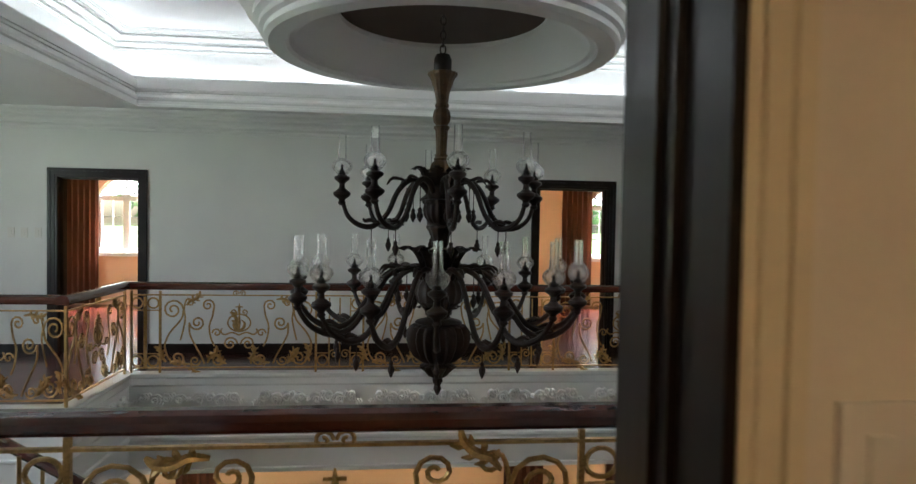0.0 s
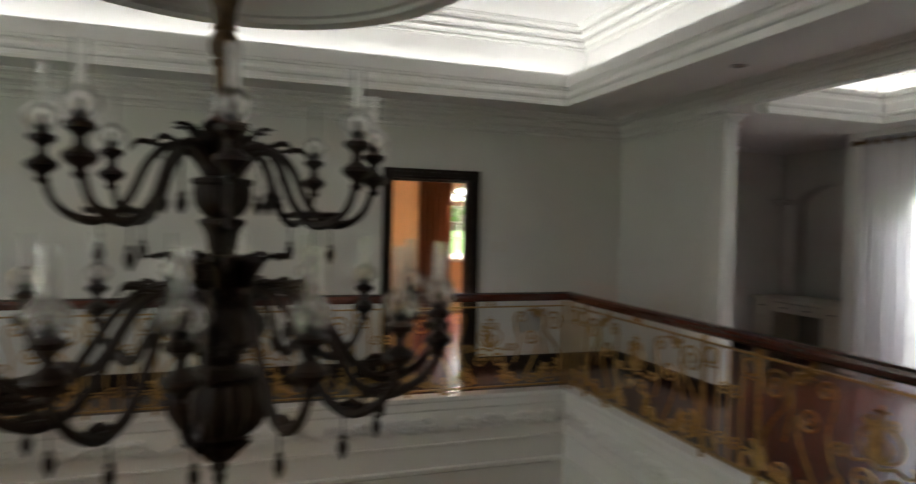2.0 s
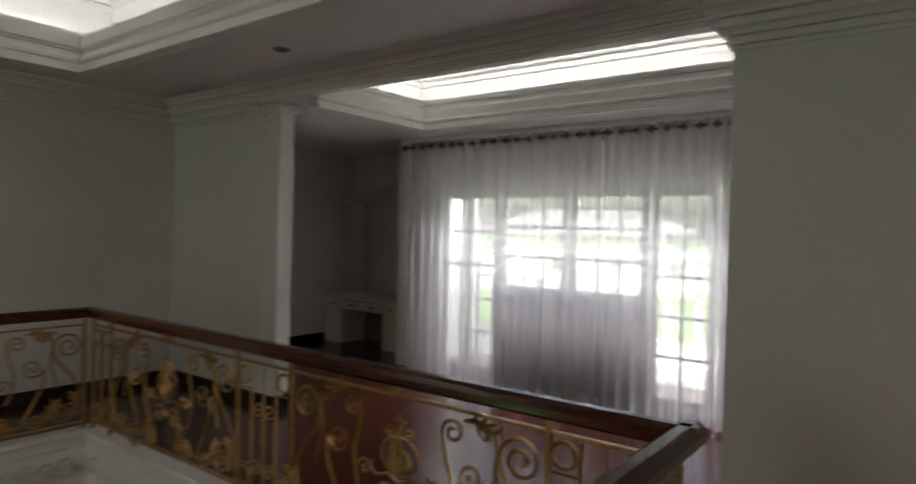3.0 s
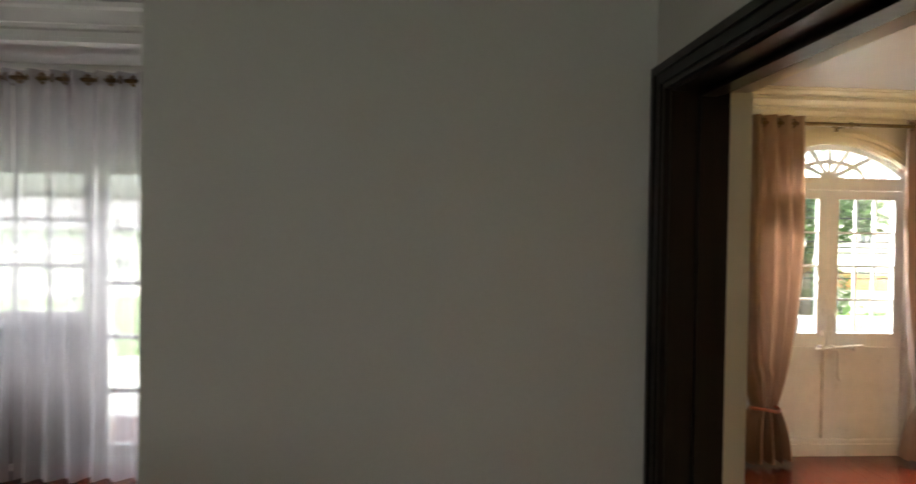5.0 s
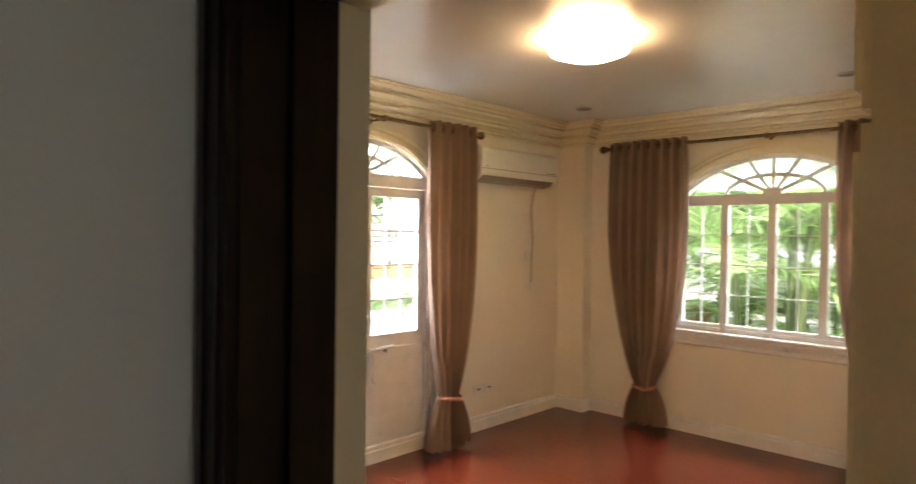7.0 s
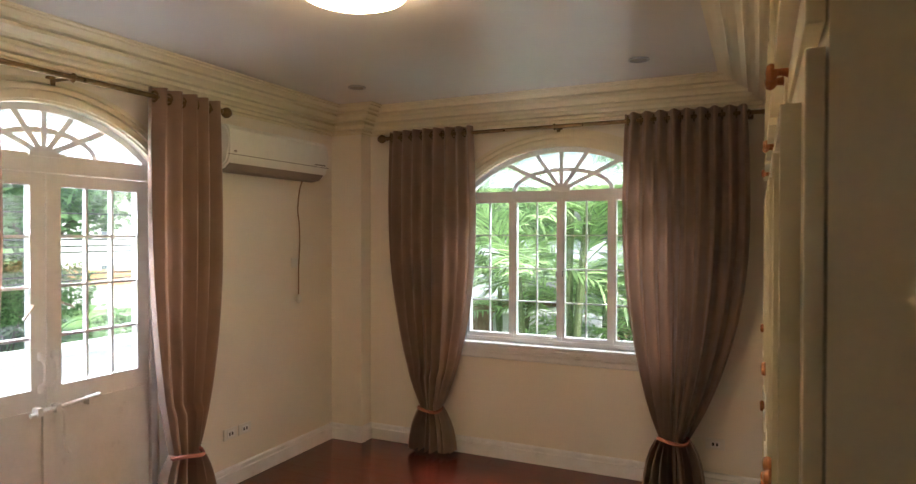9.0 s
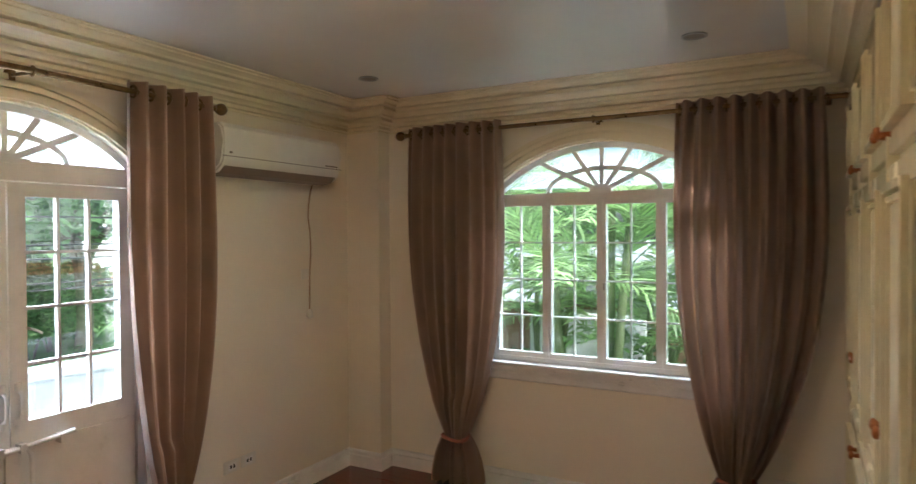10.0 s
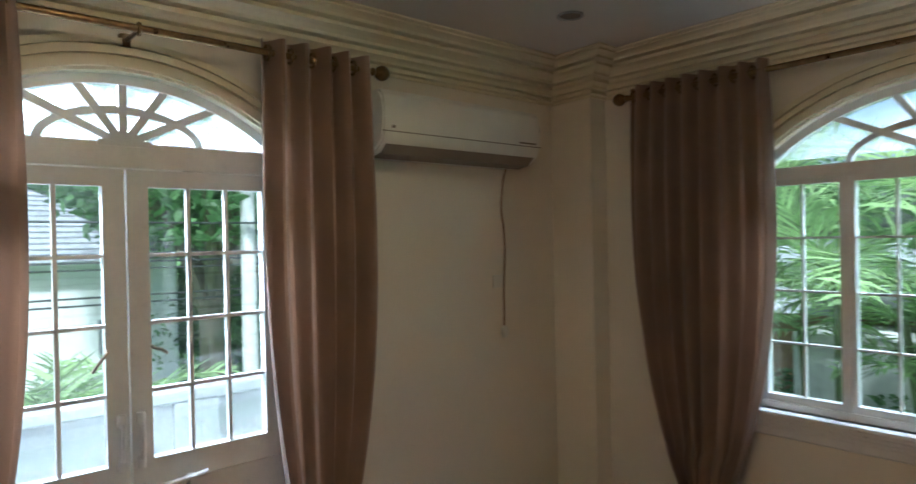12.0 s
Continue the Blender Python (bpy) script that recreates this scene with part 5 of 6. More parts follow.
# ---- curtains and rods ----
def curtain(m, u0, u1, tie_u, tie_z, z_rod, folds, label, seed):
    """A pleated curtain hung by eyelets and gathered by a tie; local x runs along the rod, -y into the room."""
    rnd = random.Random(seed)
    t = thing("curtain", m, label, "curtain", "bedroom curtains")
    cols, rows = folds * 10, 44
    z_top, z_bot, tie_hw, bot_hw = z_rod + 0.05, 0.035, 0.085, 0.195
    ph = [rnd.uniform(-1.1, 1.1) for _ in range(folds + 2)]
    am = [rnd.uniform(0.6, 1.3) for _ in range(folds + 2)]
    bm = bmesh.new()
    grid = []
    mid, hw0 = (u0 + u1) / 2, (u1 - u0) / 2
    for j in range(rows + 1):
        s = j / rows
        z = z_top + (z_bot - z_top) * s
        if z >= tie_z:
            q = (z_top - z) / (z_top - tie_z)
            e = q ** 4.2
            hw = hw0 * (1 + 0.06 * math.sin(math.pi * min(q * 1.3, 1))) * (1 - e) + tie_hw * e
            c = mid * (1 - q ** 3) + tie_u * q ** 3
            amp = 0.040 * (1 - 0.3 * e)
        else:
            q = (tie_z - z) / (tie_z - z_bot)
            hw = tie_hw + (bot_hw - tie_hw) * min(1, 1.5 * q ** 0.65 * (1 - 0.33 * q))
            c = tie_u
            amp = 0.03 + 0.035 * q ** 0.7
        row = []
        for i in range(cols + 1):
            u = i / cols
            k = u * folds
            f = int(k)
            phase = ph[f] * (1 - (k - f)) + ph[f + 1] * (k - f)
            a = am[f] * (1 - (k - f)) + am[f + 1] * (k - f)
            w = math.sin(2 * math.pi * k + phase * (0.3 + 1.6 * s))
            w = math.copysign(abs(w) ** 0.8, w)
            x = c + hw * (2 * u - 1) + 0.012 * s * math.sin(5 * k + 3 * s)
            y = amp * a * w + 0.05 * (1 - abs(2 * u - 1) ** 2) * (-1 if z < tie_z + 0.25 else -0.4)
            row.append(bm.verts.new((x, y, z)))
        grid.append(row)
    for a, b in zip(grid, grid[1:]):
        for i in range(cols):
            bm.faces.new((a[i], a[i + 1], b[i + 1], b[i]))
    bmesh.ops.solidify(bm, geom=list(bm.faces), thickness=0.004)
    part("cloth", bm, M_CURTAIN, t, smooth=True)
    bm = bmesh.new()
    tube(bm, [(tie_u + 0.094 * math.cos(a * math.pi / 14), -0.035 + 0.078 * math.sin(a * math.pi / 14), tie_z + 0.01 * math.sin(a * math.pi / 7)) for a in range(28)], 0.008, 6, 1.6, closed=True)
    part("tieback", bm, M_ROSE, t, "rose-coloured tieback", smooth=True)
    for i in range(2 * folds):
        x = u0 + (u1 - u0) * (i + 0.5) / (2 * folds)
        bm = bmesh.new()
        tube(bm, [(x, 0.028 * math.cos(a * math.pi / 8), z_rod + 0.028 * math.sin(a * math.pi / 8)) for a in range(16)], 0.006, 5, closed=True)
        part("eyelet", bm, M_BRASS, t)
    return t


def curtain_rod(m, length, brackets, wall_gap):
    t = thing("curtain_rod", m, "antique brass curtain rod with ball finials", "curtain rod", "curtain rods")
    bm = bmesh.new()
    tube(bm, [(0, 0, 0), (length, 0, 0)], 0.0135, 12)
    part("pole", bm, M_BRASS, t, smooth=True)
    for s, x in ((-1, 0), (1, length)):
        bm = lathe(bmesh.new(), [(0.014, -0.01), (0.018, 0.0), (0.012, 0.012), (0.022, 0.02), (0.033, 0.04), (0.033, 0.055), (0.022, 0.075), (0.012, 0.08), (0.005, 0.088)], 18)
        part("finial", bm, M_BRASS, t, smooth=True).matrix_local = pose(x, 0, 0, 0, 90 * s, 0)
    for x in brackets:
        bm = bmesh.new()
        tube(bm, [(x, wall_gap, 0.0), (x, 0.02, -0.005), (x, 0.0, -0.018)], 0.008, 8)
        tube(bm, [(x, 0.017 * math.cos(a * math.pi / 8), 0.017 * math.sin(a * math.pi / 8)) for a in range(16)], 0.006, 6, closed=True)
        lathe(bm, [(0.022, -0.022), (0.024, 0.0), (0.022, 0.022)], 12, (x, wall_gap - 0.008, 0))
        part("bracket", bm, M_BRASS, t, smooth=True)
    return t


ROD_Z = 2.41
ME, MS = pose(6.75, -1.56, 0, 0, 0, -90), pose(5.06, -3.87, 0, 0, 0, 180)
curtain_rod(ME @ pose(-0.93, 0, ROD_Z), 1.86, (0.93,), 0.18)
curtain_rod(MS @ pose(-1.35, 0, ROD_Z), 2.66, (0.06, 1.35, 2.58), 0.13)
curtain(ME, 0.43, 0.90, 0.64, 0.41, ROD_Z, 5, "taupe full-length curtain gathered by a tieback beside the french doors", 3)
curtain(ME, -0.88, -0.34, -0.60, 0.41, ROD_Z, 5, "taupe full-length curtain gathered by a tieback near the doorway", 4)
curtain(MS, -1.33, -0.62, -0.95, 0.35, ROD_Z, 8, "taupe full-length curtain gathered by a tieback beside the corner", 5)
curtain(MS, 0.48, 1.22, 0.80, 0.35, ROD_Z, 9, "taupe full-length curtain gathered by a tieback beside the wardrobe", 6)

# ---- air conditioner ----
ac = thing("air_conditioner", pose(EX, -3.0, 2.06, 0, 0, -90), "white wall-mounted split air conditioner", "air conditioner")
prof = [(0.0, 0.0), (-0.10, 0.0), (-0.17, 0.012), (-0.215, 0.045), (-0.232, 0.09), (-0.236, 0.18), (-0.228, 0.25), (-0.20, 0.278), (0.0, 0.282)]
bm = prism(bmesh.new(), [(-0.50, y, z) for y, z in prof], (1.0, 0, 0))
bmesh.ops.bevel(bm, geom=[e for e in bm.edges if abs(e.verts[0].co.x - e.verts[1].co.x) < 0.01], offset=0.012, segments=2, affect="EDGES")
part("body", bm, M_PLASTIC, ac, smooth=True)
bm = prism(bmesh.new(), [(-0.47, -0.105, -0.004), (-0.47, -0.172, 0.008), (-0.47, -0.212, 0.042), (-0.47, -0.218, 0.040), (-0.47, -0.178, 0.003), (-0.47, -0.108, -0.010)], (0.93, 0, 0))
part("louver", bm, M_GREYPLASTIC, ac, "grey-brown air louver")
part("panel_seam", new_box(-0.497, -0.2385, 0.092, 0.497, -0.228, 0.0955), M_GREYPLASTIC, ac)
part("logo", new_box(-0.452, -0.2375, 0.108, -0.436, -0.2335, 0.12), M_GREYPLASTIC, ac)
part("model_mark", new_box(0.34, -0.2375, 0.105, 0.46, -0.2335, 0.113), M_GREYPLASTIC, ac)
part("side_bracket", new_box(-0.535, -0.15, 0.01, -0.503, -0.001, 0.27, bevel=0.012), M_PLASTIC, ac)
cord = thing("power_cord", pose(EX, -3.42, 0, 0, 0, -90), "thin tan power cord hanging from the air conditioner", "power cord")
bm = bmesh.new()
tube(bm, smooth_line([(0.0, -0.06, 2.07), (0.0, -0.03, 2.0), (-0.01, -0.02, 1.85), (0.008, -0.018, 1.74), (0.012, -0.02, 1.6), (0.004, -0.016, 1.42), (0.0, -0.018, 1.28), (-0.004, -0.02, 1.2)]), 0.005, 6)
part("cable", bm, M_TAN, cord, smooth=True)
part("plug", lathe(bmesh.new(), [(0.012, -0.045), (0.022, -0.03), (0.022, 0.0), (0.008, 0.02)], 12, (-0.004, -0.022, 1.19)), M_PLASTIC, cord, "white plug", smooth=True)
blank = thing("socket_plate", pose(EX, -3.40, 1.45, 0, 0, -90), "small blank white wall plate behind the cord", "wall plate")
part("plate", new_box(-0.045, -0.007, -0.035, 0.03, 0, 0.035, bevel=0.002), M_PLASTIC, blank)


def outlet(m, label):
    t = thing("wall_outlet", m, label, "outlet", "outlets")
    part("plate", new_box(-0.058, -0.009, -0.036, 0.058, 0, 0.036, bevel=0.003), M_PLASTIC, t)
    part("socket", new_box(-0.03, -0.012, -0.022, 0.03, -0.008, 0.022, bevel=0.002), M_WHITE, t)
    for u in (-0.012, 0.012):
        part("slot", new_box(u - 0.006, -0.0135, -0.010, u + 0.006, -0.0115, 0.010), M_BLACK, t)
    return t


outlet(pose(EX, -2.74, 0.345, 0, 0, -90), "white wall outlet above the baseboard")
outlet(pose(EX, -2.87, 0.345, 0, 0, -90), "white wall outlet above the baseboard")
outlet(pose(4.02, SY, 0.31, 0, 0, 180), "white wall outlet beside the wardrobe")


# ---- lamps ----
def ceiling_lamp(x, y, label, glow=M_LAMP):
    t = thing("ceiling_lamp", pose(x, y, RC), label, "ceiling lamp", "ceiling lamps")
    part("base", lathe(bmesh.new(), [(0.14, 0.0), (0.145, -0.02), (0.13, -0.026)], 48), M_WHITE, t, smooth=True)
    part("diffuser", lathe(bmesh.new(), [(0.138, -0.022), (0.188, -0.034), (0.207, -0.052), (0.196, -0.078), (0.13, -0.102), (0.02, -0.112)], 48), glow, t, "glowing warm white glass diffuser", smooth=True)
    return t


ceiling_lamp(5.17, -1.60, "round warm glowing ceiling lamp")
ceiling_lamp(-4.6, 10.3, "round warm glowing ceiling lamp")
ceiling_lamp(3.0, 10.3, "round warm glowing ceiling lamp")
ceiling_lamp(-0.1, -2.5, "round warm glowing ceiling lamp", M_LAMP_DIM)
downlight(6.21, -3.16, RC)
downlight(4.387, -3.25, RC)

# ---- built-in wardrobe ----
def wardrobe_door(parent, y0, y1, z0, z1, knob):
    """A door with a raised moulded panel, in the plane x = 0 and facing +x."""
    d = part("door", new_box(-0.004, y0, z0, 0.020, y1, z1, bevel=0.003), M_CABINET, parent)
    bm = bmesh.new()
    iy0, iy1, iz0, iz1 = y0 + 0.055, y1 - 0.055, z0 + 0.06, z1 - 0.06
    for g, t0, wd in ((0.0, 0.046, 0.020), (0.030, 0.036, 0.014)):
        box(bm, 0.018, iy0 + g, iz0 + g, t0, iy0 + g + wd, iz1 - g)
        box(bm, 0.018, iy1 - g - wd, iz0 + g, t0, iy1 - g, iz1 - g)
        box(bm, 0.018, iy0 + g + wd, iz0 + g, t0, iy1 - g - wd, iz0 + g + wd)
        box(bm, 0.018, iy0 + g + wd, iz1 - g - wd, t0, iy1 - g - wd, iz1 - g)
    part("panel_moulding", bm, M_CABINET, d)
    part("panel", new_box(0.018, iy0 + 0.05, iz0 + 0.05, 0.028, iy1 - 0.05, iz1 - 0.05, bevel=0.006), M_CABINET, d)
    k = part("knob", lathe(bmesh.new(), [(0.014, 0.0), (0.010, 0.006), (0.008, 0.018), (0.016, 0.024), (0.019, 0.032), (0.014, 0.04), (0.004, 0.043)], 16), M_COPPER, d, "amber lacquered knob", smooth=True)
    k.matrix_local = pose(0.020, knob[0], knob[1], 0, 90, 0)
    return d


BAY = 0.58
for i in range(6):
    u = thing("wardrobe_unit", pose(3.70, -0.47 - BAY * (i + 1), 0), "ivory lacquered built-in wardrobe with raised panels, closed", "wardrobe", "wardrobe units")
    bm = bmesh.new()
    box(bm, -0.57, 0.001, 0.0, -0.006, BAY - 0.001, 2.46)
    part("carcass", bm, M_CABINET, u)
    part("plinth", new_box(-0.006, 0.001, 0.0, 0.008, BAY - 0.001, 0.09), M_CABINET, u)
    part("divider", new_box(-0.006, -0.014, 0.09, 0.026, 0.014, 2.44, bevel=0.004), M_CABINET, u)
    left = i % 2 == 0
    ky = 0.045 if left else BAY - 0.045
    wardrobe_door(u, 0.018, BAY - 0.018, 0.10, 0.80, (ky, 0.74))
    part("mid_rail", new_box(-0.006, 0.016, 0.805, 0.012, BAY - 0.016, 0.875), M_CABINET, u)
    wardrobe_door(u, 0.018, BAY - 0.018, 0.88, 1.90, (ky, 1.16))
    wardrobe_door(u, 0.018, BAY - 0.018, 1.93, 2.43, (ky, 1.99))

# window on the stairs, unseen; added to bring daylight into the hall
stw = thing("window_stairs", pose(-6.06, 4.0, 0, 0, 0, 90), "plain white stair window, unseen, added to let light in", "window", kind="structure")
for u in (-1.2, 0.0):
    casement(stw, u, u + 1.2, 0.6, 2.4, 2, 3, M_WHITE, stile=0.06, bottom=0.06, topw=0.06, muntin=0.02)

# ---- rooms beyond the gallery ----
far_open = tuple((6.6 - b, 6.6 - a, 0.95, 1.95, 0.38) for a, b in ((-5.25, -4.25), (3.85, 4.85)))
wall("wall_far_rooms_north", (6.6, 12.2), (-8.2, 12.2), -0.2, -0.02, 2.8, (M_PEACH, M_PEACH), far_open, "peach bedroom wall with arched windows")
slab_object("wall_far_rooms_west", -8.4, FARY, 0, -8.2, 12.4, 2.8, M_PEACH, "plain peach wall", "wall")
slab_object("wall_far_rooms_middle", -0.6, FARY + 0.2, 0, -0.4, 12.2, 2.8, M_PEACH, "plain peach wall", "wall")
slab_object("wall_far_rooms_east", 6.6, FARY + 0.9, 0, 6.8, 12.4, 2.8, M_PEACH, "plain peach wall", "wall")
slab_object("wall_far_rooms_south", 4.6, 8.72, 0, 6.8, 8.9, 2.8, M_PEACH, "plain peach wall", "wall")
for x, c0 in ((-4.75, -5.75), (4.35, 3.30)):
    w = thing("window_far", pose(x, 12.23, 0), "white arched window in a peach bedroom", "window", kind="structure")
    bm = bmesh.new()
    box(bm, -0.5, 0, 0.95, -0.46, 0.05, 1.95)
    box(bm, 0.46, 0, 0.95, 0.5, 0.05, 1.95)
    box(bm, -0.46, 0, 1.92, 0.46, 0.05, 1.97)
    box(bm, -0.025, 0, 0.95, 0.025, 0.05, 1.92)
    box(bm, -0.46, 0, 0.95, 0.46, 0.05, 0.99)
    part("frame", bm, M_WHITE, w)
    fanlight(w, 0.5, 1.95, 0.38, 1.96, M_WHITE, inner=(0.26, 0.17))
    for a, b in ((-0.46, -0.025), (0.025, 0.46)):
        casement(w, a, b, 0.99, 1.92, 2, 3, M_WHITE, stile=0.03, bottom=0.03, topw=0.03)
    part("sill", new_box(-0.56, -0.09, 0.88, 0.56, -0.03, 0.95, bevel=0.01), M_WHITE, w)
    t = thing("curtain", pose(c0, 12.05, 0), "dark brown full-length curtain beside an arched window", "curtain", "brown curtains")
    bm = bmesh.new()
    rows = [[bm.verts.new((0.6 * k / 50, 0.035 * math.sin(k * 0.75) * (0.8 + 0.2 * j), z)) for k in range(51)] for j, z in enumerate((0.04, 1.2, 2.42))]
    for a, b in zip(rows, rows[1:]):
        for k in range(50):
            bm.faces.new((a[k], a[k + 1], b[k + 1], b[k]))
    bmesh.ops.solidify(bm, geom=list(bm.faces), thickness=0.005)
    part("cloth", bm, M_BROWNCURTAIN, t, smooth=True)

# ---- lounge window, sheers, desk ----
lw = thing("window_lounge", pose(6.80, 4.25, 0, 0, 0, -90), "wide white glazed doors and windows of the lounge", "window", kind="structure")
spans = [(-1.75, -1.0, 0.06), (-0.98, -0.19, 0.95), (-0.17, 0.62, 0.95), (0.64, 1.22, 0.06), (1.24, 1.85, 0.06), (1.87, 2.55, 0.06)]
for a, b, z0 in spans:
    casement(lw, a, b, z0, 2.02, 3 if b - a > 0.6 else 2, 3 if z0 > 0.5 else 5, M_WHITE, stile=0.07, bottom=0.09, topw=0.07, muntin=0.03, name="glazed_leaf")
part("header", new_box(-1.75, 0.0, 2.022, 2.55, 0.06, 2.13), M_WHITE, lw)
# low wall in one dark grey, darker than the wall round it
part("low_wall", new_box(-0.98, -0.06, 0.05, 0.62, 0.1, 0.945), M_GREYPANEL, lw, "grey low wall panel under the lounge window")


def sheer(m, u0, u1, z_rod, label, seed):
    rnd = random.Random(seed)
    t = thing("sheer_curtain", m, label, "curtain", "sheer curtains")
    folds = int((u1 - u0) / 0.13)
    cols = folds * 8
    bm = bmesh.new()
    amp = [rnd.uniform(0.6, 1.3) for _ in range(folds + 2)]
    grid = []
    for j in range(9):
        z = z_rod + 0.05 + (0.04 - z_rod - 0.05) * j / 8
        row = []
        for i in range(cols + 1):
            k = i / 8
            f = int(k)
            a = amp[f] * (1 - k + f) + amp[f + 1] * (k - f)
            row.append(bm.verts.new((u0 + (u1 - u0) * i / cols + 0.01 * math.sin(k * 2.1 + j), 0.036 * a * math.sin(2 * math.pi * k) * (1 + 0.04 * j), z)))
        grid.append(row)
    for a, b in zip(grid, grid[1:]):
        for i in range(cols):
            bm.faces.new((a[i], a[i + 1], b[i + 1], b[i]))
    part("voile", bm, M_SHEER, t, smooth=True)
    bm = bmesh.new()
    top = [(u0 + (u1 - u0) * i / cols + 0.01 * math.sin(i / 8 * 2.1), 0.036 * (amp[int(i / 8)] * (1 - i / 8 + int(i / 8)) + amp[int(i / 8) + 1] * (i / 8 - int(i / 8))) * math.sin(2 * math.pi * i / 8)) for i in range(cols + 1)]
    vs = [[bm.verts.new((x, y - 0.003, z)) for x, y in top] for z in (z_rod + 0.052, z_rod - 0.05)]
    for i in range(cols):
        bm.faces.new((vs[0][i], vs[0][i + 1], vs[1][i + 1], vs[1][i]))
    bmesh.ops.solidify(bm, geom=list(bm.faces), thickness=0.002)
    part("heading_tape", bm, M_SHEER, t, "dense white heading tape", smooth=True)
    for i in range(2 * folds):
        x = u0 + (u1 - u0) * (i + 0.5) / (2 * folds)
        bm = bmesh.new()
        tube(bm, [(x, 0.03 * math.cos(a * math.pi / 7), z_rod + 0.03 * math.sin(a * math.pi / 7)) for a in range(14)], 0.008, 5, closed=True)
        part("eyelet", bm, M_BRASS, t)
    return t


ML = pose(6.47, 4.25, 0, 0, 0, -90)
curtain_rod(ML @ pose(-2.02, 0, 2.50), 4.5, (0.1, 2.2, 4.3), 0.27)
sheer(ML, -1.99, 0.30, 2.50, "white sheer voile curtain over the lounge window", 21)
sheer(ML, 0.30, 2.45, 2.50, "white sheer voile curtain over the lounge window", 22)

desk = thing("desk", pose(7.25, 7.45, -0.001, 0, 0, 0), "cream built-in writing desk with a knee hole", "desk")
part("top", new_box(-0.03, -0.45, 0.62, 0.69, 1.04, 0.66, bevel=0.006), M_CREAM, desk)
for y0, y1 in ((0.68, 1.02), (-0.43, -0.1)):
    p = part("pedestal", new_box(0.0, y0, 0.0, 0.48, y1, 0.62, bevel=0.004), M_CREAM, desk)
    for z0, z1 in ((0.42, 0.58), (0.06, 0.40)):
        dr = part("drawer", new_box(-0.014, y0 + 0.025, z0, 0.002, y1 - 0.025, z1, bevel=0.004), M_CREAM, p)
part("centre_drawer", new_box(-0.01, -0.08, 0.48, 0.46, 0.66, 0.60, bevel=0.004), M_CREAM, desk)
for y in (-0.26, 0.1, 0.48, 0.85):
    part("pull", new_box(-0.03, y - 0.035, 0.535, -0.012, y + 0.035, 0.55, bevel=0.003), M_BRASS, desk)
part("back_panel", new_box(0.46, -0.1, 0.0, 0.48, 0.68, 0.62), M_GREYPLASTIC, desk)
br = thing("corner_shelf", pose(7.75, 8.38, 1.98), "small off-white moulded shelf at the niche arch", "shelf")
part("ledge", new_box(-0.22, -0.1, 0.0, 0.0, 0.12, 0.03, bevel=0.006), M_HALL, br)
part("corbel", new_box(-0.15, -0.08, -0.04, 0.0, 0.12, 0.0, bevel=0.006), M_HALL, br)


# ---- outdoors ----
GZ = -3.1


def leaf_material(name, color, vary=0.45, through=0.35):
    m = bpy.data.materials.new(name)
    m.use_nodes = True
    nt = m.node_tree
    p = nt.nodes["Principled BSDF"]
    geo = nt.nodes.new("ShaderNodeNewGeometry")
    rg = nt.nodes.new("ShaderNodeMapRange")
    rg.inputs[3].default_value, rg.inputs[4].default_value = 1 - vary, 1 + vary
    nt.links.new(geo.outputs["Random Per Island"], rg.inputs[0])
    sc = nt.nodes.new("ShaderNodeVectorMath")
    sc.operation = "SCALE"
    sc.inputs[0].default_value = color
    nt.links.new(rg.outputs[0], sc.inputs["Scale"])
    nt.links.new(sc.outputs[0], p.inputs["Base Color"])
    p.inputs["Roughness"].default_value = 0.45
    tl = nt.nodes.new("ShaderNodeBsdfTranslucent")
    nt.links.new(sc.outputs[0], tl.inputs[0])
    mx = nt.nodes.new("ShaderNodeMixShader")
    mx.inputs[0].default_value = through
    nt.links.new(p.outputs[0], mx.inputs[1])
    nt.links.new(tl.outputs[0], mx.inputs[2])
    nt.links.new(mx.outputs[0], nt.nodes["Material Output"].inputs[0])
    return m


M_PALM = leaf_material("palm_leaf", (0.30, 0.43, 0.18), vary=0.6, through=0.5)
M_LEAF = leaf_material("tree_leaf", (0.18, 0.30, 0.13), vary=0.6, through=0.5)
M_BUSH = leaf_material("bush_leaf", (0.13, 0.23, 0.09), vary=0.55, through=0.5)
M_TRUNK = material("grey_bark", (0.17, 0.14, 0.11), 0.9, scale=6, vary=0.25, bump=0.1, bump_scale=30)
M_CANE = material("green_palm_stem", (0.10, 0.12, 0.05), 0.6, scale=8, vary=0.25, bump=0.05, bump_scale=20)
M_GRASS = material("grass_ground", (0.13, 0.24, 0.07), 0.95, scale=0.6, vary=0.25, bump=0.1, bump_scale=20)
M_RENDER = material("white_rendered_wall", (0.76, 0.76, 0.74), 0.7, scale=2, vary=0.06, bump=0.03)
# the white parapet's render, toned down to offset the strong sun on it
M_PARAPET = material("toned_down_render", (0.44, 0.44, 0.43), 0.8, scale=3, vary=0.12, bump=0.04)
M_STAINED = material("rain_stained_render", (0.55, 0.55, 0.53), 0.85, scale=1.2, vary=0.32, bump=0.03, stretch=(1, 1, 0.4))
M_BRICK = material("brown_brick_wall", (0.30, 0.17, 0.11), 0.85, scale=6, vary=0.2, bump=0.06)
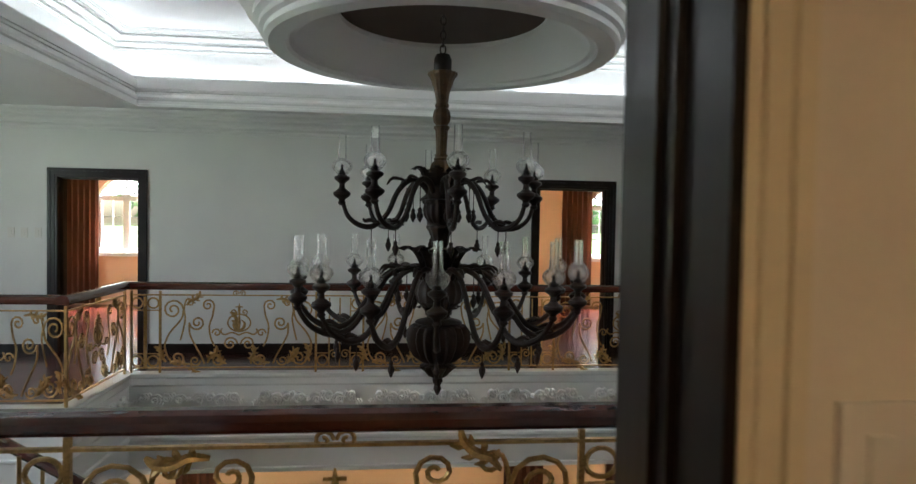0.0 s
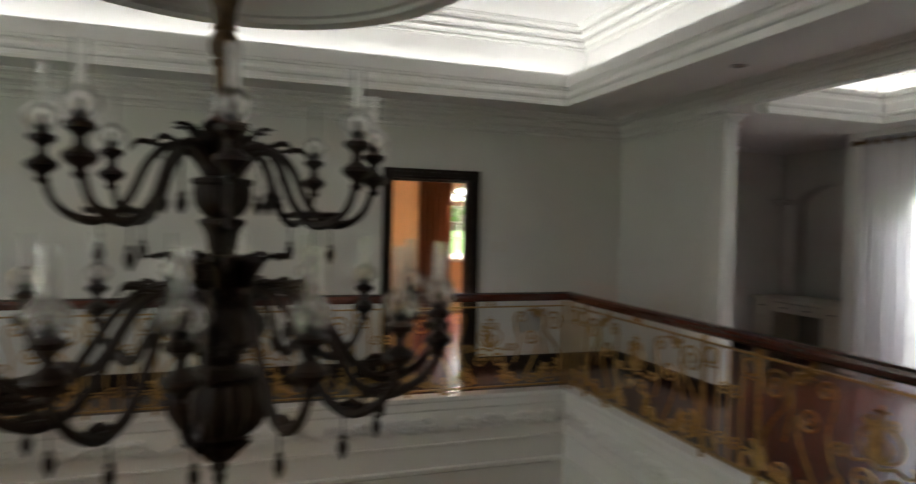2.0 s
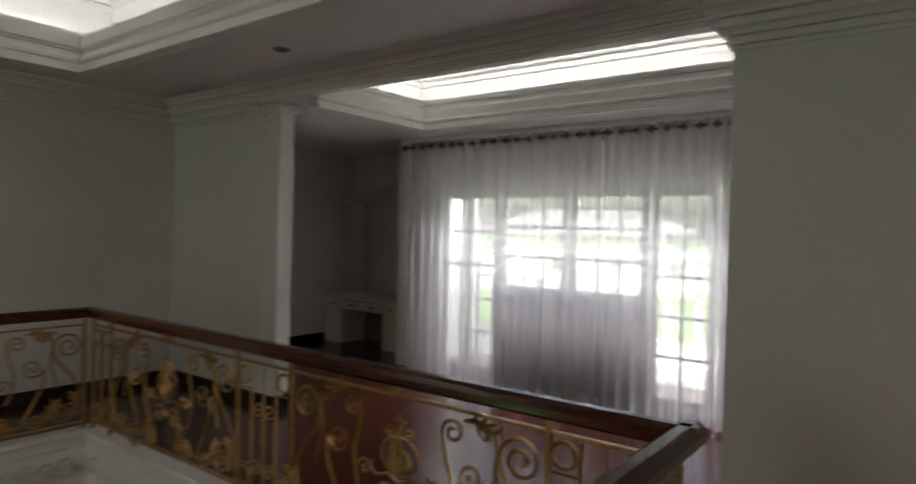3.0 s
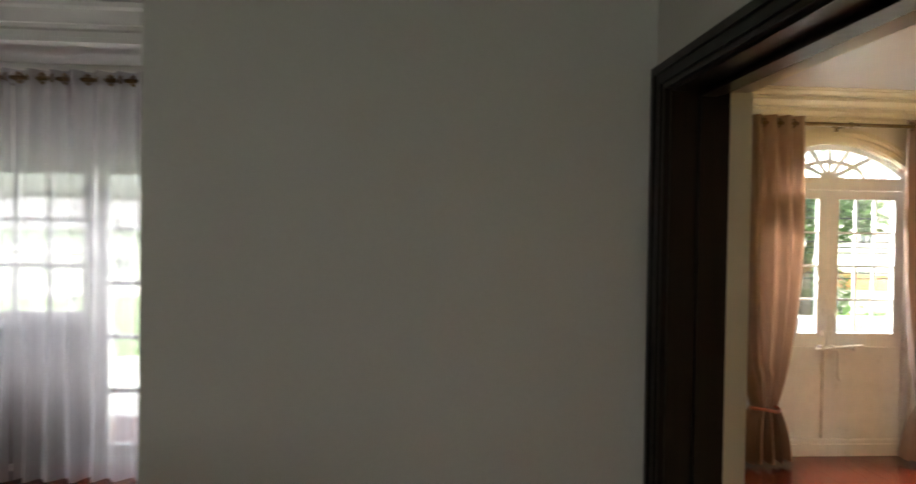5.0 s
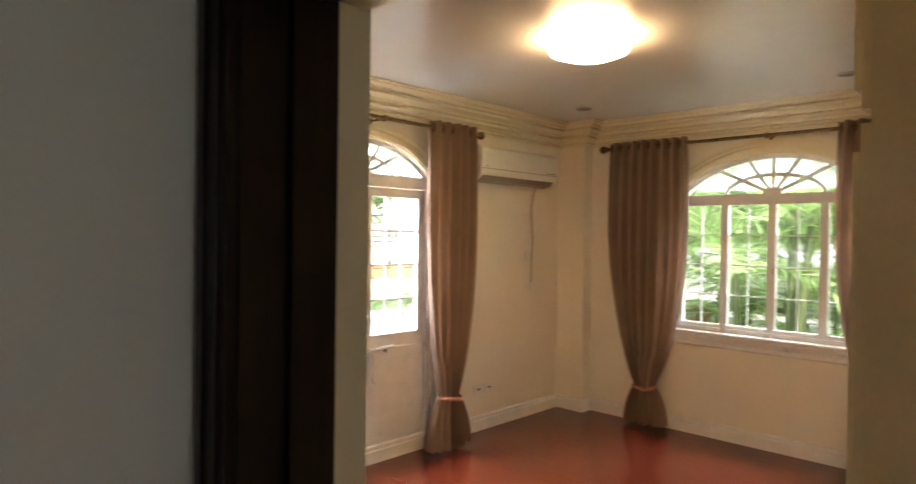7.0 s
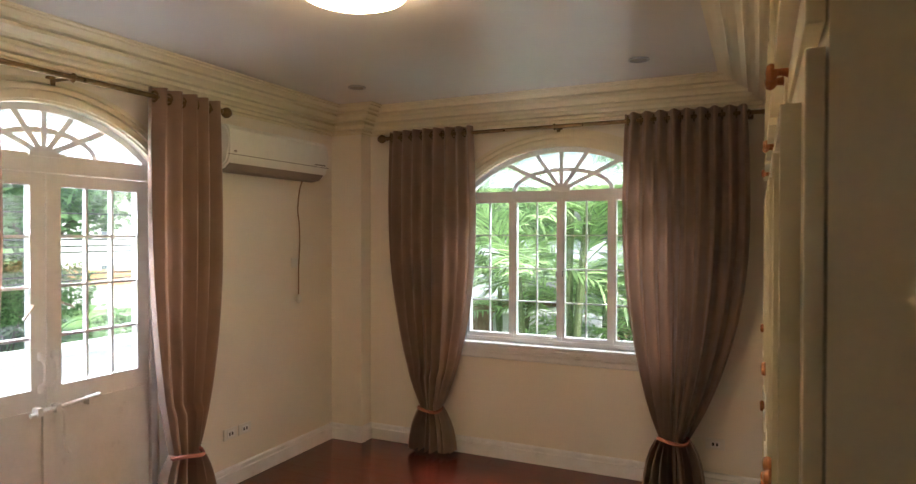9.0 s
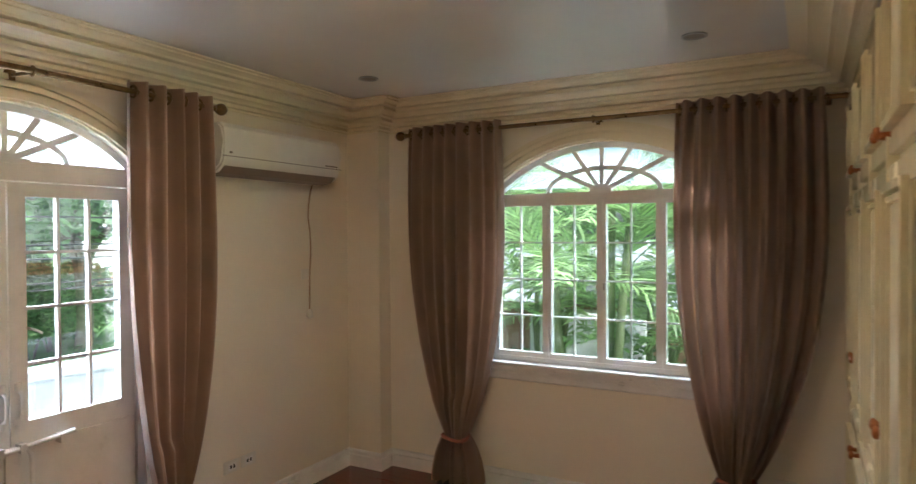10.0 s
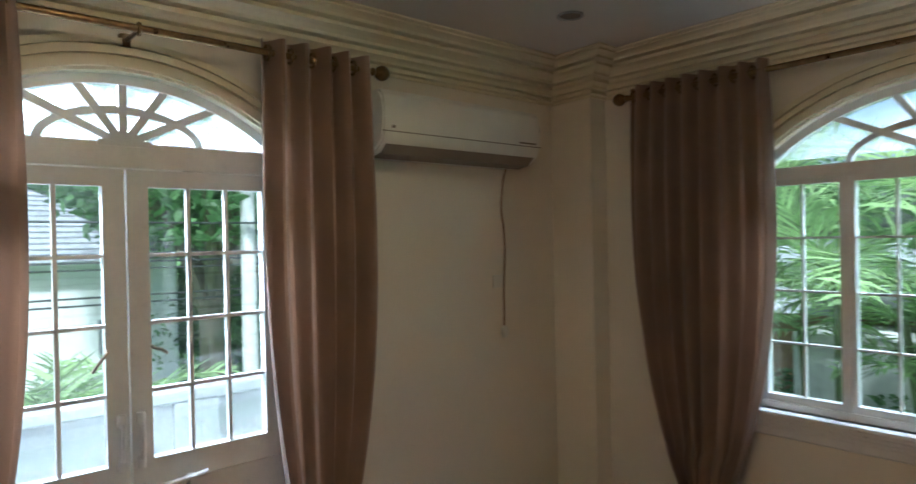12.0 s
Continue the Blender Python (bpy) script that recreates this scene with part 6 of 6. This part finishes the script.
M_TILE = material("grey_roof_tile", (0.32, 0.33, 0.35), 0.7, scale=6, vary=0.15, bump=0.06, bump_scale=12)
M_ORANGE = material("orange_rendered_wall", (0.55, 0.26, 0.11), 0.8, scale=2, vary=0.1, bump=0.03)
M_POLE = material("pale_concrete_pole", (0.60, 0.60, 0.57), 0.8, scale=6, vary=0.1, bump=0.03)
M_WIRE = material("black_cable", (0.03, 0.03, 0.03), 0.6, bump=0.0)
M_DARKGLASS = material("dark_window_glass", (0.10, 0.12, 0.14), 0.1, bump=0.0)

bm = bmesh.new()
box(bm, -400, -400, GZ - 0.5, 400, 400, GZ)
tagged(part("ground", bm, M_GRASS), "green lawn round the house", "ground", kind="structure")

# balcony outside the french doors
tagged(part("balcony_floor", new_box(EX + 0.2, -3.6, -0.25, 8.6, 0.4, -0.03), M_RENDER), "white balcony floor", "balcony", kind="structure")
bal = thing("balcony_parapet", pose(8.4, -1.6, -0.03), "pale balcony parapet, its white toned down, with wrought-iron scroll panels", "parapet")
part("coping", new_box(-0.10, -2.0, 0.80, 0.12, 2.0, 0.87, bevel=0.012), M_PARAPET, bal)
part("upper_band", new_box(-0.05, -2.0, 0.50, 0.07, 2.0, 0.80), M_PARAPET, bal)
part("kerb", new_box(-0.06, -2.0, 0.0, 0.08, 2.0, 0.14, bevel=0.008), M_PARAPET, bal)
for y in (-1.95, -0.65, 0.65, 1.95):
    part("pier", new_box(-0.09, y - 0.13, 0.0, 0.11, y + 0.13, 0.80, bevel=0.006), M_PARAPET, bal)
for y in (-1.3, 0.0, 1.3):
    bm = bmesh.new()
    for s in (-1, 1):
        tube(bm, [(0, s * x, z) for x, _, z in spiral(0.30, 0.32, 0.15, 1.6, math.pi, 1, 18)], 0.012, 5)
        tube(bm, [(0, s * x, z) for x, _, z in spiral(0.08, 0.28, 0.09, 1.4, 0, -1, 14)], 0.012, 5)
        tube(bm, [(0, s * 0.5, 0.14), (0, s * 0.42, 0.35), (0, s * 0.5, 0.5)], 0.01, 5)
    part("iron_scroll", bm, M_GOLD, bal, smooth=True).location = (0, y, 0)
# terrace outside the lounge
tagged(part("terrace_floor", new_box(6.95, 0.8, -0.25, 9.6, 8.0, -0.03), M_RENDER), "white terrace floor", "terrace", kind="structure")
ter = thing("terrace_parapet", pose(9.4, 4.3, -0.03), "white terrace parapet with openings", "parapet")
part("coping", new_box(-0.12, -3.6, 0.92, 0.14, 3.6, 1.0, bevel=0.012), M_RENDER, ter)
part("kerb", new_box(-0.08, -3.6, 0.0, 0.1, 3.6, 0.25), M_RENDER, ter)
for k in range(19):
    part("baluster", lathe(bmesh.new(), [(0.06, 0.25), (0.06, 0.32), (0.035, 0.36), (0.075, 0.52), (0.04, 0.76), (0.06, 0.84), (0.06, 0.92)], 12, (0, -3.5 + 0.39 * k, 0)), M_RENDER, ter, smooth=True)


# ---- plants ----
def frond(bm, base, azimuth, rise, length, droop, rnd, pairs=24, width=0.36):
    """An arching palm frond: a thin rib with narrow leaflets on both sides."""
    d = Vector((math.cos(azimuth), math.sin(azimuth), 0))
    side = Vector((-d.y, d.x, 0))
    pts = []
    for i in range(pairs + 1):
        s = i / pairs
        pts.append(Vector(base) + d * length * (s * math.cos(rise) + 0.10 * s * s) + Vector((0, 0, length * (math.sin(rise) * s - droop * s ** 2.2))))
    tube(bm, pts[::3] + [pts[-1]], 0.009, 4)
    for i in range(3, pairs + 1):
        s = i / pairs
        t = (pts[i] - pts[i - 1]).normalized()
        for q in (-1, 1):
            w = width * (0.35 + 1.0 * math.sin(math.pi * min(0.12 + s * 0.85, 1))) * rnd.uniform(0.8, 1.15)
            tip = pts[i] + side * q * w * 0.8 + t * w * 0.75 + Vector((0, 0, rnd.uniform(-0.10, 0.12) * (0.4 + s) - 0.05))
            h = t * 0.021
            a, b, c = bm.verts.new(pts[i] - h), bm.verts.new(pts[i] + h), bm.verts.new(pts[i].lerp(tip, 0.5) + h * 1.3 + Vector((0, 0, 0.02)))
            e, f = bm.verts.new(pts[i].lerp(tip, 0.5) - h * 1.3 + Vector((0, 0, 0.02))), bm.verts.new(tip)
            bm.faces.new((a, b, c, e))
            bm.faces.new((e, c, f))


def palm(m, seed, stems, height, label):
    rnd = random.Random(seed)
    t = thing("palm_tree", m, label, "palm tree", "garden palms")
    for k in range(stems):
        bx, by = rnd.uniform(-0.35, 0.35) * (stems > 1), rnd.uniform(-0.35, 0.35) * (stems > 1)
        h = height * rnd.uniform(0.80, 1.04)
        lx, ly = bx * 1.9 + rnd.uniform(-0.2, 0.2), by * 1.9 + rnd.uniform(-0.2, 0.2)
        bm = bmesh.new()
        line = [(bx + (lx - bx) * s * s, by + (ly - by) * s * s, h * s) for s in [i / 16 for i in range(17)]]
        tube(bm, line, [0.055 - 0.012 * i / 16 + 0.006 * (i % 2) for i in range(17)], 8)
        part("trunk", bm, M_CANE, t, "slender ringed palm stem", smooth=True)
        bm = bmesh.new()
        n = rnd.randint(6, 8)
        for i in range(n):
            frond(bm, (lx, ly, h - 0.05), 2 * math.pi * i / n + rnd.uniform(-0.3, 0.3), radians(rnd.uniform(12, 72)), rnd.uniform(1.5, 2.2), rnd.uniform(0.25, 0.6), rnd)
        part("crown", bm, M_PALM, t, "bright green feathery fronds")
    return t


p1 = palm(pose(6.2, -7.6, GZ), 1, 4, 5.1, "clump of slender green palms with feathery fronds")
p2 = palm(pose(7.9, -8.6, GZ), 2, 4, 5.6, "clump of tall green palms with feathery fronds")
p3 = palm(pose(4.9, -8.8, GZ), 3, 3, 4.9, "clump of slender green palms with feathery fronds")
for src, x, y, turn in ((p1, 9.4, -9.6, 80), (p3, 8.7, -7.3, 140), (p1, 3.6, -7.9, 160), (p2, 10.6, -11.8, 30), (p2, 3.9, -10.6, 300)):
    copy_thing(src, pose(x, y, GZ, 0, 0, turn))
p5 = palm(pose(6.3, -9.9, GZ), 14, 4, 3.9, "low clump of green palms with feathery fronds")
for x, y, turn in ((4.3, -9.4, 70), (8.1, -11.0, 160), (5.2, -11.6, 250)):
    copy_thing(p5, pose(x, y, GZ, 0, 0, turn))
p4 = palm(pose(12.0, -1.7, GZ), 9, 2, 3.3, "young yellow-green palm beside the street")
copy_thing(p4, pose(11.4, -0.5, GZ, 0, 0, 120))


def leaf_cloud(bm, centre, radii, count, size, rnd):
    """Many small leaves scattered through an uneven shell."""
    for _ in range(count):
        v = Vector((rnd.gauss(0, 1), rnd.gauss(0, 1), rnd.gauss(0, 1))).normalized() * (rnd.uniform(0.45, 1.0) ** 0.5)
        c = Vector(centre) + Vector((v.x * radii[0], v.y * radii[1], v.z * radii[2]))
        a = Vector((rnd.gauss(0, 1), rnd.gauss(0, 1), rnd.gauss(0, 0.6))).normalized() * size * rnd.uniform(0.7, 1.3)
        b = a.cross(Vector((rnd.gauss(0, 1), rnd.gauss(0, 1), rnd.gauss(0, 1)))).normalized() * size * 0.45
        bm.faces.new([bm.verts.new(c - a), bm.verts.new(c + b), bm.verts.new(c + a), bm.verts.new(c - b)])


def tree(m, seed, height, spread, label, leaves=9000, size=0.16):
    rnd = random.Random(seed)
    t = thing("tree", m, label, "tree", "street trees")
    bm = bmesh.new()
    fork = height * 0.42
    tube(bm, smooth_line([(0, 0, 0), (0.12, 0.05, fork * 0.5), (-0.05, 0.1, fork)], 4), [0.34 - 0.012 * i for i in range(9)], 10)
    tips = []
    for i in range(7):
        a = 2 * math.pi * i / 7 + rnd.uniform(-0.3, 0.3)
        r, z = spread * rnd.uniform(0.45, 0.85), height * rnd.uniform(0.62, 0.95)
        mid = (0.35 * r * math.cos(a), 0.35 * r * math.sin(a), fork + (z - fork) * 0.55)
        tip = (r * math.cos(a), r * math.sin(a), z)
        tube(bm, smooth_line([(0, 0.05, fork * rnd.uniform(0.7, 1.0)), mid, tip], 4), [0.17 - 0.014 * k for k in range(9)], 7)
        tips += [tip, tuple(0.5 * (p + q) for p, q in zip(mid, tip))]
    part("trunk", bm, M_TRUNK, t, "grey forked trunk", smooth=True)
    bm = bmesh.new()
    tips += [(rnd.uniform(-0.6, 0.6) * spread, rnd.uniform(-0.6, 0.6) * spread, height * rnd.uniform(0.75, 1.0)) for _ in range(16)]
    for c in tips:
        q = spread * rnd.uniform(0.22, 0.36)
        leaf_cloud(bm, c, (q * 1.2, q * 1.2, q * 0.8), leaves // len(tips), size, rnd)
    part("crown", bm, M_LEAF, t, "dense dark green leaves")
    return t


t1 = tree(pose(19.0, -6.3, GZ), 31, 8.5, 4.2, "large street tree with a dense dark green crown", 8000, 0.18)
t2 = tree(pose(30.0, -11.5, GZ), 32, 9.5, 5.0, "large leafy tree with a dense dark green crown", 8000, 0.22)
for src, x, y, turn in ((t1, 24.5, -8.2, 100), (t1, 27.5, -14.2, 200), (t2, 38, -17.5, 20), (t2, 36, -5.5, 60), (t2, 42, -14, 150),
                        (t2, 9.0, -44, 10), (t1, 1.0, -40, 80), (t1, 19, -42, 190), (t2, 29, -46, 250), (t1, 13, -50, 40), (t2, -6, 19, 30), (t1, 4.5, 19, 120)):
    copy_thing(src, pose(x, y, GZ, 0, 0, turn))


def bush(m, seed, r, h, label):
    rnd = random.Random(seed)
    t = thing("bush", m, label, "bush", "garden bushes")
    bm = bmesh.new()
    for k in range(7):
        leaf_cloud(bm, (rnd.uniform(-0.6, 0.6) * r, rnd.uniform(-0.6, 0.6) * r, h * rnd.uniform(0.3, 0.75)), (r * 0.5, r * 0.5, h * 0.35), 420, 0.07, rnd)
    part("foliage", bm, M_BUSH, t)
    bm = bmesh.new()
    for k in range(5):
        tube(bm, [(0.1 * math.cos(k), 0.1 * math.sin(k), 0), (r * 0.4 * math.cos(k * 1.3), r * 0.4 * math.sin(k * 1.3), h * 0.6)], 0.02, 5)
    part("stems", bm, M_TRUNK, t)
    return t


b1 = bush(pose(5.4, -9.9, GZ), 41, 1.2, 2.2, "rounded green garden bush under the palms")
for x, y, k in ((7.0, -11.0, 1.0), (8.6, -10.3, 1.1), (4.2, -11.4, 1.2), (10.0, -8.3, 1.0), (6.2, -12.6, 1.2), (7.6, -13.0, 1.0), (9.5, -13.6, 1.0), (10.8, -15.2, 1.0), (8.8, -15.8, 1.0), (7.4, -15.6, 1.0), (18.6, -9.0, 1.0), (20.4, -12.0, 1.1), (21.0, -4.0, 1.0), (22.5, -16.0, 1.2), (12.0, -14.5, 1.2)):
    copy_thing(b1, pose(x, y, GZ, 0, 0, 57 * x) @ Matrix.Diagonal((k, k, k, 1)))


def big_leaf_plant(m, seed, label):
    """A stand of broad arching leaves on stalks, each leaf folded along its rib."""
    rnd = random.Random(seed)
    t = thing("broad_leaf_plant", m, label, "plant", "lawn plants")
    for k in range(16):
        a, h, r = rnd.uniform(0, 6.28), rnd.uniform(0.9, 2.3), rnd.uniform(0.1, 1.1)
        d, side = Vector((math.cos(a), math.sin(a), 0)), Vector((-math.sin(a), math.cos(a), 0))
        top = d * r + Vector((0, 0, h))
        bm = bmesh.new()
        tube(bm, smooth_line([d * 0.1, d * r * 0.5 + Vector((0, 0, h * 0.7)), top], 3), 0.02, 5)
        size = rnd.uniform(0.55, 0.95)
        rows = []
        for i in range(8):
            v = i / 7
            c = top + d * size * v + Vector((0, 0, size * (0.28 * v - 0.75 * v * v)))
            w = size * 0.34 * math.sin(math.pi * min(0.12 + 0.88 * v, 1)) ** 0.7
            rows.append([bm.verts.new(c + side * w * q + Vector((0, 0, 0.25 * w * abs(q)))) for q in (-1, -0.5, 0, 0.5, 1)])
        for p, q in zip(rows, rows[1:]):
            for j in range(4):
                bm.faces.new((p[j], p[j + 1], q[j + 1], q[j]))
        part("leaf", bm, M_LEAF, t, smooth=True)
    return t


g1 = big_leaf_plant(pose(19.5, -11.2, GZ), 51, "broad-leaved green plant standing on the lawn")
g2 = big_leaf_plant(pose(21.0, -12.8, GZ), 52, "broad-leaved green plant standing on the lawn")
for src, x, y, turn in ((g1, 22.6, -14.6, 60), (g2, 18.6, -12.6, 130), (g1, 24.0, -15.2, 200), (g2, 20.0, -14.4, 250), (g1, 17.6, -10.0, 300)):
    copy_thing(src, pose(x, y, GZ, 0, 0, turn))


for x, y, k in ((29.0, -11.6, 1.9), (30.0, -13.6, 2.1), (31.5, -15.4, 2.0), (33.0, -17.6, 1.7), (27.5, -9.8, 2.0), (26.0, -7.6, 1.8), (36.0, -14.5, 2.3)):
    copy_thing(b1, pose(x, y, GZ, 0, 0, 91 * x) @ Matrix.Diagonal((k, k, k, 1)))


# ---- neighbouring houses ----
def house(m, w, d, h, roof_h, wall_mat, roof_mat, label, cols, storeys, overhang=0.5):
    """A house with hip roof and real window openings set into its street front (local -x side) and flank."""
    t = thing("house", m, label, "house", "neighbouring houses")
    part("wall", new_box(0, -w / 2, 0, d, w / 2, h), wall_mat, t)
    bm = bmesh.new()
    o = overhang
    base = [bm.verts.new(p) for p in ((-o, -w / 2 - o, h), (d + o, -w / 2 - o, h), (d + o, w / 2 + o, h), (-o, w / 2 + o, h))]
    ridge = [bm.verts.new((d / 2, -w / 2 + d / 2, h + roof_h)), bm.verts.new((d / 2, w / 2 - d / 2, h + roof_h))]
    for f in ((base[0], base[1], ridge[0]), (base[1], base[2], ridge[1], ridge[0]), (base[2], base[3], ridge[1]), (base[3], base[0], ridge[0], ridge[1]), base[::-1]):
        bm.faces.new(f)
    part("roof", bm, roof_mat, t)
    for r in range(1, 16):
        s = r / 16
        z, x = h + roof_h * s, -o + (d / 2 + o) * s
        y0, y1 = -w / 2 - o + (d / 2 + o) * s, w / 2 + o - (d / 2 + o) * s
        part("tile_course", new_box(x - 0.05, y0, z, x + 0.1, y1, z + 0.035), roof_mat, t)
    for k in range(storeys):
        for c in range(cols):
            y, z = -w / 2 + w * (c + 0.5) / cols, h * (k + 0.36) / storeys
            wn = part("window", new_box(-0.04, y - 0.55, z, 0.02, y + 0.55, z + 1.25), M_WHITE, t)
            for q in (-0.25, 0.25):
                part("pane", new_box(-0.046, y + q - 0.21, z + 0.08, -0.038, y + q + 0.21, z + 1.17), M_DARKGLASS, wn)
    return t


house(pose(24.5, -2.2, GZ), 10, 8, 4.4, 2.6, M_RENDER, M_TILE, "white house with a grey tiled hip roof", 3, 1)
house(pose(48, -36.5, GZ, 0, 0, -40), 18, 9, 9.6, 1.6, M_RENDER, M_TILE, "tall white apartment house with several windows", 5, 3)
house(pose(48, 24, GZ, 0, 0, 25), 18, 9, 4.6, 2.2, M_RENDER, M_TILE, "low white house with a grey roof beyond the terrace", 4, 1)
house(pose(9.2, -20.5, GZ, 0, 0, 90), 9, 6, 3.2, 1.4, M_BRICK, M_TILE, "low brown brick house behind the palms", 3, 1)
gw = thing("garden_wall", pose(42.0, -26.5, GZ, 0, 0, -40), "orange and white garden wall across the street", "garden wall")
part("base", new_box(0, -16, 0, 0.25, 16, 1.5), M_STAINED, gw, "rain-stained white wall")
part("upper", new_box(0.02, -16, 1.5, 0.23, 16, 2.5), M_ORANGE, gw)
hd = thing("street_fence", pose(11.6, -3.8, GZ), "white rendered street wall with coping", "wall")
part("base", new_box(0, -9, 0, 0.2, 5, 1.55), M_RENDER, hd)
part("coping", new_box(-0.04, -9, 1.55, 0.24, 5, 1.63, bevel=0.01), M_RENDER, hd)
for k in range(9):
    part("pier", new_box(-0.06, -8.9 + 1.7 * k, 0, 0.26, -8.6 + 1.7 * k, 1.75, bevel=0.01), M_RENDER, hd)
shed = thing("garden_shed", pose(6.9, -14.5, GZ), "small grey clapboard shed in the garden", "shed")
for k in range(16):
    part("board", new_box(0, -0.02 - 0.004 * (k % 2), 0.19 * k, 2.2, 0.02, 0.19 * k + 0.185), M_POLE, shed)
bm = bmesh.new()
prism(bm, [(-0.2, -0.3, 3.05), (2.4, -0.3, 3.05), (2.4, 1.0, 3.7), (-0.2, 1.0, 3.7)], (0, 0, 0.08))
part("roof", bm, M_TILE, shed)
part("body", new_box(0.02, 0.02, 0, 2.18, 1.8, 3.04), M_POLE, shed)

# ---- street pole and overhead lines ----
pole = thing("utility_pole", pose(15.8, -5.75, GZ), "pale concrete utility pole beside the street", "utility pole")
part("shaft", lathe(bmesh.new(), [(0.16, 0), (0.11, 9.0)], 14), M_POLE, pole, smooth=True)
part("crossarm", new_box(-0.06, -0.7, 7.6, 0.06, 0.7, 7.72, bevel=0.01), M_POLE, pole)
for i, z in enumerate((2.05, 1.55, 1.42, 1.30, 0.85, 0.72)):
    ln = thing("overhead_line", pose(15.6 + 0.12 * i, 0, 0), "black overhead cable sagging along the street", "cable", "overhead lines")
    bm = bmesh.new()
    tube(bm, [(0, -50 + 5 * k, z + 0.0009 * (-50 + 5 * k + 6) ** 2) for k in range(21)], 0.018, 5)
    part("cable", bm, M_WIRE, ln)

# ---- planks of the bedroom floor ----
plank = None
row = 0
y = WY0 - 0.06
while y > SY - 0.05:
    x = 3.05 + (row % 3) * 0.42
    starts = [3.0] + [x + 1.25 * k for k in range(1, 4)]
    for k, s in enumerate(starts):
        e = starts[k + 1] if k + 1 < len(starts) else EX + 0.08
        if e - s < 0.05 or s > EX:
            continue
        ln = min(e, EX + 0.08) - s
        if plank is None:
            plank = new_box(-0.0592, 0, -0.01, 0.0592, 1.0, 0.0, bevel=0.0)
            first = part("plank", plank, M_FLOOR, bpy.data.objects["floor_bedroom"])
            p = first
        else:
            p = first.copy()
            scene.collection.objects.link(p)
        p.matrix_local = pose(s, y, 0, 0, 0, -90) @ Matrix.Diagonal((1, ln - 0.0016, 1, 1))
    y -= 0.12
    row += 1
